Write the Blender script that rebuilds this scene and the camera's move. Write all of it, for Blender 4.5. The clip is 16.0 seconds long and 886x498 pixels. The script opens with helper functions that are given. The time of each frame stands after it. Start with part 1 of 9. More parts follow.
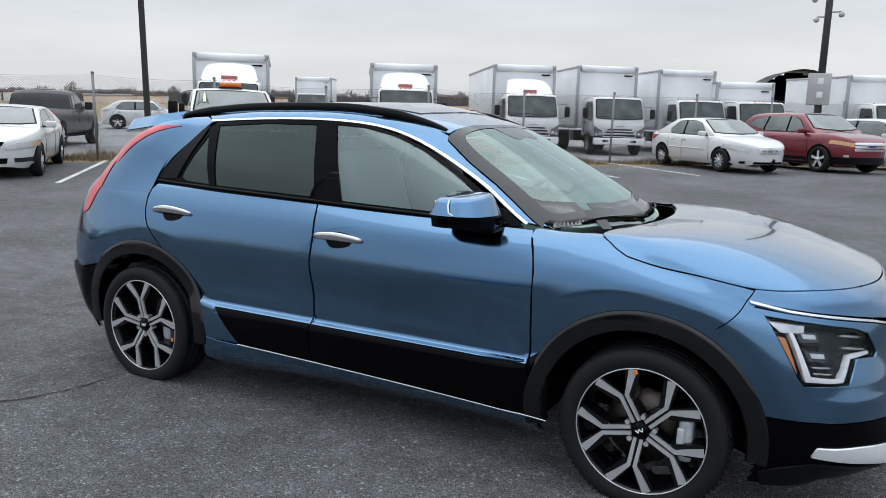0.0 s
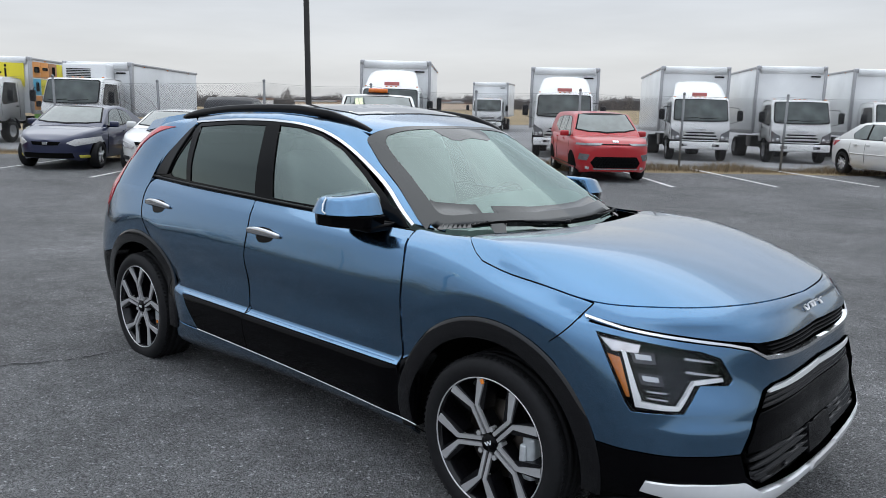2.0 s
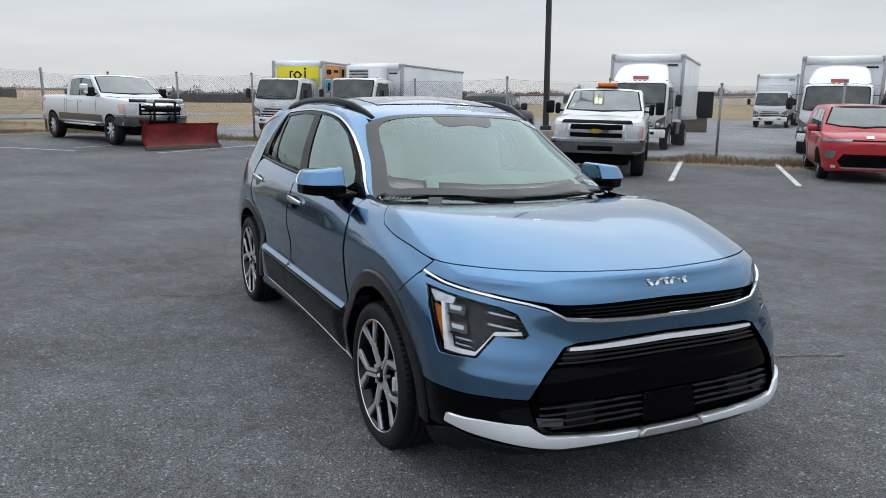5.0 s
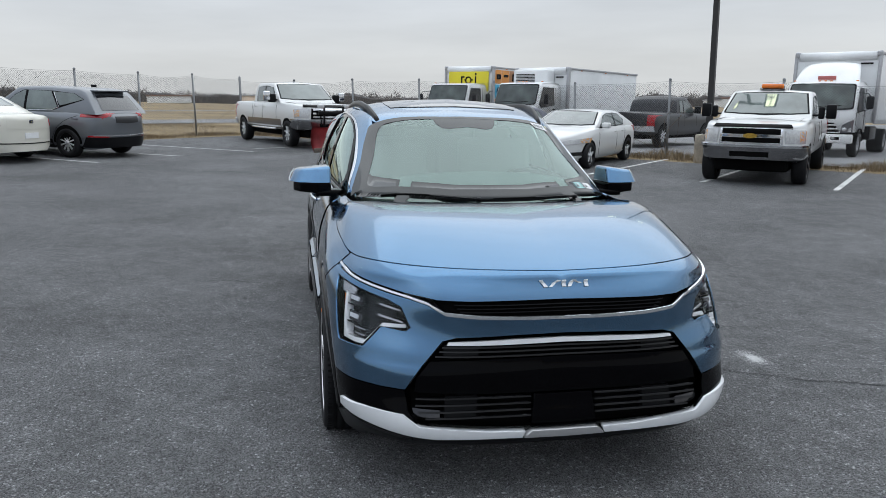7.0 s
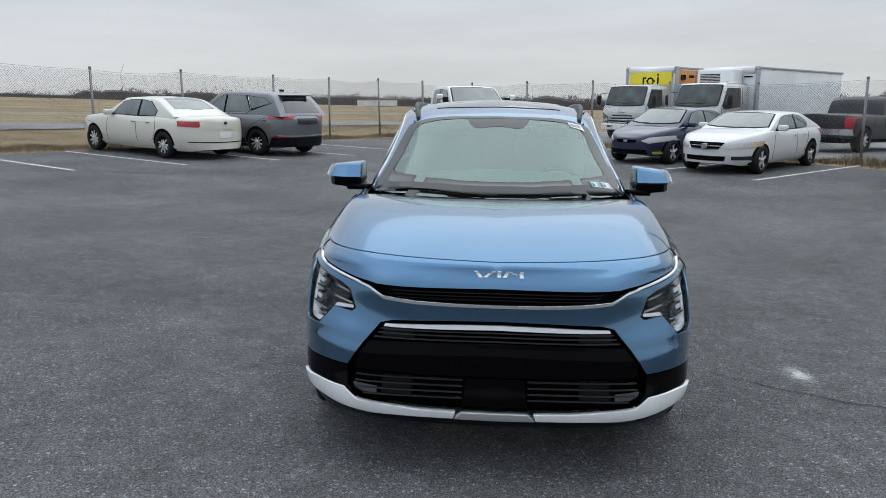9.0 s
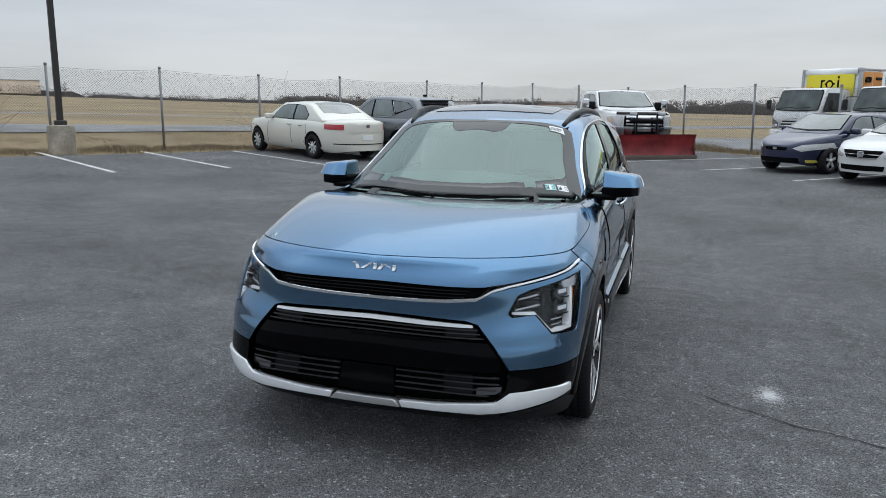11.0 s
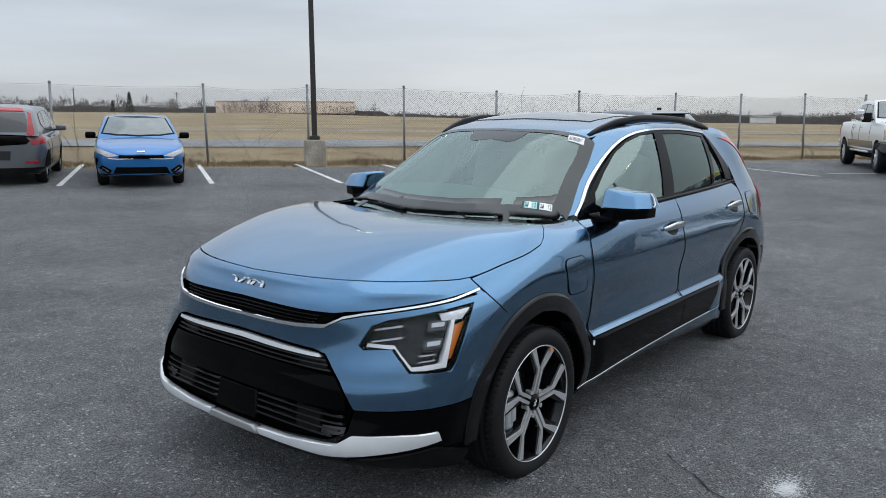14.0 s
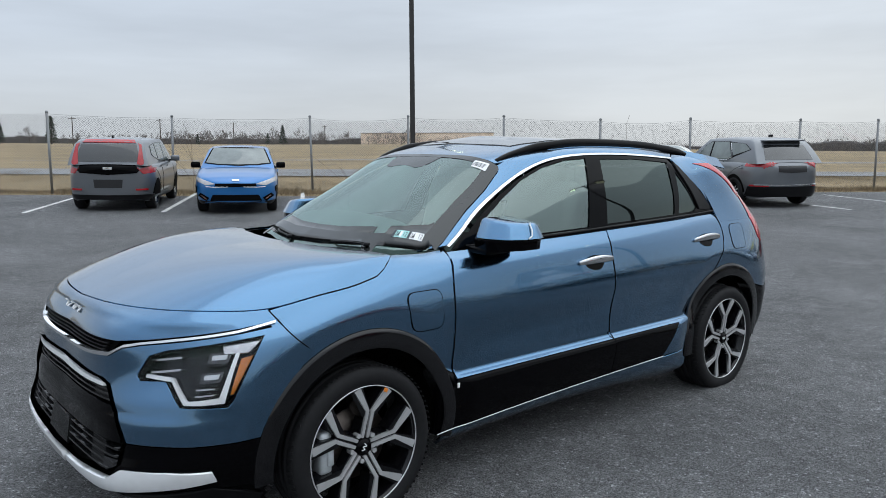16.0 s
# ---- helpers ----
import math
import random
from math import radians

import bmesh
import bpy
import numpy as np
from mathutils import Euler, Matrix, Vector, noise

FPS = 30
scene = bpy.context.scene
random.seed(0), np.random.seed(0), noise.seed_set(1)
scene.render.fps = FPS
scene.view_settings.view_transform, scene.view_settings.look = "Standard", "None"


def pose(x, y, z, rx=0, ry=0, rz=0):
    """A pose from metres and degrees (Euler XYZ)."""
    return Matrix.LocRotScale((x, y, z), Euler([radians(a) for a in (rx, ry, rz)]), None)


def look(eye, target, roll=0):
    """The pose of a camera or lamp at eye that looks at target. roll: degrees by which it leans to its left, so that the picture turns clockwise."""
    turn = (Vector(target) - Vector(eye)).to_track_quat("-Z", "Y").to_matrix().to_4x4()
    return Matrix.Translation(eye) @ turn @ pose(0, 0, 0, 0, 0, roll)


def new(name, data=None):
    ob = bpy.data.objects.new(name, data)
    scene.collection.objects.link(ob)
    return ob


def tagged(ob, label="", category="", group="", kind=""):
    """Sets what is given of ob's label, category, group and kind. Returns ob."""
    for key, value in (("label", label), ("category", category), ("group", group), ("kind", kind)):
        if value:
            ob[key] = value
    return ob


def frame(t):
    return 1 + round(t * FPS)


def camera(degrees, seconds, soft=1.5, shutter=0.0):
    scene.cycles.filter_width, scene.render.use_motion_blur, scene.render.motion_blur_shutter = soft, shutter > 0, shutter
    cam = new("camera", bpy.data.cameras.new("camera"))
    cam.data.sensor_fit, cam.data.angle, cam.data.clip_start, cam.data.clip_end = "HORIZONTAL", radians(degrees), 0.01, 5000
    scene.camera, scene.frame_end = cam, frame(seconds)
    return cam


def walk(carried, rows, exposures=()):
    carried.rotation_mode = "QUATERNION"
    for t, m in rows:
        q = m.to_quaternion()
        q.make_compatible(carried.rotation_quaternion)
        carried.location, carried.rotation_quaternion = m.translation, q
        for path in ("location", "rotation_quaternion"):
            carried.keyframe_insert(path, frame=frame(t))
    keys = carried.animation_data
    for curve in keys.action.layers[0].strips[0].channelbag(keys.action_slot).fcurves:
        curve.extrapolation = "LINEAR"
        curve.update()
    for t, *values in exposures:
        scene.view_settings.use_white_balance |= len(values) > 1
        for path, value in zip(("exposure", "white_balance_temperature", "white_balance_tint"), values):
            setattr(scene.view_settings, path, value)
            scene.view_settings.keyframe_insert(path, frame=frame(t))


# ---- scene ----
cam = camera(61.1, 16.0, soft=0.4)
PATH = [
    (0, (1.941, -3.64, 1.486), (1.025, -1.895, 1.146), 1.6),
    (0.5, (2.247, -3.505, 1.491), (1.207, -1.832, 1.15), 1.5),
    (1, (2.482, -3.339, 1.494), (1.335, -1.736, 1.152), 1.5),
    (1.5, (2.726, -3.113, 1.516), (1.488, -1.58, 1.175), 1.5),
    (2, (2.971, -2.922, 1.501), (1.648, -1.462, 1.16), 1.6),
    (2.5, (3.194, -2.757, 1.482), (1.784, -1.381, 1.14), 1.6),
    (3, (3.384, -2.579, 1.465), (1.883, -1.303, 1.12), 1.6),
    (3.5, (3.594, -2.462, 1.482), (2.007, -1.296, 1.135), 1.6),
    (4, (3.885, -2.353, 1.491), (2.224, -1.296, 1.139), 1.5),
    (4.2, (3.985, -2.308, 1.497), (2.301, -1.29, 1.141), 1.6),
    (6.3, (4.677, -1.368, 1.506), (2.799, -0.79, 1.135), 1.0),
    (6.5, (4.702, -1.273, 1.504), (2.809, -0.746, 1.135), 1.2),
    (7, (4.819, -1.007, 1.518), (2.893, -0.616, 1.148), 1.1),
    (7.5, (4.98, -0.766, 1.529), (3.032, -0.509, 1.158), 1.1),
    (8, (5.04, -0.538, 1.525), (3.079, -0.409, 1.153), 1.0),
    (8.5, (5.051, -0.303, 1.535), (3.086, -0.301, 1.164), 1.0),
    (9, (5.094, -0.04, 1.52), (3.133, -0.161, 1.148), 0.9),
    (9.2, (5.131, 0.09, 1.509), (3.173, -0.079, 1.139), 0.8),
    (11.3, (5.034, 1.359, 1.533), (3.179, 0.705, 1.168), 0.9),
    (11.5, (4.998, 1.448, 1.533), (3.161, 0.747, 1.171), 0.8),
    (12, (4.799, 1.657, 1.561), (3.012, 0.832, 1.204), 0.8),
    (12.5, (4.637, 1.906, 1.526), (2.91, 0.962, 1.173), 0.7),
    (13, (4.46, 2.13, 1.524), (2.796, 1.078, 1.175), 0.7),
    (13.5, (4.174, 2.26, 1.521), (2.574, 1.111, 1.176), 0.6),
    (14, (3.979, 2.459, 1.504), (2.442, 1.224, 1.169), 0.5),
    (14.1, (3.95, 2.509, 1.503), (2.425, 1.26, 1.166), 0.8),
    (14.5, (3.814, 2.719, 1.533), (2.337, 1.408, 1.214), 0.4),
    (15, (3.532, 2.886, 1.517), (2.114, 1.507, 1.221), 0.4),
    (15.5, (3.256, 3.041, 1.521), (1.898, 1.598, 1.247), 0.3),
    (16, (2.964, 3.211, 1.484), (1.675, 1.704, 1.225), 0.2),
]
# the lot falls gently to one side: the path and the blue car are plumbed by this turn
UP = Vector((-0.006, -0.021, 1.0)).normalized()
LOT = UP.rotation_difference(Vector((0, 0, 1))).to_matrix().to_4x4()
walk(cam, [(t, LOT @ look(eye, target, roll)) for t, eye, target, roll in PATH], exposures=[(0, 0.40, 6180, 8), (2, 0.36, 6180, 8), (4, 0.33, 6160, 8), (7, 0.23, 6140, 7), (11.5, 0.17, 6100, 6), (14, 0.24, 6080, 6), (16, 0.28, 6060, 6)])

# ---- world and sun ----
world = bpy.data.worlds.new("overcast_sky")
scene.world = world
world.use_nodes = True
wn, wl = world.node_tree.nodes, world.node_tree.links
wn.clear()
w_out = wn.new("ShaderNodeOutputWorld")
w_bg = wn.new("ShaderNodeBackground")
w_sky = wn.new("ShaderNodeTexSky")
w_sky.sky_type, w_sky.sun_disc = "NISHITA", False
w_sky.sun_elevation, w_sky.sun_rotation = radians(38), radians(150)
w_sky.air_density, w_sky.dust_density, w_sky.ozone_density = 1.0, 4.0, 1.0
w_co = wn.new("ShaderNodeTexCoord")
w_sep = wn.new("ShaderNodeSeparateXYZ")
wl.new(w_co.outputs["Generated"], w_sep.inputs[0])
w_grad = wn.new("ShaderNodeValToRGB")            # cloud deck: pale at the horizon, brighter overhead
cr = w_grad.color_ramp
cr.elements[0].position, cr.elements[0].color = 0.0, (0.60, 0.585, 0.57, 1)
cr.elements[1].position, cr.elements[1].color = 1.0, (1.32, 1.35, 1.41, 1)
for p, c in ((0.06, (0.62, 0.605, 0.59, 1)), (0.16, (0.60, 0.605, 0.625, 1)), (0.32, (0.68, 0.70, 0.74, 1)), (0.6, (1.02, 1.05, 1.10, 1))):
    e = cr.elements.new(p)
    e.color = c
wl.new(w_sep.outputs["Z"], w_grad.inputs[0])
w_map = wn.new("ShaderNodeMapping")
w_map.inputs["Scale"].default_value = (1.6, 1.6, 11.0)
w_map.inputs["Rotation"].default_value = (0.06, 0.04, 0.3)
wl.new(w_co.outputs["Generated"], w_map.inputs[0])
w_noise = wn.new("ShaderNodeTexNoise")
w_noise.inputs["Scale"].default_value, w_noise.inputs["Detail"].default_value = 1.3, 5.0
w_noise.inputs["Roughness"].default_value = 0.55
wl.new(w_map.outputs[0], w_noise.inputs["Vector"])
w_str = wn.new("ShaderNodeMapRange")
w_str.inputs["From Min"].default_value, w_str.inputs["From Max"].default_value = 0.3, 0.7
w_str.inputs["To Min"].default_value, w_str.inputs["To Max"].default_value = 0.90, 1.10
wl.new(w_noise.outputs[0], w_str.inputs[0])
w_mul = wn.new("ShaderNodeVectorMath")
w_mul.operation = "SCALE"
w_dot = wn.new("ShaderNodeVectorMath")            # the deck is brighter towards the hidden sun, bluer away from it
w_dot.operation = "DOT_PRODUCT"
w_dot.inputs[1].default_value = (-0.62, 0.78, 0.0)
wl.new(w_co.outputs["Generated"], w_dot.inputs[0])
w_side = wn.new("ShaderNodeValToRGB")
w_side.color_ramp.elements[0].position, w_side.color_ramp.elements[0].color = 0.0, (0.78, 0.825, 0.90, 1)
w_side.color_ramp.elements[1].position, w_side.color_ramp.elements[1].color = 0.62, (1.0, 1.0, 1.0, 1)
w_half = wn.new("ShaderNodeMath")
w_half.operation = "MULTIPLY_ADD"
w_half.inputs[1].default_value, w_half.inputs[2].default_value = 0.5, 0.5
wl.new(w_dot.outputs["Value"], w_half.inputs[0])
wl.new(w_half.outputs[0], w_side.inputs[0])
w_tint = wn.new("ShaderNodeVectorMath")
w_tint.operation = "MULTIPLY"
wl.new(w_grad.outputs[0], w_tint.inputs[0])
wl.new(w_side.outputs[0], w_tint.inputs[1])
wl.new(w_tint.outputs[0], w_mul.inputs[0])
wl.new(w_str.outputs[0], w_mul.inputs["Scale"])
w_mix = wn.new("ShaderNodeMix")                   # a little clear sky through the cloud
w_mix.data_type = "RGBA"
w_mix.inputs[0].default_value = 0.93
w_dim = wn.new("ShaderNodeVectorMath")
w_dim.operation = "SCALE"
w_dim.inputs["Scale"].default_value = 0.1
wl.new(w_sky.outputs[0], w_dim.inputs[0])
wl.new(w_dim.outputs[0], w_mix.inputs[6])
wl.new(w_mul.outputs[0], w_mix.inputs[7])
wl.new(w_mix.outputs[2], w_bg.inputs["Color"])
w_bg.inputs["Strength"].default_value = 1.0
wl.new(w_bg.outputs[0], w_out.inputs[0])

sun = new("sun", bpy.data.lights.new("sun", "SUN"))
sun.data.energy, sun.data.angle, sun.data.color = 0.7, radians(85), (1.0, 0.97, 0.93)
sun.matrix_world = look((0, 0, 50), (18, -14, 0))


# ---- materials ----
def material(name, color, rough=0.5, metal=0.0, coat=0.0, coat_rough=0.03, var=0.08, scale=30.0, bump=0.0, bump_scale=None,
             stain=0.0, stain_scale=1.2, spec=0.5, island=0.0):
    """A plain procedural surface with fine grain, broad stains and relief."""
    m = bpy.data.materials.new(name)
    m.use_nodes = True
    n, l = m.node_tree.nodes, m.node_tree.links
    b = n["Principled BSDF"]
    b.inputs["Roughness"].default_value = rough
    b.inputs["Metallic"].default_value = metal
    b.inputs["Coat Weight"].default_value = coat
    b.inputs["Coat Roughness"].default_value = coat_rough
    b.inputs["Specular IOR Level"].default_value = spec
    co = n.new("ShaderNodeTexCoord")
    fine = n.new("ShaderNodeTexNoise")
    fine.inputs["Scale"].default_value, fine.inputs["Detail"].default_value = scale, 4.0
    l.new(co.outputs["Object"], fine.inputs["Vector"])
    broad = n.new("ShaderNodeTexNoise")
    broad.inputs["Scale"].default_value, broad.inputs["Detail"].default_value = stain_scale, 5.0
    l.new(co.outputs["Object"], broad.inputs["Vector"])
    vf = n.new("ShaderNodeMapRange")
    vf.inputs["From Min"].default_value, vf.inputs["From Max"].default_value = 0.25, 0.75
    vf.inputs["To Min"].default_value, vf.inputs["To Max"].default_value = 1 - var, 1 + var
    l.new(fine.outputs[0], vf.inputs[0])
    vb = n.new("ShaderNodeMapRange")
    vb.inputs["From Min"].default_value, vb.inputs["From Max"].default_value = 0.35, 0.65
    vb.inputs["To Min"].default_value, vb.inputs["To Max"].default_value = 1 - stain, 1 + stain * 0.5
    l.new(broad.outputs[0], vb.inputs[0])
    mul = n.new("ShaderNodeMath")
    mul.operation = "MULTIPLY"
    l.new(vf.outputs[0], mul.inputs[0])
    l.new(vb.outputs[0], mul.inputs[1])
    sc = n.new("ShaderNodeVectorMath")
    sc.operation = "SCALE"
    sc.inputs[0].default_value = color[:3]
    last = mul.outputs[0]
    if island:
        geo = n.new("ShaderNodeNewGeometry")
        iv = n.new("ShaderNodeMapRange")
        iv.inputs["To Min"].default_value, iv.inputs["To Max"].default_value = 1 - island, 1 + island
        l.new(geo.outputs["Random Per Island"], iv.inputs[0])
        m2 = n.new("ShaderNodeMath")
        m2.operation = "MULTIPLY"
        l.new(last, m2.inputs[0])
        l.new(iv.outputs[0], m2.inputs[1])
        last = m2.outputs[0]
    l.new(last, sc.inputs["Scale"])
    l.new(sc.outputs[0], b.inputs["Base Color"])
    if bump:
        bm_ = n.new("ShaderNodeBump")
        bm_.inputs["Strength"].default_value = min(1.0, bump * 10)
        bm_.inputs["Distance"].default_value = bump
        src = fine
        if bump_scale:
            src = n.new("ShaderNodeTexNoise")
            src.inputs["Scale"].default_value, src.inputs["Detail"].default_value = bump_scale, 3.0
            l.new(co.outputs["Object"], src.inputs["Vector"])
        l.new(src.outputs[0], bm_.inputs["Height"])
        l.new(bm_.outputs[0], b.inputs["Normal"])
    return m


def glass(name, color, rough=0.0, gain=1.6, base=0.02):
    """Thin car glass: a tinted see-through sheet with a mirror-like surface."""
    m = bpy.data.materials.new(name)
    m.use_nodes = True
    n, l = m.node_tree.nodes, m.node_tree.links
    n.clear()
    out = n.new("ShaderNodeOutputMaterial")
    tr = n.new("ShaderNodeBsdfTransparent")
    tr.inputs[0].default_value = (*color, 1)
    gl = n.new("ShaderNodeBsdfGlossy")
    gl.inputs["Roughness"].default_value = rough
    gl.inputs["Color"].default_value = (0.84, 1.0, 0.955, 1)
    fr = n.new("ShaderNodeFresnel")
    fr.inputs["IOR"].default_value = 1.52
    up = n.new("ShaderNodeMath")
    up.operation = "MULTIPLY_ADD"
    up.inputs[1].default_value, up.inputs[2].default_value = gain, base
    l.new(fr.outputs[0], up.inputs[0])
    mx = n.new("ShaderNodeMixShader")
    l.new(up.outputs[0], mx.inputs[0])
    l.new(tr.outputs[0], mx.inputs[1])
    l.new(gl.outputs[0], mx.inputs[2])
    l.new(mx.outputs[0], out.inputs[0])
    return m


def asphalt():
    """Worn asphalt: pale and dark stones in a dark binder, rough relief, broad greyer wear."""
    m = bpy.data.materials.new("asphalt")
    m.use_nodes = True
    n, l = m.node_tree.nodes, m.node_tree.links
    b = n["Principled BSDF"]
    b.inputs["Roughness"].default_value = 0.72
    b.inputs["Specular IOR Level"].default_value = 0.18
    co = n.new("ShaderNodeTexCoord")

    def cells(scale):
        v = n.new("ShaderNodeTexVoronoi")
        v.inputs["Scale"].default_value = scale
        l.new(co.outputs["Object"], v.inputs["Vector"])
        return v

    def noise(scale, detail, rough=0.5):
        v = n.new("ShaderNodeTexNoise")
        v.inputs["Scale"].default_value, v.inputs["Detail"].default_value, v.inputs["Roughness"].default_value = scale, detail, rough
        l.new(co.outputs["Object"], v.inputs["Vector"])
        return v

    def span(src, a, b_, lo, hi):
        v = n.new("ShaderNodeMapRange")
        for key, val in (("From Min", a), ("From Max", b_), ("To Min", lo), ("To Max", hi)):
            v.inputs[key].default_value = val
        l.new(src, v.inputs[0])
        return v.outputs[0]

    def op(kind, a, c):
        v = n.new("ShaderNodeMath")
        v.operation = kind
        l.new(a, v.inputs[0])
        l.new(c, v.inputs[1])
        return v.outputs[0]
    small, big = cells(210), cells(95)
    sep = n.new("ShaderNodeSeparateColor")
    l.new(small.outputs["Color"], sep.inputs[0])
    sep2 = n.new("ShaderNodeSeparateColor")
    l.new(big.outputs["Color"], sep2.inputs[0])
    tone = op("MULTIPLY", span(sep.outputs[0], 0, 1, 0.30, 1.62), span(sep2.outputs[1], 0.90, 1.0, 1.0, 2.4))
    tone = op("MULTIPLY", tone, span(noise(0.45, 6, 0.6).outputs[0], 0.33, 0.67, 0.74, 1.22))
    tone = op("MULTIPLY", tone, span(noise(7, 5, 0.65).outputs[0], 0.3, 0.7, 0.78, 1.2))
    sc = n.new("ShaderNodeVectorMath")
    sc.operation = "SCALE"
    sc.inputs[0].default_value = (0.152, 0.153, 0.155)
    l.new(tone, sc.inputs["Scale"])
    l.new(sc.outputs[0], b.inputs["Base Color"])
    height = op("ADD", op("ADD", span(small.outputs["Distance"], 0, 0.6, 0.5, 0), span(big.outputs["Distance"], 0, 0.6, 1, 0)), noise(24, 4).outputs[0])
    bp = n.new("ShaderNodeBump")
    bp.inputs["Strength"].default_value, bp.inputs["Distance"].default_value = 1.0, 0.010
    l.new(height, bp.inputs["Height"])
    l.new(bp.outputs[0], b.inputs["Normal"])
    return m


ASPHALT = asphalt()
GRASS = material("dry_grass", (0.27, 0.20, 0.105), 0.95, var=0.25, scale=9, bump=0.02, bump_scale=25, stain=0.3, stain_scale=0.09)
GRAVEL = material("gravel", (0.24, 0.24, 0.245), 0.95, var=0.35, scale=45, bump=0.01, bump_scale=60, stain=0.25, stain_scale=0.4)
LINE_PAINT = material("line_paint", (0.62, 0.62, 0.60), 0.7, var=0.12, scale=70, stain=0.25, stain_scale=3)
BLUE = material("blue_metallic_paint", (0.087, 0.187, 0.317), 0.16, metal=1.0, coat=0.76, coat_rough=0.0, var=0.05, scale=1400)
BLUE.node_tree.nodes["Principled BSDF"].inputs["Coat IOR"].default_value = 1.6
BLACK_GLOSS = material("gloss_black", (0.0015, 0.0015, 0.002), 0.05, var=0.02, spec=0.08)
ARCH_GLOSS = material("arch_gloss_black", (0.003, 0.003, 0.004), 0.08, var=0.03, spec=0.5)
FRIT = material("screen_print_black", (0.020, 0.022, 0.022), 0.05, var=0.03, spec=0.5)
BLACK_MATT = material("matt_black", (0.003, 0.003, 0.003), 0.8, var=0.1, spec=0.06)
BLACK_SATIN = material("black_plastic", (0.005, 0.005, 0.006), 0.32, var=0.08, scale=200, spec=0.16)
GREY_PLASTIC = material("grey_plastic", (0.014, 0.014, 0.016), 0.45, var=0.06)
CHROME = material("chrome", (0.68, 0.69, 0.71), 0.10, metal=1.0, var=0.02)
# darker copy of the chrome: the dark ground's reflection is put into its colour
SHADED_CHROME = material("shaded_chrome", (0.26, 0.26, 0.27), 0.16, metal=1.0, var=0.05)
CHROME_SATIN = material("satin_chrome", (0.80, 0.81, 0.83), 0.22, metal=1.0, var=0.02)
# silver paled in its base colour to carry the sky's reflection
SKYLIT_SILVER = material("skylit_silver_plastic", (0.82, 0.83, 0.84), 0.26, metal=0.25, var=0.03)
SILVER_SATIN = material("satin_silver", (0.45, 0.45, 0.45), 0.4, metal=0.5, var=0.04)
MIRROR = material("mirror_glass", (0.9, 0.9, 0.9), 0.0, metal=1.0, var=0.0)
RED_LENS = material("red_lens", (0.58, 0.045, 0.055), 0.15, coat=0.6, var=0.05, scale=60)
RED_LAMP = material("dark_red_lens", (0.36, 0.012, 0.018), 0.15, coat=0.5, var=0.2, scale=14)
AMBER = material("amber_lens", (0.75, 0.22, 0.02), 0.15, coat=1.0, var=0.05, scale=80)
WHITE_LENS = material("white_lens", (0.88, 0.89, 0.90), 0.15, coat=1.0, var=0.02)
LAMP_BLACK = material("lamp_black", (0.005, 0.005, 0.006), 0.25, var=0.1, spec=0.25)
LAMP_SILVER = material("lamp_silver", (0.48, 0.48, 0.50), 0.15, metal=0.9, var=0.15, scale=40)
LAMP_LENS = material("lamp_lens", (0.55, 0.57, 0.60), 0.03, coat=1.0, var=0.02)
BADGE_WHITE = material("bright_badge", (0.88, 0.89, 0.90), 0.3, metal=0.05, coat=0.5, var=0.02)
PAPER = material("paper", (0.8, 0.8, 0.8), 0.7, var=0.05)
STICKER_GREEN = material("sticker_green", (0.38, 0.66, 0.64), 0.6, var=0.1)
STICKER_DARK = material("sticker_ink", (0.03, 0.04, 0.05), 0.6, var=0.1)
SLAT = material("grille_slat_plastic", (0.010, 0.010, 0.011), 0.26, var=0.05, spec=0.4)
LAMP_SMOKE = material("smoked_reflector", (0.07, 0.07, 0.075), 0.12, metal=0.8, var=0.2, scale=40)
LAMP_BOWL = material("dark_reflector", (0.012, 0.012, 0.014), 0.08, metal=0.5, var=0.05)
WHEEL_BLACK = material("wheel_black", (0.004, 0.004, 0.005), 0.18, var=0.05, spec=0.35)
WHEEL_SILVER = material("machined_alloy", (0.70, 0.70, 0.71), 0.27, metal=0.65, var=0.04, scale=200)
BRAKE = material("brake_steel", (0.10, 0.085, 0.075), 0.4, metal=0.9, var=0.15, scale=60)
CALIPER = material("caliper_alloy", (0.55, 0.58, 0.60), 0.4, metal=0.4, var=0.12, scale=40)
FAR_ALLOY = material("bright_alloy", (0.66, 0.66, 0.67), 0.35, metal=0.35, var=0.08, scale=30)
TRIM_GREY = material("interior_trim", (0.16, 0.17, 0.17), 0.8, var=0.1)
DASH = material("dashboard_pad", (0.20, 0.21, 0.205), 0.8, var=0.08, scale=60)
SEAT = material("seat_cloth", (0.36, 0.38, 0.37), 0.85, var=0.1, scale=120)
GLASS_SIDE = glass("side_glass", (0.76, 0.84, 0.80), gain=1.7, base=0.09)
GLASS_PRIVACY = glass("privacy_glass", (0.10, 0.10, 0.11), gain=1.0, base=0.025)
GLASS_SCREEN = glass("windscreen_glass", (0.46, 0.66, 0.60), gain=1.2, base=0.09)
GLASS_LAMP = glass("lamp_cover", (0.97, 0.97, 0.98), gain=0.32, base=0.0)
GLASS_ROOF = material("sunroof_glass", (0.01, 0.011, 0.013), 0.03, coat=1.0, var=0.02)
WIRE = material("fence_wire", (0.12, 0.122, 0.125), 0.6, metal=0.2, var=0.1)
CRACK = material("crack_dark", (0.022, 0.022, 0.023), 0.95, var=0.2)
CHALK = material("chalk", (0.48, 0.48, 0.48), 0.95, var=0.2, scale=90)
PALE_FILM = material("pale_film", (0.185, 0.187, 0.19), 0.8, var=0.3, scale=40)
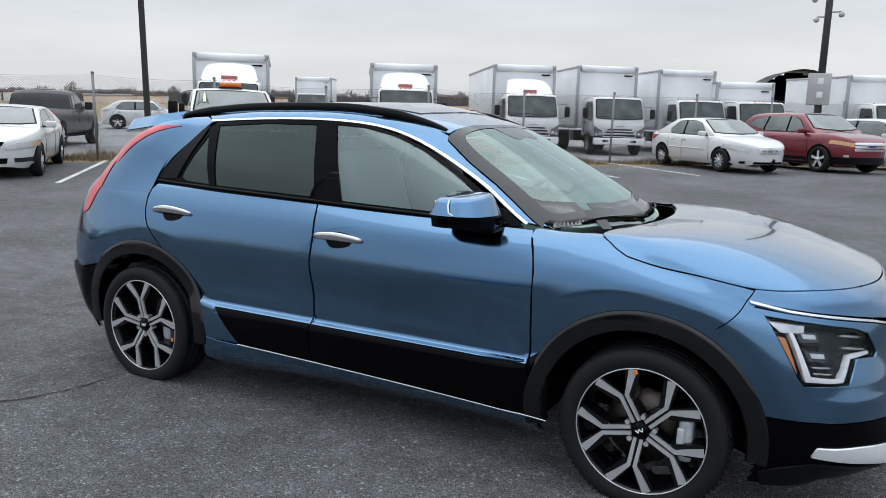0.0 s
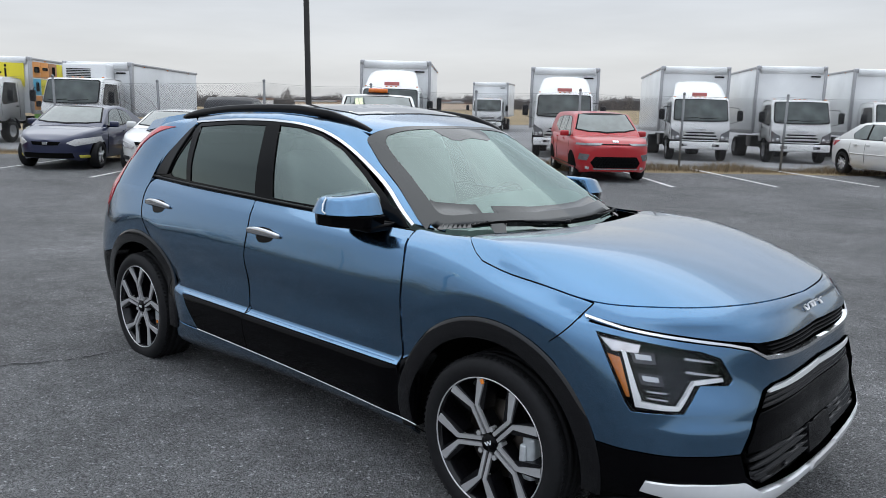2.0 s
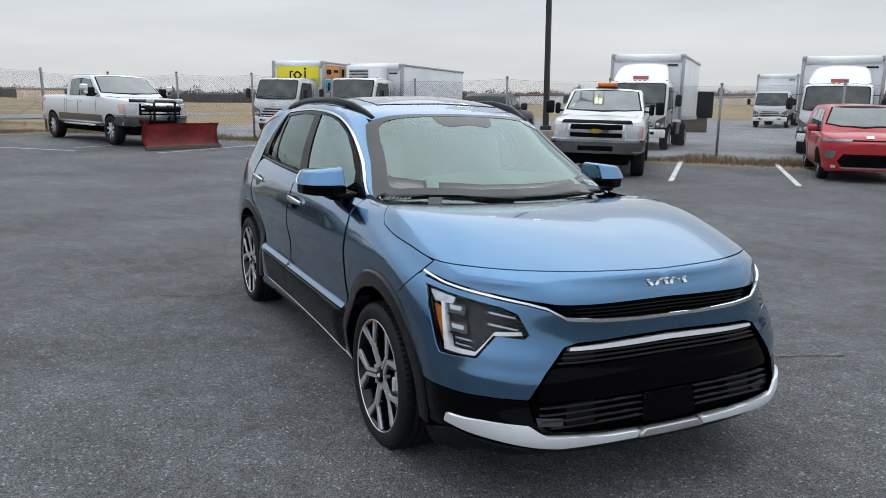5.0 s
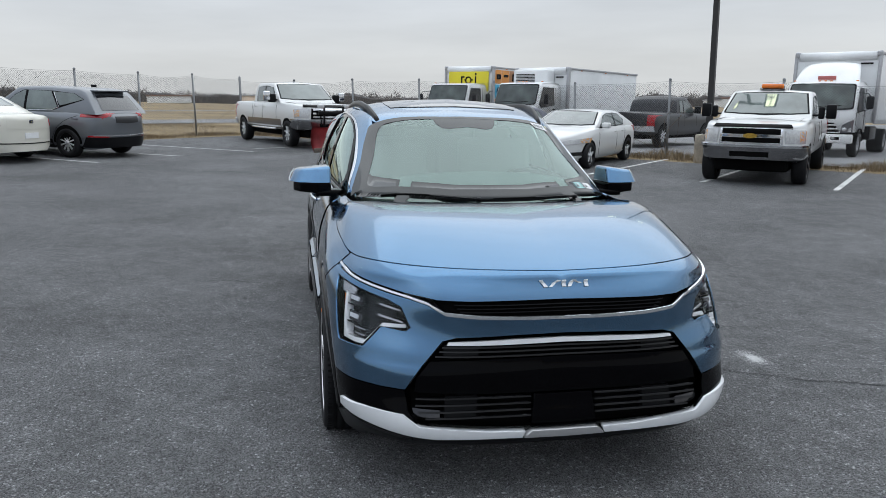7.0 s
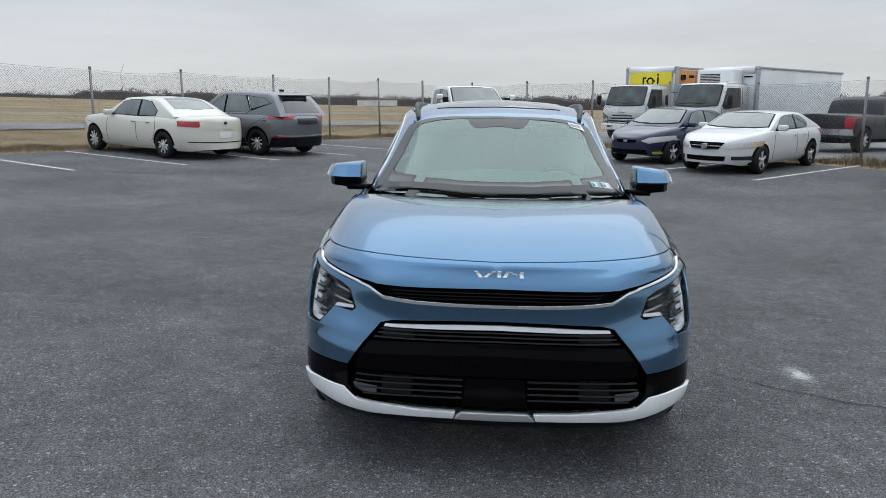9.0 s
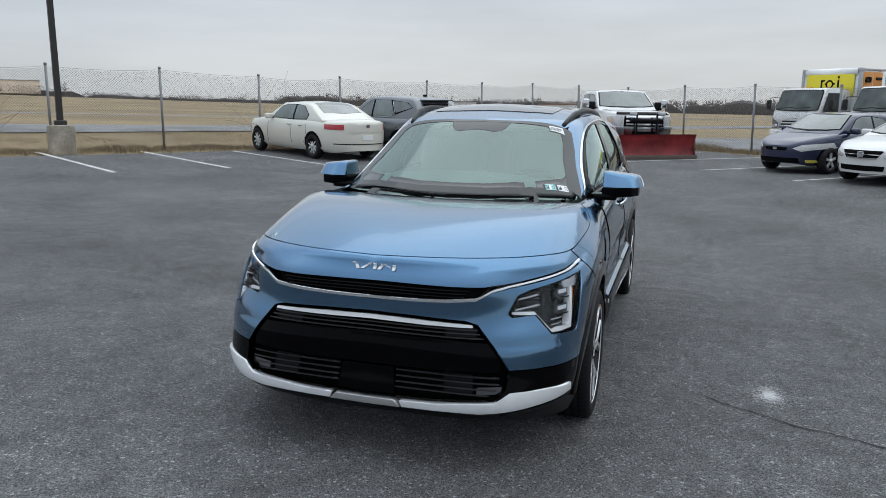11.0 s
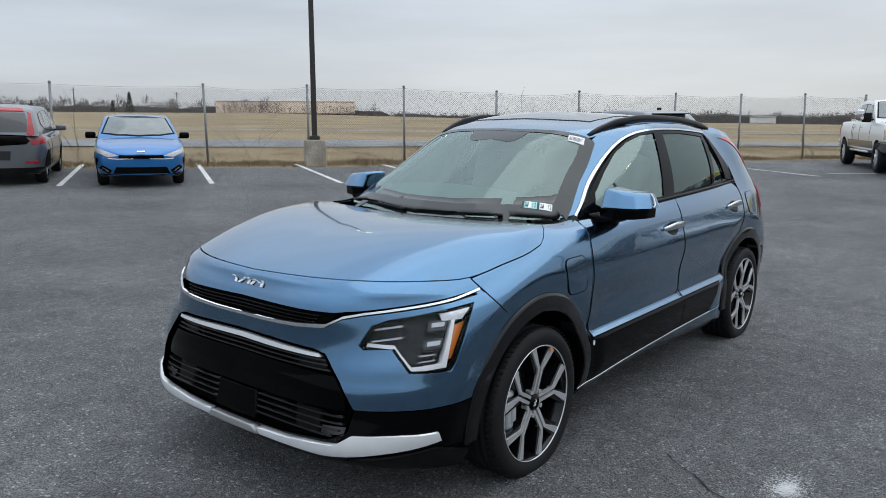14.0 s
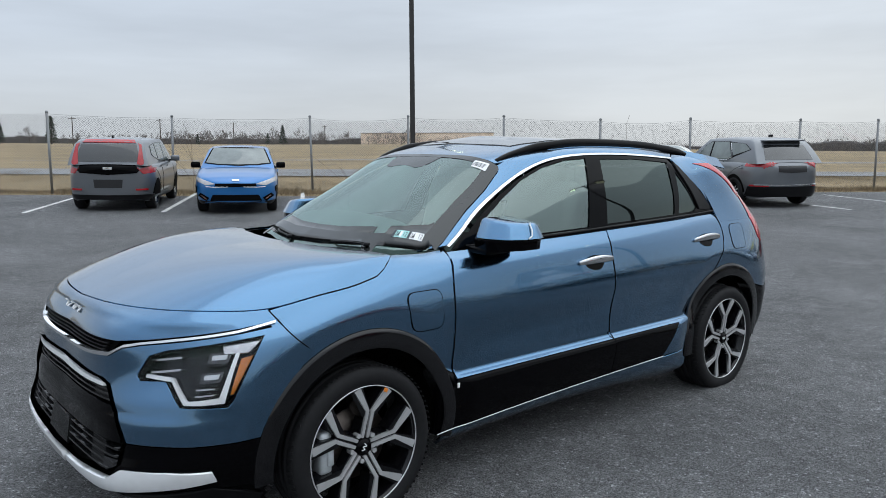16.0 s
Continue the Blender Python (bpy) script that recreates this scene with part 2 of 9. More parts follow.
GRIT = material("grit", (0.34, 0.34, 0.35), 0.9, var=0.2, scale=40, island=0.5)
WEED = material("dry_weed", (0.21, 0.160, 0.098), 0.95, var=0.15, island=0.45)
CREAM = material("cream_paint", (0.68, 0.66, 0.58), 0.32, coat=0.8, var=0.03, scale=200)
GREY_PAINT = material("grey_metallic", (0.14, 0.15, 0.165), 0.34, metal=0.5, coat=0.9, var=0.03, scale=500)
BRIGHT_BLUE = material("bright_blue_paint", (0.012, 0.14, 0.40), 0.28, metal=0.35, coat=0.9, var=0.03, scale=500)
RED_PAINT = material("red_paint", (0.40, 0.010, 0.016), 0.35, coat=0.5, var=0.03, scale=300)
MAROON = material("maroon_paint", (0.17, 0.010, 0.022), 0.3, metal=0.3, coat=0.9, var=0.03, scale=400)
NAVY = material("navy_paint", (0.012, 0.017, 0.055), 0.3, metal=0.2, coat=0.9, var=0.03, scale=400)
BLACK_PAINT = material("black_paint", (0.010, 0.010, 0.013), 0.3, coat=0.2, var=0.04, stain=0.2)
GLASS_FAR = material("car_window", (0.115, 0.140, 0.132), 0.04, coat=0.5, var=0.05, stain=0.3, stain_scale=1.5, spec=0.8)
GLASS_TRUCK = material("truck_window", (0.14, 0.17, 0.16), 0.05, coat=1.0, var=0.25, scale=2.5, stain=0.4, stain_scale=1.2)
GLASS_DARK = material("dark_car_window", (0.015, 0.016, 0.018), 0.04, coat=1.0, var=0.05)
LENS_CLEAR = material("clear_lens", (0.58, 0.58, 0.58), 0.12, metal=0.3, coat=1.0, var=0.2, scale=25)
LENS_GREY = material("smoked_lens", (0.20, 0.20, 0.21), 0.1, metal=0.4, coat=1.0, var=0.2, scale=25)
LENS_AMBERED = material("amber_clear_lens", (0.62, 0.34, 0.14), 0.15, coat=1.0, var=0.15, scale=25)
YELLOW_LENS = material("yellow_lens", (0.62, 0.55, 0.06), 0.15, coat=1.0, var=0.1)
PINK_TRIM = material("bronze_trim", (0.45, 0.26, 0.22), 0.3, metal=0.7, var=0.05)
YELLOW = material("yellow_paper", (0.75, 0.65, 0.05), 0.7, var=0.05)
GOLD = material("gold_badge", (0.65, 0.42, 0.08), 0.25, metal=0.8, var=0.05)
BEACON = material("orange_beacon", (0.75, 0.17, 0.01), 0.2, coat=1.0, var=0.15, scale=30)
BADGE_BLUE = material("badge_blue", (0.03, 0.06, 0.22), 0.2, coat=1.0, var=0.05)
BROWN_TRIM = material("brown_paint", (0.14, 0.11, 0.085), 0.35, metal=0.3, coat=0.8, var=0.05)
PLOW_RED = material("faded_red_steel", (0.33, 0.045, 0.05), 0.5, var=0.1, scale=20, stain=0.35, stain_scale=3)
RUST_STEEL = material("rusty_steel", (0.15, 0.12, 0.10), 0.7, metal=0.4, var=0.3, scale=40)
TRUCK_WHITE = material("truck_white", (0.84, 0.84, 0.83), 0.35, coat=0.5, var=0.03, stain=0.08)
BOX_WHITE = material("box_white", (0.80, 0.81, 0.81), 0.4, coat=0.3, var=0.03, stain=0.10, stain_scale=0.8)
ALU = material("bare_aluminium", (0.42, 0.42, 0.43), 0.42, metal=0.6, var=0.1, scale=15)
RED_FADED = material("faded_red_print", (0.45, 0.14, 0.13), 0.6, var=0.1)
SIGN_YELLOW = material("sign_yellow", (0.72, 0.62, 0.03), 0.5, var=0.05)
SIGN_ORANGE = material("sign_orange", (0.65, 0.27, 0.06), 0.5, var=0.05)
SIGN_GREEN = material("sign_green", (0.20, 0.48, 0.07), 0.5, var=0.05)
SIGN_BLUE = material("sign_blue", (0.07, 0.38, 0.58), 0.5, var=0.05)
SIGN_BROWN = material("sign_brown", (0.38, 0.19, 0.09), 0.5, var=0.05)
BRONZE = material("dark_bronze_paint", (0.022, 0.020, 0.019), 0.5, var=0.1, scale=30)
CONCRETE = material("concrete", (0.36, 0.32, 0.26), 0.9, var=0.2, scale=25, bump=0.004, stain=0.35, stain_scale=2.5)
LED = material("led_panel", (0.75, 0.75, 0.70), 0.3, var=0.02)
LED.node_tree.nodes["Principled BSDF"].inputs["Emission Color"].default_value = (0.95, 1.0, 0.62, 1)
LED.node_tree.nodes["Principled BSDF"].inputs["Emission Strength"].default_value = 6.0
CABINET = material("cabinet_grey", (0.46, 0.46, 0.45), 0.5, var=0.08, stain=0.15)
TWIGS = material("bare_twigs", (0.13, 0.115, 0.108), 0.95, var=0.2, island=0.4)
WOOD_BANK = material("far_wood", (0.105, 0.098, 0.098), 0.95, var=0.25, scale=.6, stain=0.3, stain_scale=.06)
TWIGS_NEAR = material("dry_stems", (0.10, 0.075, 0.055), 0.95, var=0.2)
DARK_TWIGS = material("dark_scrub", (0.075, 0.075, 0.070), 0.95, var=0.2, island=0.4)
NEEDLES = material("conifer_needles", (0.025, 0.038, 0.022), 0.9, var=0.2, island=0.4)
BARK = material("bark", (0.085, 0.07, 0.06), 0.95, var=0.3, scale=8)
TAN_WALL = material("tan_wall", (0.80, 0.67, 0.55), 0.85, var=0.08, scale=0.4, stain=0.12, stain_scale=0.08)
BARN_ROOF = material("brown_roof", (0.22, 0.14, 0.11), 0.8, var=0.1)
TYRE = material("tyre_rubber", (0.010, 0.010, 0.011), 0.7, var=0.2, scale=60, spec=0.25)
GALV = material("galvanised_steel", (0.22, 0.225, 0.23), 0.5, metal=0.6, var=0.2, scale=40)
WHITE_PAINT = material("white_car_paint", (0.66, 0.66, 0.645), 0.3, coat=0.8, var=0.03, scale=300)


# ---- mesh helpers ----
def finish(bm, name, mat, parent=None, smooth=True, label=""):
    me = bpy.data.meshes.new(name)
    bm.normal_update()
    bm.to_mesh(me)
    bm.free()
    if smooth:
        me.shade_smooth()
    mats = mat if isinstance(mat, (list, tuple)) else [mat]
    for k in mats:
        me.materials.append(k)
    ob = new(name, me)
    if parent:
        ob.parent = parent
    if label:
        ob["label"] = label
    return ob


part = lambda name, bm, mat, parent, label="", smooth=True: finish(bm, name, mat, parent, smooth, label)


def box(bm, cx, cy, cz, sx, sy, sz, rot=None, bevel=0.0):
    r = bmesh.ops.create_cube(bm, size=1.0)
    bmesh.ops.scale(bm, vec=(sx, sy, sz), verts=r["verts"])
    if bevel:
        es = list({e for v in r["verts"] for e in v.link_edges})
        o = bmesh.ops.bevel(bm, geom=es, offset=bevel, segments=2, profile=0.6, affect="EDGES")
        vs = list({v for f in o["faces"] for v in f.verts})
        vs = list({w for v in vs for e in v.link_edges for w in e.verts})
    else:
        vs = r["verts"]
    m = Matrix.Translation((cx, cy, cz)) @ (rot.to_4x4() if rot else Matrix())
    bmesh.ops.transform(bm, matrix=m, verts=vs)
    return vs


def ease(a, b, x):
    q = min(1.0, max(0.0, (x - a) / (b - a)))
    return q * q * (3 - 2 * q)


def ground_z(x, y):
    """Height of the ground: the lot's fall, a shallow bowl towards its edges, and the field that climbs slowly on one side."""
    r = math.hypot(x, y)
    k = 1 - ease(30, 90, r)
    z = (0.006 * x + 0.021 * y) * -k * (1 if r < 30 else 30 / r) + 0.27 * ease(8, 22, r)
    if r > 26:
        az = math.degrees(math.atan2(y, x)) % 360
        slope = float(np.interp(az, (0, 60, 172, 190, 212, 232, 262, 300, 360), (.3, .35, .35, .85, 1.45, 2.05, 2.05, 1.0, .3)))
        z += (min(r, 360) - 26) * math.tan(radians(slope))
    return z


def ground_pose(x, y, head=0.0, lift=0.03):
    """A pose on the ground, level with its fall."""
    e = 0.5
    n = Vector((ground_z(x - e, y) - ground_z(x + e, y), ground_z(x, y - e) - ground_z(x, y + e), 2 * e)).normalized()
    q = Vector((0, 0, 1)).rotation_difference(n).to_matrix().to_4x4()
    return Matrix.Translation((x, y, ground_z(x, y) + lift)) @ q @ pose(0, 0, 0, 0, 0, head)


def spline(knots, at):
    """Natural cubic spline through (k, value) knots, values at the given places."""
    xs = np.array([k for k, _ in knots], float)
    ys = np.array([v for _, v in knots], float)
    n = len(xs)
    h = np.diff(xs)
    a = np.eye(n)
    r = np.zeros_like(ys)
    for i in range(1, n - 1):
        a[i, i - 1], a[i, i], a[i, i + 1] = h[i - 1], 2 * (h[i - 1] + h[i]), h[i]
        r[i] = 6 * ((ys[i + 1] - ys[i]) / h[i] - (ys[i] - ys[i - 1]) / h[i - 1])
    m = np.linalg.solve(a, r)
    at = np.asarray(at, float)
    i = np.clip(np.searchsorted(xs, at) - 1, 0, n - 2)
    d0, d1 = (at - xs[i])[:, None], (xs[i + 1] - at)[:, None]
    hh = h[i][:, None]
    return (m[i] * d1 ** 3 + m[i + 1] * d0 ** 3) / (6 * hh) + (ys[i] / hh - m[i] * hh / 6) * d1 + (ys[i + 1] / hh - m[i + 1] * hh / 6) * d0


def loft(curves, nu, nv, stations):
    """A smooth grid of points through lengthwise feature curves, each a dict of station: (x, y, z)."""
    us = np.linspace(0, stations, nu)
    rows = np.array([spline(sorted(c.items()), us) for c in curves])
    vs = np.linspace(0, len(curves) - 1, nv)
    return np.array([spline([(k, rows[k, j]) for k in range(len(curves))], vs) for j in range(nu)])


# ---- ground ----
def patch(name, mat, poly, step, lift, label, category):
    """A ground surface of any outline, laid on the ground."""
    pts = fill_points(poly, step)
    vs, _, fs = pts
    bm = bmesh.new()
    bv = [bm.verts.new((v.x, v.y, ground_z(v.x, v.y) + lift)) for v in vs]
    for f in fs:
        bm.faces.new([bv[i] for i in f])
    ob = finish(bm, name, mat)
    return tagged(ob, label, category, kind="structure")


from mathutils.bvhtree import BVHTree
from mathutils.geometry import delaunay_2d_cdt


def fill_points(poly, step, holes=()):
    """Even triangles inside an outline."""
    verts, edges = [], []
    def ring(pl):
        start = len(verts)
        for k in range(len(pl)):
            a, b = Vector(pl[k]), Vector(pl[(k + 1) % len(pl)])
            n = max(1, int(round((b - a).length / step)))
            for q in range(n):
                verts.append(a.lerp(b, q / n))
        for k in range(start, len(verts)):
            edges.append((k, k + 1 if k + 1 < len(verts) else start))
    ring(poly)
    for h in holes:
        ring(h)
    arr = np.array([tuple(p) for p in poly], float)
    bnd = np.array([tuple(v) for v in verts])
    x0, y0 = arr.min(0)
    x1, y1 = arr.max(0)
    i = 0
    y = y0 + step * 0.5
    while y < y1:
        x = x0 + step * (0.5 if i % 2 else 1.0)
        while x < x1:
            if np.min((bnd[:, 0] - x) ** 2 + (bnd[:, 1] - y) ** 2) > (0.45 * step) ** 2:
                verts.append(Vector((x, y)))
            x += step
        y += step * 0.87
        i += 1
    out = delaunay_2d_cdt(verts, edges, [], 0 if holes else 1, 1e-6)
    return out[0], out[1], out[2]


def far_ground():
    bm = bmesh.new()
    rings = [0, 4, 8, 12, 16, 20, 24, 28, 32, 40, 50, 65, 90, 130, 200, 320, 520, 900, 1600, 3000]
    n = 96
    prev = None
    for r in rings:
        if r == 0:
            row = [bm.verts.new((0, 0, ground_z(0, 0)))] * n
        else:
            row = [bm.verts.new((r * math.cos(k * math.tau / n), r * math.sin(k * math.tau / n),
                                 ground_z(r * math.cos(k * math.tau / n), r * math.sin(k * math.tau / n)))) for k in range(n)]
        if prev:
            for k in range(n):
                q = (prev[k], row[k], row[(k + 1) % n], prev[(k + 1) % n])
                bm.faces.new(q if prev[k] is not prev[(k + 1) % n] else q[:3])
        prev = row
    return tagged(finish(bm, "ground", GRASS), "dry straw-coloured winter grass field reaching the horizon", "field", kind="structure")


far_ground()
FENCE_S = ((2.2, -23.0), (-27.17, -2.94))      # two fence lines that meet at the far corner of the lot
FENCE_N = ((-27.17, -2.94), (14.7, 38.5))
LOT_OUTLINE = [(30, -42), (3, -22.5), (-26.0, -2.6), (15.5, 37.0), (60, 45), (60, -42)]
patch("parking_lot", ASPHALT, LOT_OUTLINE, 2.0, 0.03, "dark grey worn asphalt parking lot with painted stall lines", "parking lot")

# ---- blue car: feature lines of its skin, from nose centre round one side to the tail centre ----
SKIRT = {0: (2.1, 0, .2), 2: (2.08, .45, .2), 4: (1.95, .72, .2), 5: (1.8, .8, .19), 6: (1.6, .83, .19), 7: (1.36, .84, .18), 9: (.8, .70, .165), 11: (-.3, .70, .165), 13: (-1.36, .84, .18), 14: (-1.75, .82, .22), 15: (-1.98, .66, .26), 17: (-2.06, 0, .28)}
CHIN = {0: (2.25, 0, .28), 2: (2.235, .45, .29), 3: (2.196, .614, .31), 4: (2.081, .749, .33), 5: (1.925, .828, .35), 6: (1.6, .885, .3), 7: (1.36, .9, .28), 9: (.8, .828, .25), 11: (-.3, .828, .25), 13: (-1.36, .9, .28), 14: (-1.75, .86, .32), 15: (-2.06, .7, .36), 17: (-2.15, 0, .38)}
ROCKER = {0: (2.245, 0, .42), 2: (2.23, .45, .42), 3: (2.186, .614, .43), 4: (2.071, .759, .45), 5: (1.915, .838, .46), 6: (1.62, .895, .45), 7: (1.36, .905, .42), 9: (.8, .882, .38), 11: (-.3, .882, .38), 13: (-1.36, .905, .42), 14: (-1.76, .87, .46), 15: (-2.1, .72, .5), 17: (-2.19, 0, .5)}
LEDGE = {0: (2.235, 0, .52), 2: (2.22, .45, .52), 3: (2.166, .619, .53), 4: (2.061, .759, .54), 5: (1.905, .839, .54), 6: (1.63, .9, .55), 7: (1.36, .905, .55), 8: (1.05, .902, .525), 9: (.8, .893, .502), 11: (-.3, .893, .502), 12: (-.9, .89, .502), 13: (-1.36, .905, .54), 14: (-1.78, .87, .56), 15: (-2.12, .72, .58), 17: (-2.2, 0, .58)}
CREASE = {0: (2.228, 0, 0.565), 2: (2.21, 0.45, 0.565), 3: (2.151, 0.619, 0.575), 4: (2.048, 0.756, 0.58), 5: (1.9, 0.837, 0.58), 6: (1.63, 0.899, 0.59), 7: (1.36, 0.906, 0.595), 8: (1.05, 0.893, 0.565), 9: (0.8, 0.854, 0.547), 11: (-0.3, 0.85, 0.547), 12: (-0.9, 0.852, 0.545), 13: (-1.36, 0.903, 0.59), 14: (-1.79, 0.867, 0.605), 15: (-2.11, 0.72, 0.62), 17: (-2.195, 0, 0.62)}
WAIST = {0: (2.22, 0, .61), 2: (2.2, .45, .61), 3: (2.136, .619, .62), 4: (2.036, .754, .62), 5: (1.895, .836, .62), 6: (1.63, .897, .63), 7: (1.36, .907, .64), 8: (1.05, .89, .62), 9: (.8, .853, .59), 11: (-.3, .849, .59), 12: (-.9, .851, .585), 13: (-1.36, .902, .64), 14: (-1.8, .865, .65), 15: (-2.1, .72, .66), 17: (-2.19, 0, .66)}
FLANK = {0: (2.205, 0, .7), 2: (2.18, .45, .7), 3: (2.101, .614, .7), 4: (1.996, .749, .7), 5: (1.85, .836, .71), 6: (1.61, .888, .73), 7: (1.36, .902, .75), 8: (1.05, .89, .73), 9: (.8, .861, .69), 11: (-.3, .857, .69), 12: (-.9, .859, .69), 13: (-1.36, .895, .75), 14: (-1.8, .855, .76), 15: (-2.07, .72, .76), 17: (-2.16, 0, .76)}
SIDE = {0: (2.196, 0, .79), 2: (2.17, .45, .8), 3: (2.08, .605, .8), 4: (1.945, .74, .8), 5: (1.78, .825, .815), 6: (1.585, .87, .835), 7: (1.36, .882, .85), 8: (1.05, .878, .83), 9: (.8, .878, .8), 11: (-.3, .876, .8), 12: (-.9, .873, .81), 13: (-1.36, .872, .86), 14: (-1.78, .835, .87), 15: (-2.05, .71, .87), 17: (-2.14, 0, .87)}
SHOULDER = {0: (2.170, 0, .869), 2: (2.14, .45, .872), 3: (2.04, .615, .87), 4: (1.9, .735, .868), 5: (1.73, .8, .868), 6: (1.55, .832, .898), 7: (1.35, .848, .922), 8: (1.08, .853, .94), 9: (.8, .862, .91), 11: (-.3, .862, .91), 12: (-.9, .856, .92), 13: (-1.36, .842, .95), 14: (-1.78, .81, .96), 15: (-2.03, .69, .96), 17: (-2.12, 0, .96)}
BONNET = {0: (2.135, 0, .91), 2: (2.08, .41, .916), 3: (1.99, .59, .917), 4: (1.87, .7, .915), 5: (1.71, .77, .914), 6: (1.53, .797, .942), 7: (1.34, .805, .968), 8: (1.14, .8, 1.005), 9: (.82, .832, .995), 11: (-.3, .838, 1), 12: (-.9, .828, 1.01), 13: (-1.36, .81, 1.03), 14: (-1.76, .785, 1.05), 15: (-2, .66, 1.05), 17: (-2.1, 0, 1.05)}
CROWN = {0: (1.72, 0, 1.035), 2: (1.67, .4, 1.044), 3: (1.61, .545, 1.044), 4: (1.55, .635, 1.041), 5: (1.46, .695, 1.038), 6: (1.36, .735, 1.04), 7: (1.26, .752, 1.044), 8: (1.1, .755, 1.04), 9: (.815, .79, 1.03), 11: (-.3, .808, 1.055), 12: (-.9, .795, 1.07), 13: (-1.36, .775, 1.09), 14: (-1.72, .75, 1.11), 15: (-1.95, .63, 1.11), 17: (-2.08, 0, 1.11)}
COWL = {0: (1.235, 0, 1.056), 2: (1.2, .35, 1.058), 3: (1.165, .5, 1.058), 4: (1.13, .6, 1.057), 5: (1.1, .66, 1.055), 6: (1.07, .69, 1.053), 7: (1.03, .71, 1.052), 8: (.93, .725, 1.052), 9: (.81, .738, 1.06), 11: (-.3, .782, 1.095), 12: (-.9, .77, 1.108), 13: (-1.36, .745, 1.125), 14: (-1.68, .72, 1.15), 15: (-1.9, .6, 1.15), 17: (-2.05, 0, 1.15)}
BODY = [SKIRT, CHIN, ROCKER, LEDGE, CREASE, WAIST, FLANK, SIDE, SHOULDER, BONNET, CROWN, COWL]
GLASS_BASE = {0: (1.18, 0, 1.03), 1: (1.12, .38, 1.035), 2: (1.0, .60, 1.04), 3: (.88, .70, 1.045), 4: (.68, .745, 1.05), 5: (.2, .775, 1.07), 6: (-.3, .785, 1.085), 7: (-.9, .775, 1.10), 8: (-1.36, .755, 1.12), 9: (-1.86, .66, 1.15), 10: (-2.05, 0, 1.15)}
GLASS_LOW = {0: (.93, 0, 1.176), 1: (.885, .36, 1.174), 2: (.785, .56, 1.17), 3: (.68, .658, 1.165), 4: (.52, .715, 1.17), 5: (.15, .745, 1.185), 6: (-.3, .755, 1.20), 7: (-.9, .75, 1.215), 8: (-1.36, .735, 1.22), 9: (-1.78, .64, 1.24), 10: (-1.95, 0, 1.24)}
GLASS_MID = {0: (.65, 0, 1.325), 1: (.615, .34, 1.32), 2: (.54, .52, 1.305), 3: (.46, .605, 1.30), 4: (.34, .66, 1.30), 5: (.08, .695, 1.32), 6: (-.3, .705, 1.33), 7: (-.9, .70, 1.33), 8: (-1.30, .70, 1.33), 9: (-1.66, .62, 1.34), 10: (-1.82, 0, 1.34)}
CANT = {0: (.38, 0, 1.458), 1: (.36, .32, 1.451), 2: (.31, .49, 1.438), 3: (.25, .56, 1.428), 4: (.14, .605, 1.432), 5: (-.02, .63, 1.447), 6: (-.3, .64, 1.467), 7: (-.85, .635, 1.459), 8: (-1.2, .645, 1.427), 9: (-1.5, .58, 1.432), 10: (-1.72, 0, 1.442)}
ROOF_EDGE = {0: (.2, 0, 1.509), 1: (.18, .3, 1.501), 2: (.14, .44, 1.495), 3: (.09, .51, 1.49), 4: (.03, .545, 1.492), 5: (-.08, .56, 1.502), 6: (-.3, .57, 1.515), 7: (-.82, .56, 1.508), 8: (-1.13, .555, 1.485), 9: (-1.38, .5, 1.478), 10: (-1.66, 0, 1.49)}
ROOF_MID = {0: (.05, 0, 1.547), 1: (.03, .18, 1.544), 2: (0, .27, 1.54), 3: (-.03, .31, 1.54), 4: (-.07, .33, 1.542), 5: (-.14, .34, 1.547), 6: (-.3, .34, 1.552), 7: (-.8, .33, 1.545), 8: (-1.05, .32, 1.527), 9: (-1.2, .28, 1.52), 10: (-1.5, 0, 1.522)}
ROOF_TOP = {0: (-.08, 0, 1.563), 3: (-.12, 0, 1.564), 6: (-.3, 0, 1.568), 7: (-.8, 0, 1.563), 8: (-1, 0, 1.55), 9: (-1.15, 0, 1.541), 10: (-1.35, 0, 1.536)}
CABIN = [GLASS_BASE, GLASS_LOW, GLASS_MID, CANT, ROOF_EDGE, ROOF_MID, ROOF_TOP]


def hull(curves, nu, nv, stations):
    g = loft(curves, nu, nv, stations)
    bm = bmesh.new()
    for side in (1, -1):
        vv = [[bm.verts.new((p[0], max(0.0, p[1]) * side, p[2])) for p in row] for row in g]
        for i in range(nu - 1):
            for j in range(nv - 1):
                a, b, c, d = vv[i][j], vv[i + 1][j], vv[i + 1][j + 1], vv[i][j + 1]
                for q in ((a, b, c), (a, c, d)):
                    bm.faces.new(q if side > 0 else q[::-1])
    bmesh.ops.remove_doubles(bm, verts=bm.verts, dist=0.0004)
    bmesh.ops.dissolve_degenerate(bm, edges=bm.edges, dist=0.0001)
    bmesh.ops.recalc_face_normals(bm, faces=bm.faces)
    bm.normal_update()
    bm.faces.ensure_lookup_table()
    mid = max(bm.faces, key=lambda f: f.calc_center_median().y)
    if mid.normal.y < 0:
        bmesh.ops.reverse_faces(bm, faces=bm.faces)
        bm.normal_update()
    return bm


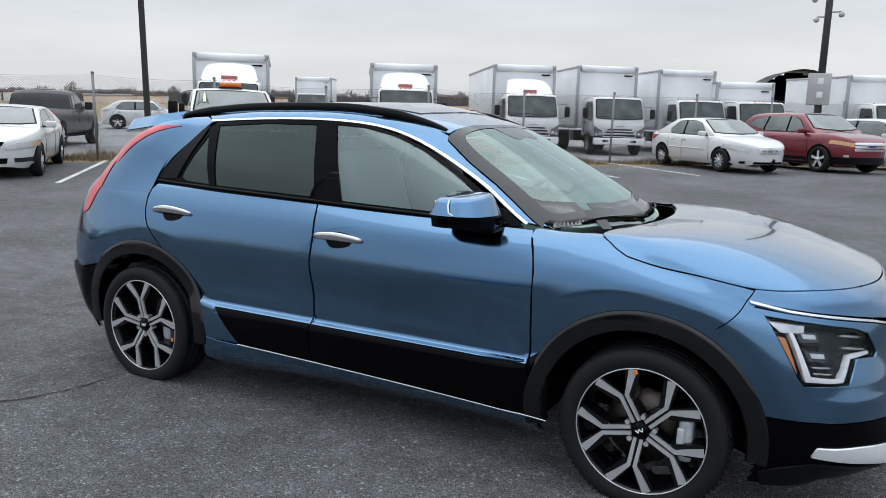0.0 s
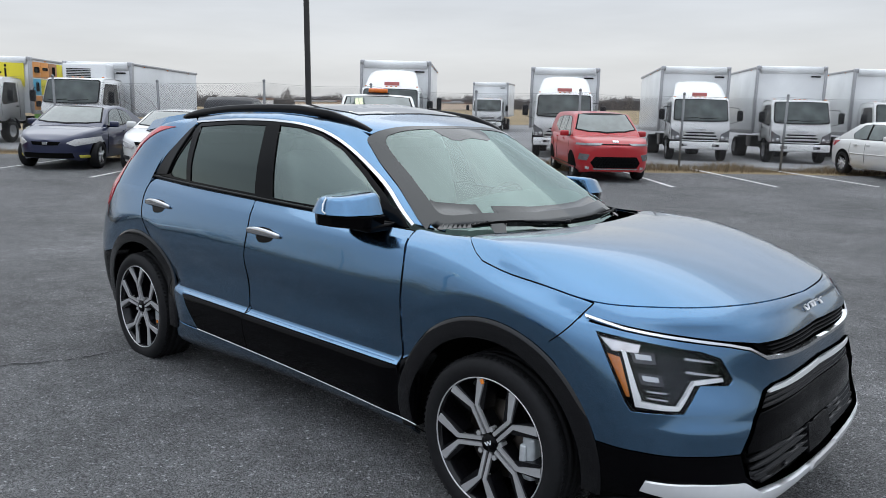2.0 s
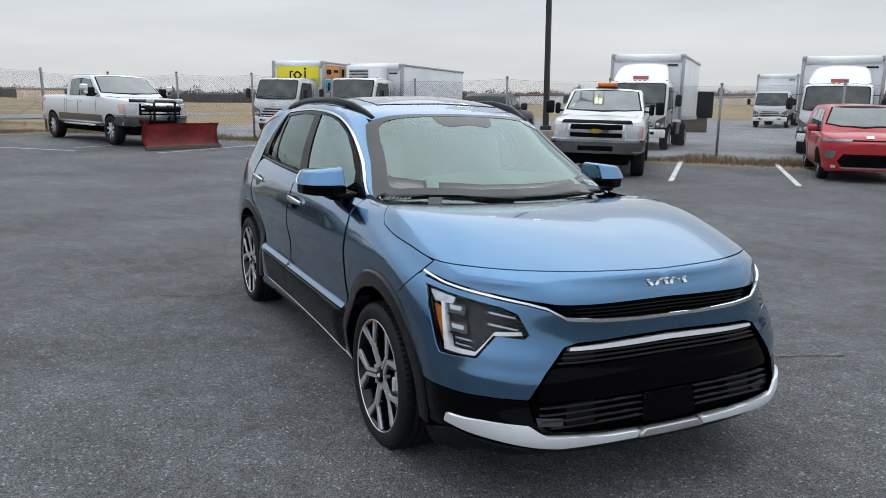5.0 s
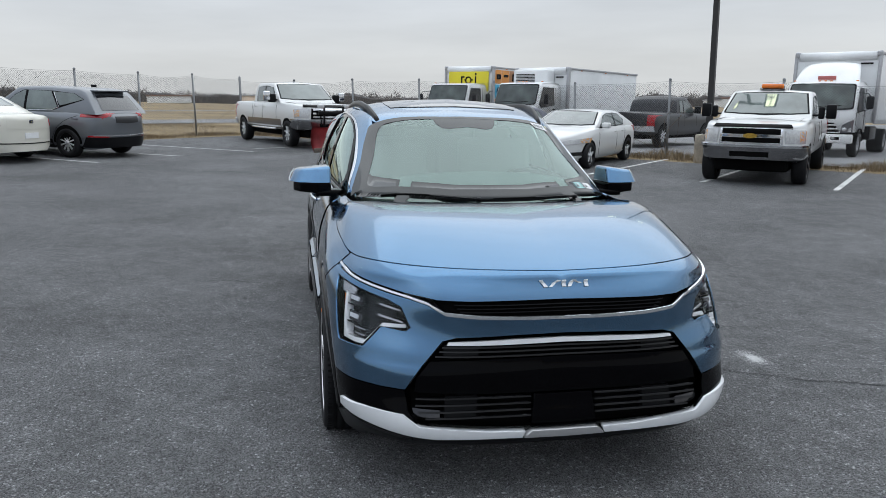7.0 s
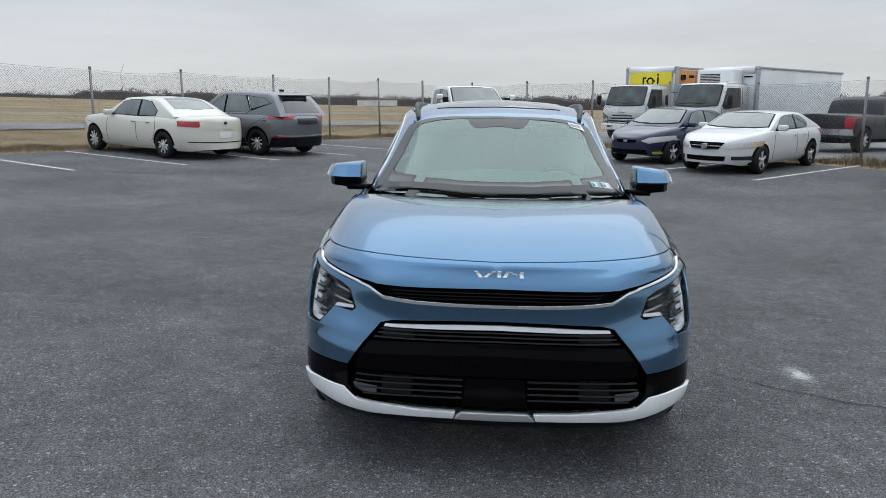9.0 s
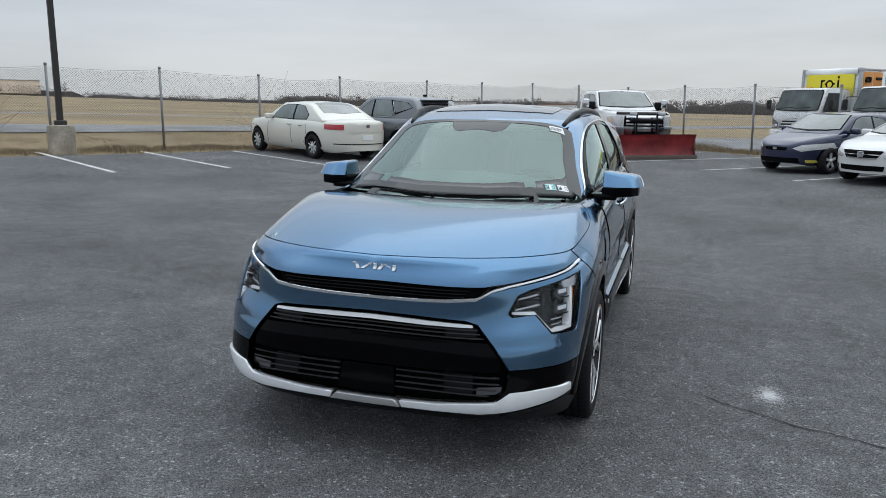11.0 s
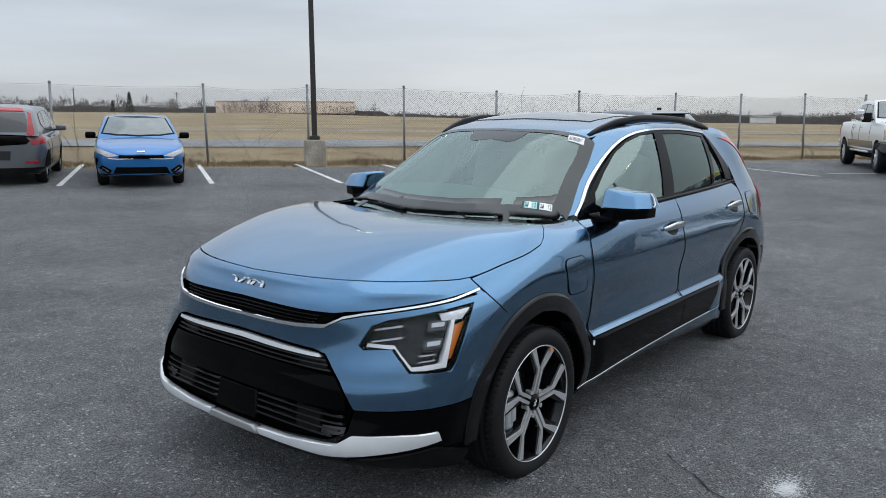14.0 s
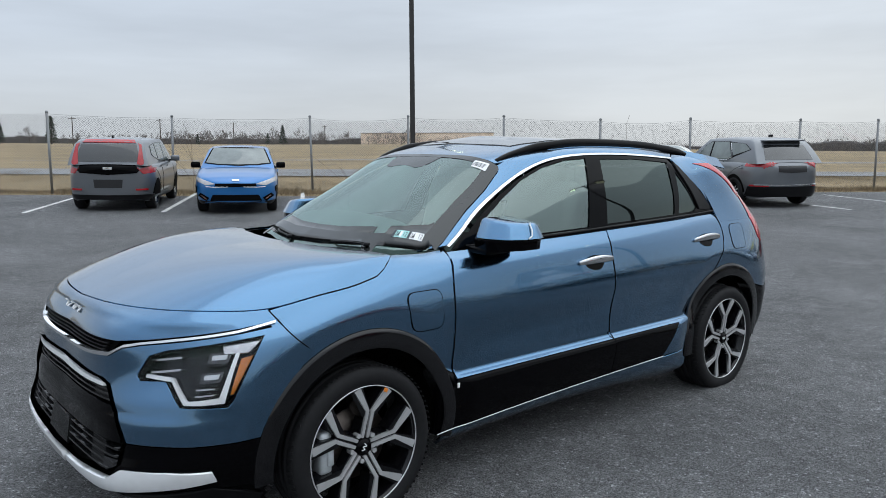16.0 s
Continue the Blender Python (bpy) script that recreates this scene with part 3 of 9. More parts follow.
class Skin:
    """A smooth surface onto which panels are laid: outlines in, fitted panels with thickness out."""

    def __init__(self, bm, even=0):
        self.bm = bm
        bm.faces.ensure_lookup_table()
        self.tree = BVHTree.FromBMesh(bm)
        self.nor = {v: v.normal.copy() for v in bm.verts}
        for _ in range(even):
            self.nor = {v: (n + sum((self.nor[e.other_vert(v)] for e in v.link_edges), Vector()) * ease(.62, .72, v.co.z)).normalized() for v, n in self.nor.items()}

    def near(self, p):
        loc, nor, k, _ = self.tree.find_nearest(p)
        return loc, self.smooth(loc, k)

    def smooth(self, loc, k):
        f = self.bm.faces[k]
        vs = f.verts
        a, b, c = (v.co for v in vs)
        n = (b - a).cross(c - a)
        area = n.length or 1e-9
        w0 = (b - loc).cross(c - loc).length / area
        w1 = (c - loc).cross(a - loc).length / area
        w2 = max(0.0, 1 - w0 - w1)
        return (self.nor[vs[0]] * w0 + self.nor[vs[1]] * w1 + self.nor[vs[2]] * w2).normalized()

    def drop(self, q, how, s):
        if how == "side":
            o, d = Vector((q[0], 3 * s, q[1])), Vector((0, -s, 0))
        elif how == "front":
            o, d = Vector((9, q[0], q[1])), Vector((-1, 0, 0))
        elif how == "back":
            o, d = Vector((-9, q[0], q[1])), Vector((1, 0, 0))
        elif how == "top":
            o, d = Vector((q[0], q[1], 4)), Vector((0, 0, -1))
        else:                                   # round the nose, about an upright axis inside it
            a = q[0]
            d = Vector((-math.cos(a), -math.sin(a), 0))
            o = Vector((NOSE_X, 0, q[1])) - d * 3
        loc, nor, k, _ = self.tree.ray_cast(o, d)
        if loc is None:
            base = Vector((NOSE_X, 0, q[1])) - d * 1.0 if how == "nose" else (Vector((q[0], 0.8 * s, q[1])) if how == "side" else Vector((2.5 if how == "front" else -2.5, q[0], q[1])) if how != "top" else Vector((q[0], q[1], 1.4)))
            return self.near(base)
        return loc, self.smooth(loc, k)


NOSE_X = 1.0
SEAM = [tuple(p) for p in spline(sorted(BONNET.items()), np.linspace(0, 7.5, 31))]     # bonnet shut line: nose middle to wing


def soften(pl, n):
    """Round the corners of an outline."""
    pl = [Vector(p) for p in pl]
    for _ in range(n):
        out = []
        for k in range(len(pl)):
            a, b = pl[k], pl[(k + 1) % len(pl)]
            out += [a.lerp(b, 0.25), a.lerp(b, 0.75)]
        pl = out
    return pl


def curve_line(pl, n=4):
    """A smooth line through points, for use in outlines."""
    d = [0.0]
    for a, b in zip(pl, pl[1:]):
        d.append(d[-1] + math.dist(a, b))
    at = np.linspace(0, d[-1], (len(pl) - 1) * n + 1)
    if len(pl) < 3:
        return [tuple(p) for p in pl]
    return [tuple(p) for p in spline([(k, p) for k, p in zip(d, pl)], at)]


def inside(p, pl):
    x, y = p
    hit = False
    for k in range(len(pl)):
        x1, y1 = pl[k][0], pl[k][1]
        x2, y2 = pl[k - 1][0], pl[k - 1][1]
        if (y1 > y) != (y2 > y) and x < (x2 - x1) * (y - y1) / (y2 - y1) + x1:
            hit = not hit
    return hit


def panel(name, skin, outline, how, mat, parent, s=1, lift=0.0, depth=0.012, step=0.03, holes=(), label="", shrink=None):
    """Lays an outline on a skin as a sheet with turned-in edges."""
    if how == "nose":
        conv = lambda p: (math.atan2(p[1], p[0] - NOSE_X), p[2]) if len(p) == 3 else p
        sc = 1.15
        pl = [Vector((conv(p)[0] * sc, conv(p)[1])) for p in outline]
        hl = [[Vector((conv(p)[0] * sc, conv(p)[1])) for p in h] for h in holes]
    else:
        sc = 1.0
        pl = [Vector((p[0], p[1])) for p in outline]
        hl = [[Vector((p[0], p[1])) for p in h] for h in holes]
    vs, _, fs = fill_points(pl, step, hl)
    keep = []
    for f in fs:
        c = sum((vs[i] for i in f), Vector((0, 0))) / len(f)
        if inside(c, pl) and not any(inside(c, h) for h in hl):
            keep.append(f)
    used = sorted({i for f in keep for i in f})
    pos, nor = {}, {}
    for i in used:
        q = (vs[i].x / sc, vs[i].y)
        loc, n = skin.drop(q, how, s)
        pos[i], nor[i] = loc + n * lift, n
    bm = bmesh.new()
    bv = {i: bm.verts.new(pos[i]) for i in used}
    normals = [nor[i] for i in used]
    for f in keep:
        a, b, c = (pos[i] for i in f[:3])
        g = (b - a).cross(c - a)
        up = g.dot(nor[f[0]]) > 0
        bm.faces.new([bv[i] for i in (f if up else f[::-1])])
    if depth:
        rim = [e for e in bm.edges if len(e.link_faces) == 1]
        low, top = {}, {}
        back = {bv[i]: i for i in used}
        for e in rim:
            for v in e.verts:
                if v not in low:
                    i = back[v]
                    low[v] = i
        for v, i in low.items():
            outw = Vector()
            for e in v.link_edges:
                if len(e.link_faces) == 1:
                    m = (e.verts[0].co + e.verts[1].co) / 2
                    outw += m - e.link_faces[0].calc_center_median()
            outw -= nor[i] * outw.dot(nor[i])
            outw = outw.normalized() if outw.length > 1e-9 else nor[i]
            top[v] = (bm.verts.new(pos[i]), bm.verts.new(pos[i] - nor[i] * depth))
            normals += [(outw * 0.8 + nor[i] * 0.6).normalized(), outw]
        for e in rim:
            l = e.link_loops[0]
            a, b = l.vert, l.link_loop_next.vert
            bm.faces.new((top[b][0], top[a][0], top[a][1], top[b][1]))
    me = bpy.data.meshes.new(name)
    bm.to_mesh(me)
    bm.free()
    me.shade_smooth()
    me.normals_split_custom_set_from_vertices([tuple(n) for n in normals])
    me.materials.append(mat)
    ob = new(name, me)
    ob.parent = parent
    if label:
        ob["label"] = label
    return ob


def band(name, skin, rim, hole, mat, parent, lift, label, n=240, rows=3):
    """A printed border between two closed outlines, laid on a skin from above."""
    def along(pl):
        """Where rays from the middle of the screen cross an outline."""
        out = []
        for k in range(n):
            d = Vector((math.cos(k * math.tau / n), math.sin(k * math.tau / n)))
            best = None
            for q in range(len(pl)):
                a, e = Vector(pl[q]) - mid, Vector(pl[(q + 1) % len(pl)]) - Vector(pl[q])
                den = d.x * e.y - d.y * e.x
                if abs(den) > 1e-12:
                    t, u = (a.x * e.y - a.y * e.x) / den, (a.x * d.y - a.y * d.x) / den
                    if t > 0 and -1e-6 <= u <= 1 + 1e-6:
                        best = t if best is None else max(best, t)
            out.append(mid + d * best)
        return out
    mid = Vector((.70, 0))
    bm, grid = bmesh.new(), []
    for a, b in zip(along(rim), along(hole)):
        line = []
        for k in range(rows + 1):
            loc, nr = skin.drop((a[0] + (b[0] - a[0]) * k / rows, a[1] + (b[1] - a[1]) * k / rows), "top", 1)
            line.append(bm.verts.new(loc + nr * lift))
        grid.append(line)
    for k in range(n):
        for j in range(rows):
            bm.faces.new((grid[k][j], grid[(k + 1) % n][j], grid[(k + 1) % n][j + 1], grid[k][j + 1]))
    bmesh.ops.recalc_face_normals(bm, faces=bm.faces)
    if sum(f.normal.z for f in bm.faces) < 0:
        bmesh.ops.reverse_faces(bm, faces=bm.faces[:])
    return part(name, bm, mat, parent, label)


def both(pl):
    """A half outline from the middle out, closed by its mirror image."""
    return list(pl) + [(p[0], -p[1], *p[2:]) for p in reversed(pl) if abs(p[1]) > 1e-6]


def tube(name, pts, radius, mat, parent, label="", res=2, flat=1.0):
    """A rod along points."""
    cu = bpy.data.curves.new(name, "CURVE")
    cu.dimensions, cu.bevel_depth, cu.bevel_resolution, cu.use_fill_caps = "3D", radius, res, True
    sp = cu.splines.new("POLY")
    sp.points.add(len(pts) - 1)
    for k, p in enumerate(pts):
        sp.points[k].co = (*p, 1)
    tmp = bpy.data.objects.new(name, cu)
    me = bpy.data.meshes.new_from_object(tmp)
    bpy.data.objects.remove(tmp)
    me.shade_smooth()
    me.materials.clear()
    me.materials.append(mat)
    ob = new(name, me)
    ob.parent = parent
    if label:
        ob["label"] = label
    return ob


def ring_arc(cx, cz, r, a0, a1, n=20):
    return [(cx + r * math.cos(radians(a0 + (a1 - a0) * k / n)), cz + r * math.sin(radians(a0 + (a1 - a0) * k / n))) for k in range(n + 1)]


def blue_car():
    car = new("parked_car")
    tagged(car, "metallic blue compact crossover with gloss black cladding, parked on the asphalt", "car")
    body, cabin = Skin(tuck_arches(hull(BODY, 231, 131, 17)), 5), Skin(hull(CABIN, 121, 61, 10), 2)
    P = lambda *a, **k: panel(*a, **k)
    # dark inner shells that close the shut lines
    for nm, sk in (("inner_body", body), ("inner_cabin", cabin)):
        bm = sk.bm.copy()
        if nm == "inner_cabin":
            gone = [f for f in bm.faces if f.calc_center_median().z < 1.44]
            off = 0.014
        else:
            gone = []
            off = 0.016
            for f in bm.faces:
                c = f.calc_center_median()
                if min(math.hypot(c.x - 1.345, c.z - 0.33), math.hypot(c.x + 1.36, c.z - 0.33)) < 0.43 and c.z < 0.82 and abs(c.y) > 0.5:
                    gone.append(f)
                elif c.x > 1.6 and 0.3 < c.z < 0.86:
                    gone.append(f)
        for v in bm.verts:
            v.co -= v.normal * off if nm == "inner_body" else Vector((0, 0, .03))
        bmesh.ops.delete(bm, geom=gone, context="FACES")
        part(nm, bm, BLACK_MATT, car)
    # arches: centre and radii
    FA, RA = (1.345, 0.33), (-1.36, 0.33)
    belt_f = [(.845, 1.047), (.60, 1.052), (.38, 1.06), (.08, 1.072), (-.225, 1.083)]
    belt_r = [(-.237, 1.084), (-.6, 1.096), (-.92, 1.104), (-1.2, 1.110), (-1.338, 1.115)]
    seam_f = curve_line([(.889, .516), (.893, .62), (.894, .75), (.892, .90), (.875, .98), (.845, 1.047)])
    seam_m = curve_line([(-.225, 1.083), (-.208, .95), (-.213, .80), (-.205, .65), (-.203, .516)])
    seam_r = curve_line([(-1.338, 1.115), (-1.352, 1.03), (-1.33, .93), (-1.27, .845), (-1.205, .776)])
    for s in (1, -1):
        door = P("front_door", body, seam_f + belt_f[1:-1] + seam_m, "side", BLUE, car, s=s, step=0.018)
        P("door_cladding", body, [(.888, .512), (-.203, .512), (-.203, .318), (.905, .283)], "side", BLACK_GLOSS, door, s=s, lift=0.003, label="gloss black lower door cladding")
        rdoor = P("rear_door", body, belt_r + seam_r[1:] + ring_arc(RA[0], RA[1], .472, 71, 2, 14)[1:] + [(-.66, .346), (-.815, .516), (-.208, .516)] + [(p[0] - .008, p[1]) for p in seam_m[::-1][1:-1]], "side", BLUE, car, s=s, step=0.018)
        P("door_cladding", body, [(-.211, .512), (-.805, .512), (-.652, .342), (-.211, .318)], "side", BLACK_GLOSS, rdoor, s=s, lift=0.003, label="gloss black lower door cladding")
        P("side_sill", body, [(.93, .279), (-.66, .333), (-.895, .343), (-.905, .22), (-.8, .185), (.88, .178), (.925, .2)], "side", BLUE, car, s=s, label="blue side sill below the doors")
        line = [body.drop((x, .2835 + (.905 - x) * .0362), "side", s) for x in np.linspace(.98, -.66, 30)]
        tube("sill_trim", [p + n * 0.003 for p, n in line], 0.0035, CHROME, car, "thin bright trim along the sill")
        fender = [(.852, 1.049), (.881, .985), (.8975, .90), (.8995, .75), (.8985, .60), (.896, .54)] + ring_arc(FA[0], FA[1], .472, 150, 42, 20) + [(1.715, .72), (1.715, .845), (1.728, .905)] + \
                 [(p[0], p[2] - .002) for p in SEAM[21:]] + [(1.195, 1.018), (1.155, 1.036), (1.125, 1.045), (1.0, 1.046), (.92, 1.047)]
        wing = P("front_fender", body, fender, "side", BLUE, car, s=s, lift=-0.0015, step=0.02)
        P("fender_shoulder", body, [(q[0], q[1] * s) for q in ((1.17, .77), (1.14, .73), (1.10, .70), (1.06, .69), (.98, .69), (.88, .70), (.85, .74), (.85, .80), (1.0, .79), (1.10, .785))], "top", BLUE, wing, lift=-0.0035, depth=0.0, label="top of the wing beside the windscreen")
        quarter = [(-1.35, 1.118), (-1.362, 1.03), (-1.34, .93), (-1.28, .845), (-1.215, .78)] + ring_arc(RA[0], RA[1], .472, 70, 140, 14)[1:] + \
                  [(-1.78, .62), (-1.87, .60), (-1.95, .62), (-1.985, .75), (-1.96, .92), (-1.90, 1.05), (-1.83, 1.15), (-1.6, 1.14)]
        P("rear_quarter", body, quarter, "side", BLUE, car, s=s, step=0.02)
        bump = ring_arc(RA[0], RA[1], .472, 141, 190, 10) + [(-1.80, .24), (-1.96, .30), (-2.05, .42), (-2.06, .6), (-1.96, .612), (-1.87, .592), (-1.78, .612)]
        P("rear_bumper_corner", body, bump, "side", BLACK_GLOSS, car, s=s, label="black rear bumper corner")
        # arch mouldings
        arch(body, car, s, FA, .470, .394, 190, -6, "gloss black front wheel arch moulding")
        P("arch_foot", body, [(.945, .285), (.905, .285), (.897, .535), (.91, .50), (.885, .42)][:3] + ring_arc(FA[0], FA[1], .471, 152, 186, 8), "side", BLACK_GLOSS, car, s=s, lift=0.003, depth=0.02, step=0.03, label="black trim behind the front wheel")
        arch(body, car, s, RA, .470, .396, 187, -4, "gloss black rear wheel arch moulding")
        # wheel well liners
        for (cx, cz) in (FA, RA):
            bm = bmesh.new()
            n = 28
            rows = []
            for k in range(n + 1):
                a = radians(-8 + 196 * k / n)
                rows.append([bm.verts.new((cx + .405 * math.cos(a), s * yy, cz + .405 * math.sin(a))) for yy in (.79 + .05 * max(0, math.sin(a)), .52)])
            for k in range(n):
                bm.faces.new((rows[k][0], rows[k + 1][0], rows[k + 1][1], rows[k][1]))
            bm.faces.new([r[1] for r in rows])
            part("wheel_liner", bm, BLACK_MATT, car)
        # side glass and its trims
        P("pillar_trim", cabin, [(.76, 1.058), (.60, 1.175), (.44, 1.268), (.26, 1.358), (.10, 1.416), (-.06, 1.455), (-.24, 1.467), (-.60, 1.463), (-1.0, 1.443), (-1.10, 1.36), (-1.24, 1.24), (-1.345, 1.125),
                                 (-1.2, 1.108), (-.9, 1.10), (-.3, 1.083), (.2, 1.066), (.5, 1.056)], "side", BLACK_GLOSS, car, s=s, lift=-0.004, depth=0.0, label="gloss black window surround",
          holes=[[(-.11, 1.10), (.64, 1.080), (.585, 1.160), (.43, 1.255), (.25, 1.352), (.10, 1.406), (-.06, 1.441), (-.225, 1.450)],
                 [(-.342, 1.446), (-.262, 1.107), (-.905, 1.122), (-.985, 1.424), (-.65, 1.445)],
                 [(-.952, 1.124), (-1.13, 1.130), (-1.17, 1.150), (-1.035, 1.375)]])
        P("front_door_glass", cabin, [(-.10, 1.095), (.65, 1.075), (.592, 1.164), (.436, 1.259), (.254, 1.356), (.10, 1.411), (-.06, 1.446), (-.23, 1.455)], "side", GLASS_SIDE, door, s=s, lift=-0.009, depth=0, label="clear front door window")
        P("rear_door_glass", cabin, [(-.35, 1.452), (-.252, 1.10), (-.91, 1.116), (-.99, 1.431), (-.65, 1.452)], "side", GLASS_PRIVACY, rdoor, s=s, lift=-0.009, depth=0, label="dark tinted rear door window")
        P("quarter_glass", cabin, [(-.945, 1.118), (-1.14, 1.125), (-1.185, 1.145), (-1.03, 1.385)], "side", GLASS_PRIVACY, car, s=s, lift=-0.009, depth=0, label="dark tinted quarter window")
        mid = curve_line([(.80, 1.064), (.72, 1.114), (.62, 1.182), (.47, 1.268), (.28, 1.362), (.09, 1.430), (-.10, 1.461), (-.31, 1.471), (-.65, 1.467), (-1.05, 1.446)], 5)
        nrm = [Vector((b[1] - a[1], a[0] - b[0])).normalized() * .0048 for a, b in zip(mid[:-1], mid[1:])]
        nrm.append(nrm[-1])
        ct = [(p[0] - q.x, p[1] - q.y) for p, q in zip(mid, nrm)]
        cb = [(p[0] + q.x, p[1] + q.y) for p, q in zip(mid, nrm)][::-1]
        P("window_chrome", cabin, ct + cb, "side", CHROME, car, s=s, lift=0.002, depth=0.008, step=0.02, label="bright chrome window trim")
        bl = [cabin.drop((x, 1.078 - x * .031 if x > -.3 else 1.087 - (x + .3) * .027), "side", s) for x in np.linspace(.72, -1.33, 36)]
        tube("belt_moulding", [p + n * 0.006 for p, n in bl], 0.011, BLACK_GLOSS, car, "black rubber belt moulding")
        P("door_corner_trim", cabin, [(.79, 1.052), (.50, 1.05), (.66, 1.122), (.70, 1.118)], "side", BLACK_GLOSS, door, s=s, lift=0.003, label="black mirror mount triangle")
        # pillars and roof side
        ap = [(p[0] - q.x * 1.25, p[1] - q.y * 1.25) for p, q in zip(mid, nrm)]
        if ap[5][1] < mid[5][1]:
            ap = [(p[0] + q.x * 1.25, p[1] + q.y * 1.25) for p, q in zip(mid, nrm)]
        P("a_pillar", cabin, ap + [(-1.10, 1.476), (-.8, 1.498), (-.3, 1.505), (.0, 1.490), (.12, 1.478), (.22, 1.457), (.32, 1.414), (.47, 1.325), (.62, 1.24), (.78, 1.142), (.93, 1.05)], "side", BLUE, car, s=s, lift=0.0, label="blue roof pillar and cant rail")
        cp = [(-1.04, 1.447), (-1.115, 1.365), (-1.25, 1.245), (-1.35, 1.125), (-1.6, 1.15), (-1.80, 1.16), (-1.70, 1.27), (-1.56, 1.365), (-1.38, 1.43), (-1.2, 1.46), (-1.1, 1.466)]
        P("c_pillar", cabin, cp, "side", BLUE, car, s=s, label="blue rear roof pillar panel")
        P("vent_trim", cabin, [(-1.045, 1.425), (-1.08, 1.40), (-1.20, 1.275), (-1.34, 1.125), (-1.19, 1.14), (-1.06, 1.375)], "side", BLACK_SATIN, car, s=s, lift=0.004, label="black trim behind the quarter window")
        # rear lamp
        tl = [(-1.245, 1.412), (-1.40, 1.378), (-1.53, 1.318), (-1.645, 1.23), (-1.72, 1.135)]
        lo = [(-1.79, 1.15), (-1.70, 1.262), (-1.575, 1.36), (-1.42, 1.412)]
        P("rear_lamp_upper", cabin, curve_line(tl, 4) + lo, "side", RED_LENS, car, s=s, lift=0.004, depth=0.015, step=0.02, label="tall red rear lamp on the pillar")
        P("rear_lamp_lower", body, [(-1.715, 1.14), (-1.79, 1.15), (-1.855, 1.06), (-1.90, .95), (-1.89, .90), (-1.84, .93), (-1.80, 1.0)], "side", RED_LENS, car, s=s, lift=0.004, depth=0.015, step=0.02, label="lower end of the red rear lamp")
        # the quarter panel runs up into the pillar without a step
        for x0, x1, mat, off, lab in ((-1.352, -1.75, BLUE, .002, "blue panel below the rear pillar"), (-1.755, -1.80, RED_LENS, .003, "middle of the red rear lamp")):
            bm, grid = bmesh.new(), []
            for k in range(15):
                f = k / 14
                up, dn = x0 + .07 * (1 - f) + (x1 + .045 - x0) * f, x0 + (x1 - .022 - x0) * f
                p = [cabin.drop((up + .014, 1.25), "side", s)[0], cabin.drop((up, 1.23), "side", s)[0], body.drop((dn, 1.055), "side", s)[0], body.drop((dn - .005, 1.035), "side", s)[0]]
                span = (p[2] - p[1]).length
                m0, m1 = (p[1] - p[0]).normalized() * span, (p[3] - p[2]).normalized() * span
                row = []
                for j in range(9):
                    u = j / 8
                    q = p[1] * (2 * u ** 3 - 3 * u ** 2 + 1) + m0 * (u ** 3 - 2 * u ** 2 + u) + p[2] * (3 * u ** 2 - 2 * u ** 3) + m1 * (u ** 3 - u ** 2)
                    row.append(bm.verts.new(q + Vector((0, s * ((.0012 if mat is BLUE else .004) + off * math.sin(math.pi * u)), 0))))
                grid.append(row)
            for g, h in zip(grid, grid[1:]):
                for j in range(8):
                    bm.faces.new((g[j], g[j + 1], h[j + 1], h[j]))
            bmesh.ops.recalc_face_normals(bm, faces=bm.faces)
            if sum(f.normal.y for f in bm.faces) * s < 0:
                bmesh.ops.reverse_faces(bm, faces=bm.faces[:])
            part("pillar_foot" if mat is BLUE else "rear_lamp_middle", bm, mat, car, lab)
        for seam in (seam_f[:-1], seam_m[1:], seam_r[1:]):
            gap = [body.drop(q, "side", s) for q in curve_line(seam, 1)]
            tube("door_gap", [p + n * .0006 for p, n in gap], .0024, BLACK_MATT, car, "dark shut line of a door", res=1)
        # mirror
        door_mirror(car, s)
        door_handle(body, door, (-.20, .07), .935, s)
        door_handle(body, rdoor, (-1.28, -1.0), .968, s)
    # charge flap on the left wing, fuel flap on the left quarter
    P("charge_flap", body, rounded([(1.15, .915), (.965, .915), (.962, .755), (1.125, .752)], .04), "side", BLUE, car, s=1, lift=0.0025, depth=0.004, step=0.02, label="closed charging flap on the wing")
    flap_line("charge_flap_gap", body, [(1.15, .915), (.965, .915), (.962, .755), (1.125, .752)], car)
    P("fuel_flap", body, rounded([(-1.44, 1.035), (-1.61, 1.035), (-1.60, .885), (-1.43, .885)], .045), "side", BLUE, car, s=1, lift=0.0025, depth=0.004, step=0.02, label="closed filler flap on the rear quarter")
    flap_line("fuel_flap_gap", body, [(-1.44, 1.035), (-1.61, 1.035), (-1.60, .885), (-1.43, .885)], car)
    loc, n = body.drop((.885, .487), "side", 1)
    part("white_tag", boxed(loc.x, loc.y + .006, loc.z, .012, .006, .022, .002), PAPER, car, "small white tag at the door edge")
    nose(car, body)
    top(car, body, cabin)
    wheels(car)
    interior(car)
    car.matrix_world = LOT
    return car


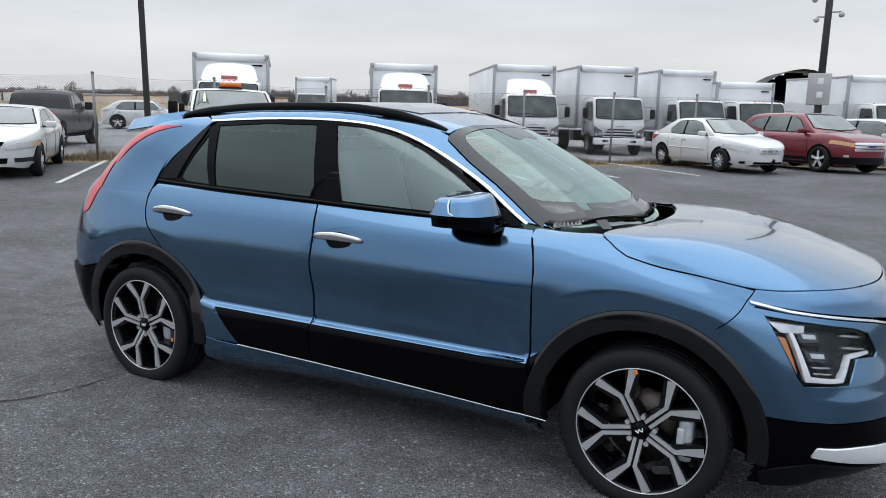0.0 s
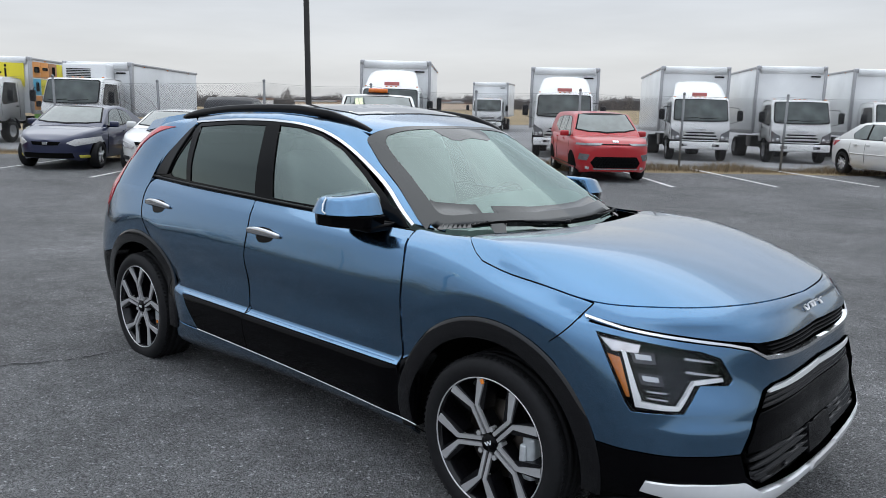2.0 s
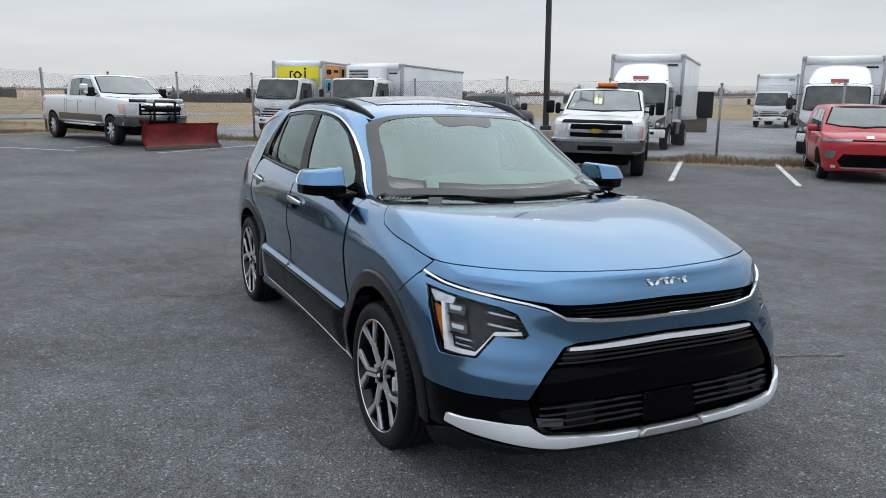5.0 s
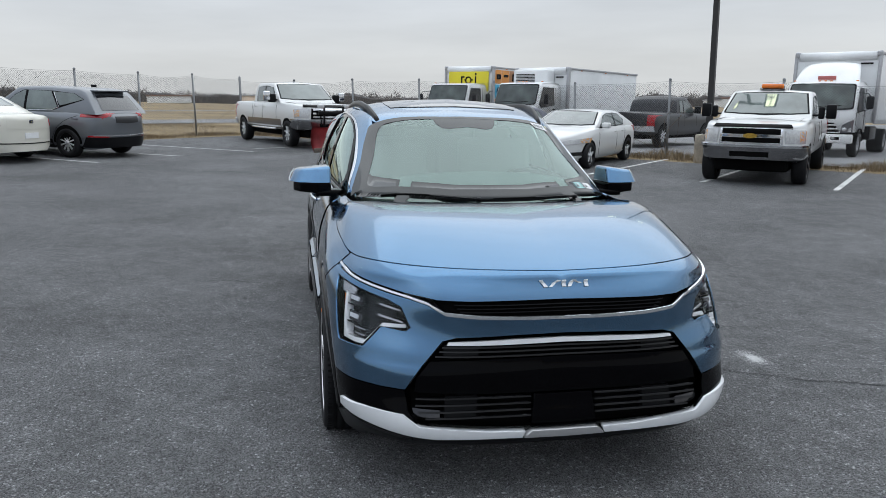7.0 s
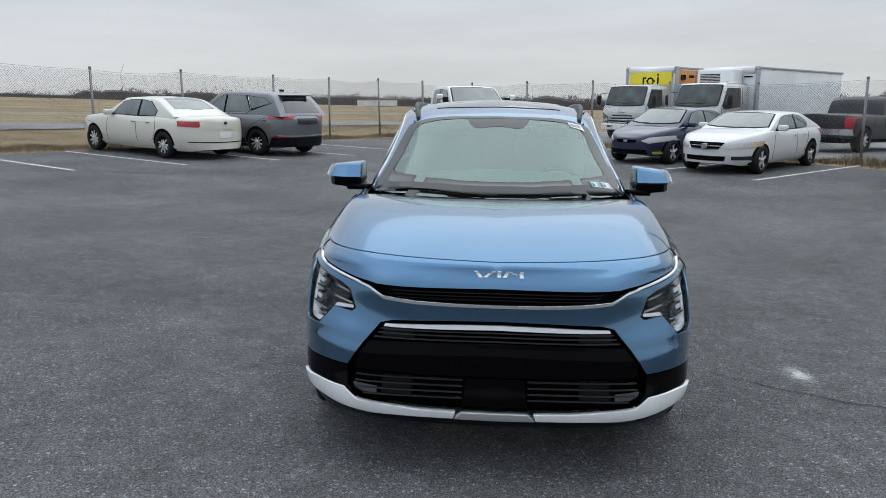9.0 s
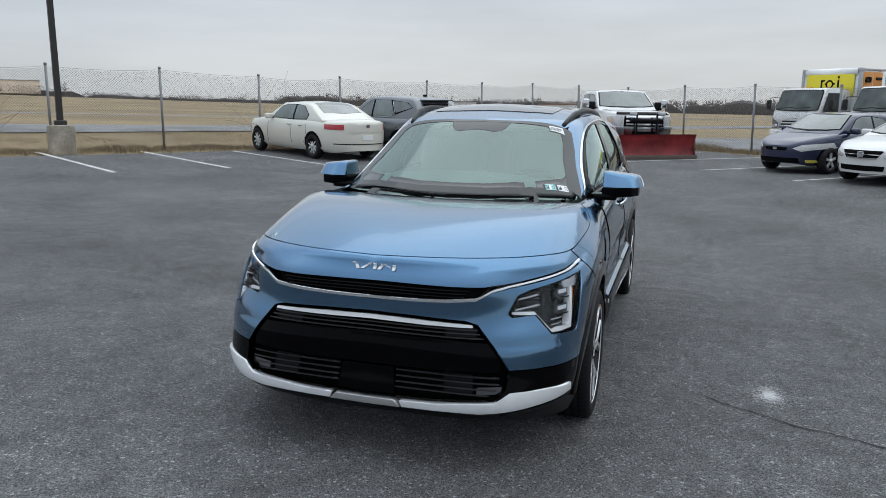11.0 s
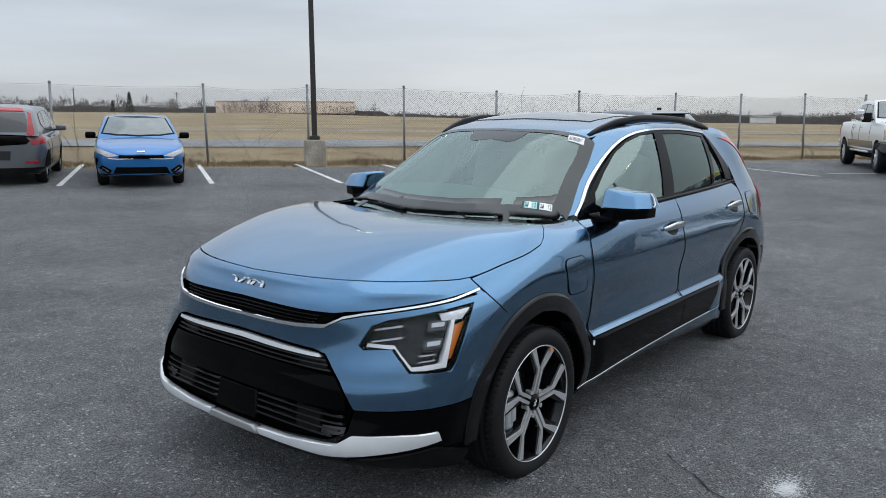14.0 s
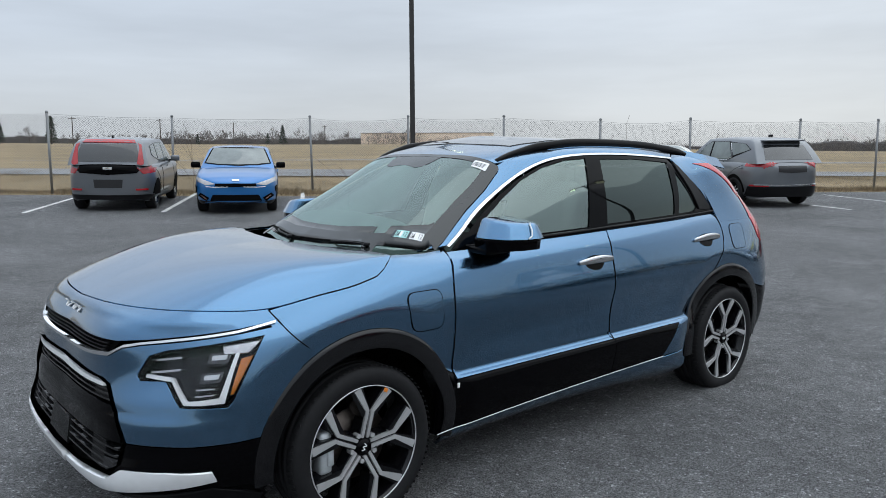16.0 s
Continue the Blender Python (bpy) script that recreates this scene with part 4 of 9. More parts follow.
def tuck_arches(bm):
    """Draws the skin in towards the wheels, which leaves a soft crease round each arch."""
    for v in bm.verts:
        if v.co.x > 2.0 and .83 < v.co.z < .92:
            # an even fall of the nose from the bonnet's edge to the grille
            v.co.x -= .016 * math.exp(-((v.co.z - .875) / .013) ** 2) * (1 - ease(.40, .62, abs(v.co.y)))
        if abs(v.co.y) > .55:
            r = min(math.hypot(v.co.x - 1.345, v.co.z - .33), math.hypot(v.co.x + 1.36, v.co.z - .33))
            if r < .60 and v.co.z > .24:
                v.co.y -= math.copysign(.020 * (1 - min(1, max(0, (r - .47) / .085))) * ease(.24, .34, v.co.z), v.co.y)
        if abs(v.co.y) > .7 and -1.0 < v.co.x < .95 and .50 < v.co.z < .64:
            # the ledge over the cladding: one clean slope up to the door
            w = ease(-1.0, -.86, v.co.x) * (1 - ease(.84, .95, v.co.x)) * (1 - ease(.57, .64, v.co.z)) * ease(.50, .508, v.co.z)
            y = .892 - .040 * ease(.506, .540, v.co.z) + .02 * max(0, v.co.z - .54)
            v.co.y = math.copysign(abs(v.co.y) * (1 - w) + y * w, v.co.y)
    bm.normal_update()
    return bm


def arch(body, car, s, c, r_out, r_in, a0, a1, label):
    """Wheel arch moulding: a bevelled outer edge, a flat face and a return into the wheel house."""
    bm = bmesh.new()
    rows = []
    n = 60
    turns = [radians(a0 + (a1 - a0) * k / n) for k in range(n + 1)]
    ys = [abs(body.drop((c[0] + r_out * math.cos(a), c[1] + r_out * math.sin(a)), "side", s)[0].y) for a in turns]
    for _ in range(10):
        ys = [ys[0]] + [(ys[k - 1] + ys[k] + ys[k + 1]) / 3 for k in range(1, n)] + [ys[-1]]
    for a, y in zip(turns, ys):
        row = []
        for r, out in ((r_out, -.006), (r_out, .003), (r_out - .010, .010), (r_out - .014, .011), (r_in + .006, .013), (r_in, .009), (r_in - .002, -.06)):
            row.append(bm.verts.new((c[0] + r * math.cos(a), s * (y + out), c[1] + r * math.sin(a))))
        rows.append(row)
    for a, b in zip(rows, rows[1:]):
        for k in range(6):
            bm.faces.new((a[k], a[k + 1], b[k + 1], b[k]))
    bmesh.ops.recalc_face_normals(bm, faces=bm.faces)
    bm.faces.ensure_lookup_table()
    f = bm.faces[3]
    if f.normal.y * s < 0:
        bmesh.ops.reverse_faces(bm, faces=bm.faces)
    ob = part("arch_moulding", bm, ARCH_GLOSS, car, label)
    ob.data.set_sharp_from_angle(angle=radians(25))
    return ob


def rounded(pl, r):
    """An outline with its corners cut round at a given radius."""
    out = []
    pl = [Vector(p) for p in pl]
    for k, c in enumerate(pl):
        a, b = pl[k - 1] - c, pl[(k + 1) % len(pl)] - c
        p, q = c + a.normalized() * r, c + b.normalized() * r
        for t in (0, .25, .5, .75, 1):
            out.append(p * (1 - t) ** 2 + c * 2 * t * (1 - t) + q * t * t)
    return out


def flap_line(name, body, outline, car):
    """The dark gap round a flap."""
    pts = [p + n * 0.0012 for p, n in (body.drop(q, "side", 1) for q in rounded(outline, .043))]
    tube(name, pts + pts[:1], 0.0022, BLACK_MATT, car, "dark gap round a flap", res=1)


def door_mirror(car, s):
    """Outside mirror: painted cap, black foot, turn signal strip."""
    m = mirror_block(car, s, 1.108, 1.196, BLUE, "mirror_cap", "blue door mirror cap")
    mirror_block(m, s, 1.046, 1.104, BLACK_GLOSS, "mirror_base", "gloss black mirror underside")
    bm = bmesh.new()
    box(bm, .655, s * .80, 1.050, .13, .17, .035, bevel=0.012)
    part("mirror_foot", bm, BLACK_GLOSS, m, "black mirror foot")
    bm = bmesh.new()
    box(bm, .505, s * .905, 1.135, .012, .15, .055, bevel=0.002)
    part("mirror_glass", bm, MIRROR, m, "mirror glass")
    tube("turn_signal", [(.575, s * .994, 1.172), (.578, s * 1.012, 1.148), (.586, s * 1.022, 1.122), (.605, s * 1.022, 1.112)], 0.0035, WHITE_LENS, m, "slim L-shaped turn signal lens")


def mirror_block(parent, s, z0, z1, mat, name, label):
    """A block in the mirror's plan, narrower to the top and the tip, with rounded edges."""
    plan = [(.482, .80), (.482, 1.0), (.53, 1.025), (.62, 1.02), (.695, .98), (.728, .885), (.722, .80)]
    bm = bmesh.new()
    low, high = [], []
    for x, y in plan:
        t = (y - .80) / .225
        k = 1 - .30 * (z1 - 1.09) / .11 if z1 > 1.15 else .94
        y = y if z1 > 1.15 else y - .022 * t
        low.append(bm.verts.new((x if z1 > 1.15 else .59 + (x - .59) * k, s * y, z0 + (0 if z1 > 1.15 else .012 * t))))
        high.append(bm.verts.new((.57 + (x - .57) * (.74 if z1 > 1.15 else 1.0), s * (y - (.03 * t if z1 > 1.15 else 0)), z1 - (.022 * t if z1 > 1.15 else 0))))
    n = len(plan)
    bm.faces.new(low)
    bm.faces.new(high)
    for k in range(n):
        bm.faces.new((low[k], low[(k + 1) % n], high[(k + 1) % n], high[k]))
    bmesh.ops.recalc_face_normals(bm, faces=bm.faces)
    es = [e for e in bm.edges if all(v in set(high) for v in e.verts)] + [e for e in bm.edges if (e.verts[0] in set(low)) != (e.verts[1] in set(low))]
    bmesh.ops.bevel(bm, geom=es, offset=.022 if z1 > 1.15 else .006, segments=4, profile=.55, affect="EDGES", clamp_overlap=True)
    ob = part(name, bm, mat, parent, label)
    ob.data.set_sharp_from_angle(angle=radians(40))
    return ob


def door_handle(body, door, xs, z, s):
    """Pull handle on a recessed cup."""
    xm = (xs[0] + xs[1]) / 2
    panel("handle_cup", body, soften([(xm - .085, z + .028), (xm + .07, z + .030), (xm + .085, z - .02), (xm + .02, z - .045), (xm - .05, z - .045)], 2), "side", BLACK_GLOSS, door, s=s, lift=0.002, depth=0.0, step=0.015, label="recessed cup behind the handle")
    bm = bmesh.new()
    n = 16
    rows = []
    for k in range(n + 1):
        t = k / n
        x = xs[0] + (xs[1] - xs[0]) * t
        loc, nor = body.drop((x, z + 0.006 * math.sin(t * math.pi)), "side", s)
        stand = 0.004 + 0.030 * math.sin(t * math.pi) ** 0.5
        hh = 0.010 + 0.010 * math.sin(t * math.pi) ** 0.6
        c = loc + nor * stand
        ring = []
        for a in range(10):
            an = a * math.tau / 10
            ring.append(bm.verts.new(c + Vector((0, 0, 1)) * hh * math.sin(an) + nor * 0.008 * math.cos(an)))
        rows.append(ring)
    for a, b in zip(rows, rows[1:]):
        for k in range(10):
            bm.faces.new((a[k], a[(k + 1) % 10], b[(k + 1) % 10], b[k]))
    bm.faces.new(rows[0])
    bm.faces.new(rows[-1][::-1])
    bmesh.ops.recalc_face_normals(bm, faces=bm.faces)
    part("door_handle", bm, CHROME, door, "chrome door handle")


def nose(car, body):
    """Front bumper, lamps, grilles and chin."""
    P = lambda name, outline, mat, **k: panel(name, body, outline, "nose", mat, k.pop("parent", car), **k)
    hood_line = [(p[0], p[1], p[2] - .0018) for p in SEAM[:21]]
    drl_top = [(1.672, .815, .880), (1.81, .76, .859), (1.98, .66, .838), (2.08, .57, .823), (2.12, .52, .818)]
    drl_low = [(1.66, .813, .862), (1.81, .76, .840), (1.98, .66, .818), (2.08, .57, .803), (2.13, .51, .788), (2.165, .45, .754), (2.19, .33, .744), (2.20, .15, .738), (2.20, 0, .736)]
    brow = [(2.19, 0, .812), (2.185, .20, .812), (2.17, .36, .811), (2.14, .48, .812)]
    P("nose_panel", both(hood_line + drl_top + brow[::-1][:-1] + [(2.19, 0, .812)]), BLUE, step=0.025, lift=0.0005, label="blue nose panel below the bonnet")
    lamp = [(1.742, .812, .834), (1.80, .782, .826), (1.92, .71, .808), (2.02, .64, .792), (2.07, .60, .772), (2.118, .575, .70), (2.108, .592, .684), (2.045, .672, .690), (2.02, .735, .610), (1.885, .818, .602), (1.862, .822, .63)]
    low = [(1.775, .862, .475), (1.91, .82, .478), (2.06, .735, .480), (2.17, .602, .478)]
    gap = [(2.188, .545, .57), (2.20, .475, .660), (2.205, .42, .674), (2.21, .2, .682), (2.215, 0, .684)]
    half = [(2.20, 0, .734)] + drl_low[::-1][1:] + [(1.655, .845, .845), (1.635, .868, .81), (1.615, .885, .775)] + [(FA_X + .472 * math.cos(radians(a)), .87, .33 + .472 * math.sin(radians(a))) for a in (52, 44, 36, 28, 20)] + low + gap
    P("front_bumper", both(half), BLUE, step=0.022, lift=0.001, holes=[lamp, [(p[0], -p[1], p[2]) for p in lamp[::-1]]], depth=0.02, label="blue front bumper skin")
    for s in (1, -1):
        joint = []
        for k in range(13):
            t = k / 12
            p = Vector((1.705, .768, .910)).lerp(Vector((1.615, .885, .775)), t)
            loc, n = body.drop((math.atan2(p.y * s, p.x - NOSE_X), p.z), "nose", s)
            joint.append(loc + n * 0.0008)
        tube("wing_joint", joint, 0.0024, BLACK_MATT, car, "dark joint between wing and bumper", res=1)
    # black lower bumper
    for s in (1, -1):
        side = [(1.772, .864, .470), (1.91, .822, .473), (2.06, .737, .475), (2.17, .605, .473), (2.19, .59, .40), (2.215, .56, .355), (2.12, .68, .335), (1.95, .80, .32), (1.84, .845, .30), (1.80, .85, .26), (1.785, .86, .36)]
        P("lower_bumper", [(p[0], p[1] * s, p[2]) for p in side], BLACK_GLOSS, step=0.025, label="gloss black lower bumper corner")
        P("chin_skirt", [(p[0], p[1] * s, p[2]) for p in [(1.80, .85, .255), (1.95, .80, .315), (2.12, .68, .29), (2.20, .57, .275), (2.15, .57, .20), (1.95, .74, .20), (1.8, .81, .195)]], BLACK_SATIN, step=0.03, label="dark underside of the bumper")
        # lamp
        L = [(p[0], p[1] * s, p[2]) for p in lamp]
        unit = P("headlamp_housing", L, LAMP_BLACK, lift=-0.055, depth=-0.052, step=0.02, label="dark headlamp housing")
        Q = lambda pts: [(p[0], p[1] * s, p[2]) for p in pts]
        P("running_light", Q([(1.83, .80, .79), (1.845, .795, .785), (1.905, .80, .632), (2.005, .735, .632), (2.035, .675, .705), (2.10, .60, .708), (2.105, .597, .697), (2.045, .668, .692), (2.012, .735, .615), (1.89, .81, .615)]), WHITE_LENS, parent=unit, lift=-0.018, depth=0.034, step=0.012, label="white L-shaped running light strip")
        P("side_marker", Q([(1.775, .812, .775), (1.815, .795, .768), (1.868, .815, .64), (1.85, .82, .64)]), AMBER, parent=unit, lift=-0.040, depth=0.01, step=0.015, label="amber side marker")
        P("upper_reflector", Q([(1.75, .81, .828), (1.80, .782, .820), (1.86, .745, .812), (1.85, .75, .785), (1.79, .80, .785)]), LAMP_SILVER, parent=unit, lift=-0.018, depth=0.02, step=0.015)
        A = lambda pts: [(radians(a) * s, z) for a, z in pts]
        for zc, sh in ((.772, 0), (.708, .8)):
            P("projector", A([(42.6 - sh, zc + .018), (39.0 - sh, zc + .014), (38.8 - sh, zc - .020), (42.2 - sh, zc - .018)]), LAMP_SMOKE, parent=unit, lift=-0.022, depth=0.03, step=0.012, label="square projector module")
            P("projector_lens", A([(42.0 - sh, zc + .010), (39.6 - sh, zc + .007), (39.5 - sh, zc - .008), (41.8 - sh, zc - .006)]), LAMP_LENS, parent=unit, lift=-0.016, depth=0.006, step=0.012)
            P("projector_shade", A([(42.3 - sh, zc - .022), (38.9 - sh, zc - .024), (38.9 - sh, zc - .029), (42.1 - sh, zc - .027)]), LAMP_BLACK, parent=unit, lift=-0.014, depth=0.03, step=0.012)
        P("reflector_bowl", A([(38.3, .785), (34, .772), (31.0, .765), (31.8, .715), (34.0, .668), (36.8, .640), (38.5, .690)]), LAMP_BOWL, parent=unit, lift=-0.046, depth=0.006, step=0.012, label="smoked reflector bowl")
        rim_in = [(q[0] * .94 + 2.5, q[1] * .93 + .0505) for q in [(math.degrees(math.atan2(p[1], p[0] - NOSE_X)), p[2]) for p in lamp]]
        P("lamp_rim", L, BLACK_GLOSS, parent=unit, lift=-0.006, depth=0.03, step=0.014, holes=[A(rim_in)], label="gloss black headlamp rim")
        for k, zc in enumerate((.775, .735)):
            P("lamp_blade", Q([(1.985, .675, zc), (2.075, .602, zc - .018), (2.078, .602, zc - .024), (1.985, .677, zc - .007)]), LAMP_SILVER, parent=unit, lift=-0.02, depth=0.02, step=0.012)
        for k in range(2):
            zz = .672 - k * .022
            P("lamp_step", Q([(1.91, .78, zz), (1.96, .735, zz), (1.96, .735, zz - .005), (1.91, .78, zz - .005)]), LAMP_SILVER, parent=unit, lift=-0.035, depth=0.015, step=0.012)
        P("lamp_cover", L, GLASS_LAMP, parent=unit, lift=-0.004, depth=0.0, step=0.025, label="clear headlamp cover")
        # bright strip over the lamp
    strip_t = [(1.695, .800, .875), (1.81, .76, .852), (1.98, .66, .831), (2.08, .57, .815), (2.125, .515, .802), (2.163, .455, .769), (2.19, .33, .759), (2.197, .15, .752), (2.20, 0, .750)]
    strip_b = [(1.695, .801, .867), (1.81, .76, .8445), (1.98, .66, .823), (2.08, .57, .8075), (2.13, .51, .792), (2.165, .45, .756), (2.19, .33, .746), (2.20, .15, .740), (2.20, 0, .738)]
    P("nose_strip", strip_t + strip_b[::-1], CHROME_SATIN, lift=0.007, depth=0.02, step=0.015, label="satin chrome strip over the nose")
    P("nose_strip", [(p[0], -p[1], p[2]) for p in strip_t + strip_b[::-1]], CHROME_SATIN, lift=0.007, depth=0.02, step=0.015, label="satin chrome strip over the nose")
    P("upper_grille", both([(2.19, 0, .815), (2.185, .20, .815), (2.17, .36, .814), (2.13, .50, .815), (2.165, .45, .765), (2.19, .30, .752), (2.20, 0, .742)]), BLACK_MATT, lift=-0.03, depth=-0.03, step=0.025, label="slim black upper grille")
    for k in range(3):
        zz = .798 - k * .014
        P("grille_blade", both([(2.19, 0, zz), (2.185, .2, zz), (2.165, .42 - .012 * k, zz), (2.165, .42 - .012 * k, zz - .004), (2.185, .2, zz - .004), (2.19, 0, zz - .004)]), BLACK_SATIN, lift=-0.010, depth=0.02, step=0.02)
    # main grille
    gr = [(2.215, 0, .680), (2.21, .2, .678), (2.205, .42, .670), (2.20, .47, .657), (2.188, .54, .57), (2.17, .595, .478), (2.19, .59, .40), (2.225, .53, .365), (2.245, .3, .345), (2.25, 0, .338)]
    G = P("main_grille", both(gr), BLACK_MATT, lift=-0.05, depth=-0.06, step=0.03, label="large black front grille opening")
    P("grille_mask", both([(2.225, 0, .595), (2.225, .3, .592), (2.20, .52, .585), (2.185, .565, .52), (2.185, .57, .47), (2.24, .3, .462), (2.245, 0, .462)]), BLACK_GLOSS, parent=G, lift=-0.006, depth=0.03, step=0.03, label="gloss black radar panel")
    # chrome-like bar in pale silver, whose colour replaces the mirrored sky
    P("grille_chrome", both([(2.21, 0, .668), (2.21, .2, .666), (2.20, .45, .658), (2.20, .455, .646), (2.21, .2, .648), (2.215, 0, .650)]), SKYLIT_SILVER, parent=G, lift=0.008, depth=0.03, step=0.015, label="bright bar along the grille top")
    for zz, w in ((.640, .475), (.624, .485), (.606, .50), (.448, .565), (.424, .565), (.400, .55), (.377, .52)):
        lowset = zz < .5
        if lowset:
            for s in (1, -1):
                P("grille_slat", [(2.24, s * .13, zz), (2.235, s * .3, zz), (2.19, s * w, zz), (2.19, s * w, zz - .006), (2.235, s * .3, zz - .006), (2.24, s * .13, zz - .006)], SLAT, parent=G, lift=-0.006, depth=0.04, step=0.03)
        else:
            P("grille_slat", both([(2.215, 0, zz), (2.21, .3, zz), (2.20, w, zz), (2.20, w, zz - .006), (2.21, .3, zz - .006), (2.215, 0, zz - .006)]), SLAT, parent=G, lift=-0.006, depth=0.04, step=0.03)
    for s in (1, -1):
        for z0, z1, y0, y1 in ((.645, .602, .33, .47), (.452, .37, .33, .45)):
            P("grille_block", [(2.21, s * y0, z0), (2.20, s * y1, z0), (2.20, s * y1, z1), (2.21, s * y0, z1)], BLACK_SATIN, parent=G, lift=-0.024, depth=0.03, step=0.03, label="dark shutter block in the grille")
        P("park_lamp", [(2.20, s * .47, .405), (2.185, s * .575, .413), (2.19, s * .568, .383), (2.21, s * .47, .376)], LAMP_SMOKE, parent=G, lift=-0.014, depth=0.02, step=0.015, label="small fog lamp in the grille corner")
        bm = bmesh.new()
        bmesh.ops.create_cone(bm, cap_ends=True, segments=16, radius1=.010, radius2=.010, depth=.012, matrix=pose(1.99, s * .775, .425, 0, 90, s * 40))
        part("parking_sensor", bm, BLACK_SATIN, car, "round parking sensor")
    P("plate_panel", both([(2.245, 0, .452), (2.24, .115, .452), (2.245, .13, .330), (2.25, 0, .330)]), BLACK_GLOSS, parent=G, lift=-0.003, depth=0.03, step=0.03, label="blank black plate panel")
    # silver chin
    for s in (1, -1):
        ch = [(1.942, .803, .386), (2.06, .73, .392), (2.18, .605, .388), (2.215, .55, .348), (2.245, .3, .324), (2.25, .155, .320), (2.25, .165, .296), (2.245, .3, .297), (2.225, .49, .302), (2.20, .57, .312), (2.05, .73, .336), (1.935, .81, .352)]
        P("chin_plate", [(p[0], p[1] * s, p[2]) for p in ch], SKYLIT_SILVER, lift=0.012, depth=0.03, step=0.02, label="bright silver skid plate under the grille")
    P("chin_centre", both([(2.25, 0, .322), (2.25, .13, .322), (2.25, .160, .298), (2.25, 0, .297)]), SILVER_SATIN, lift=0.018, depth=0.03, step=0.02, label="satin silver centre of the skid plate")
    P("chin_skirt", both([(2.25, 0, .290), (2.245, .3, .294), (2.22, .50, .298), (2.19, .57, .29), (2.12, .57, .215), (2.1, .3, .21), (2.1, 0, .21)]), BLACK_SATIN, step=0.03, label="dark underside of the bumper")
    # badge: plain slanted strokes in a row
    zig = [(.064, .851), (.064, .883), (.050, .864), (.030, .884), (.030, .884), (.018, .851), (.004, .851), (.004, .884), (-.010, .884), (-.034, .851), (-.046, .851), (-.060, .884)]
    badge = None
    for k in range(0, len(zig), 2):
        (ya, za), (yb, zb) = zig[k], zig[k + 1]
        ya, yb, za, zb, wd = ya * 1.5, yb * 1.5, .868 + (za - .868) * .85, .868 + (zb - .868) * .85, .0075
        pts = [(2.19, ya + wd, za), (2.19, ya - wd, za), (2.19, yb - wd, zb), (2.19, yb + wd, zb)]
        ob = P("badge_stroke" if badge else "badge", pts, BADGE_WHITE, parent=badge or car, lift=0.006, depth=0.005, step=0.010, label="" if badge else "small bright badge of slanted strokes")
        badge = badge or ob


def lettering(txt, cabin, at, u, size, parent):
    """Small figures laid on the windscreen sticker."""
    cu = bpy.data.curves.new("figures", "FONT")
    cu.body, cu.size = txt, size
    tmp = bpy.data.objects.new("figures", cu)
    me = bpy.data.meshes.new_from_object(tmp)
    bpy.data.objects.remove(tmp)
    w = max(v.co.x for v in me.vertices) or 1
    h = max(v.co.y for v in me.vertices) or 1
    for v in me.vertices:
        loc, n = cabin.drop(at(u + .28 * v.co.x / w, .18 + .64 * v.co.y / h), "top", 1)
        v.co = loc + n * 0.0078
    me.materials.clear()
    me.materials.append(STICKER_DARK)
    ob = new("figures", me)
    ob.parent = parent
    return ob


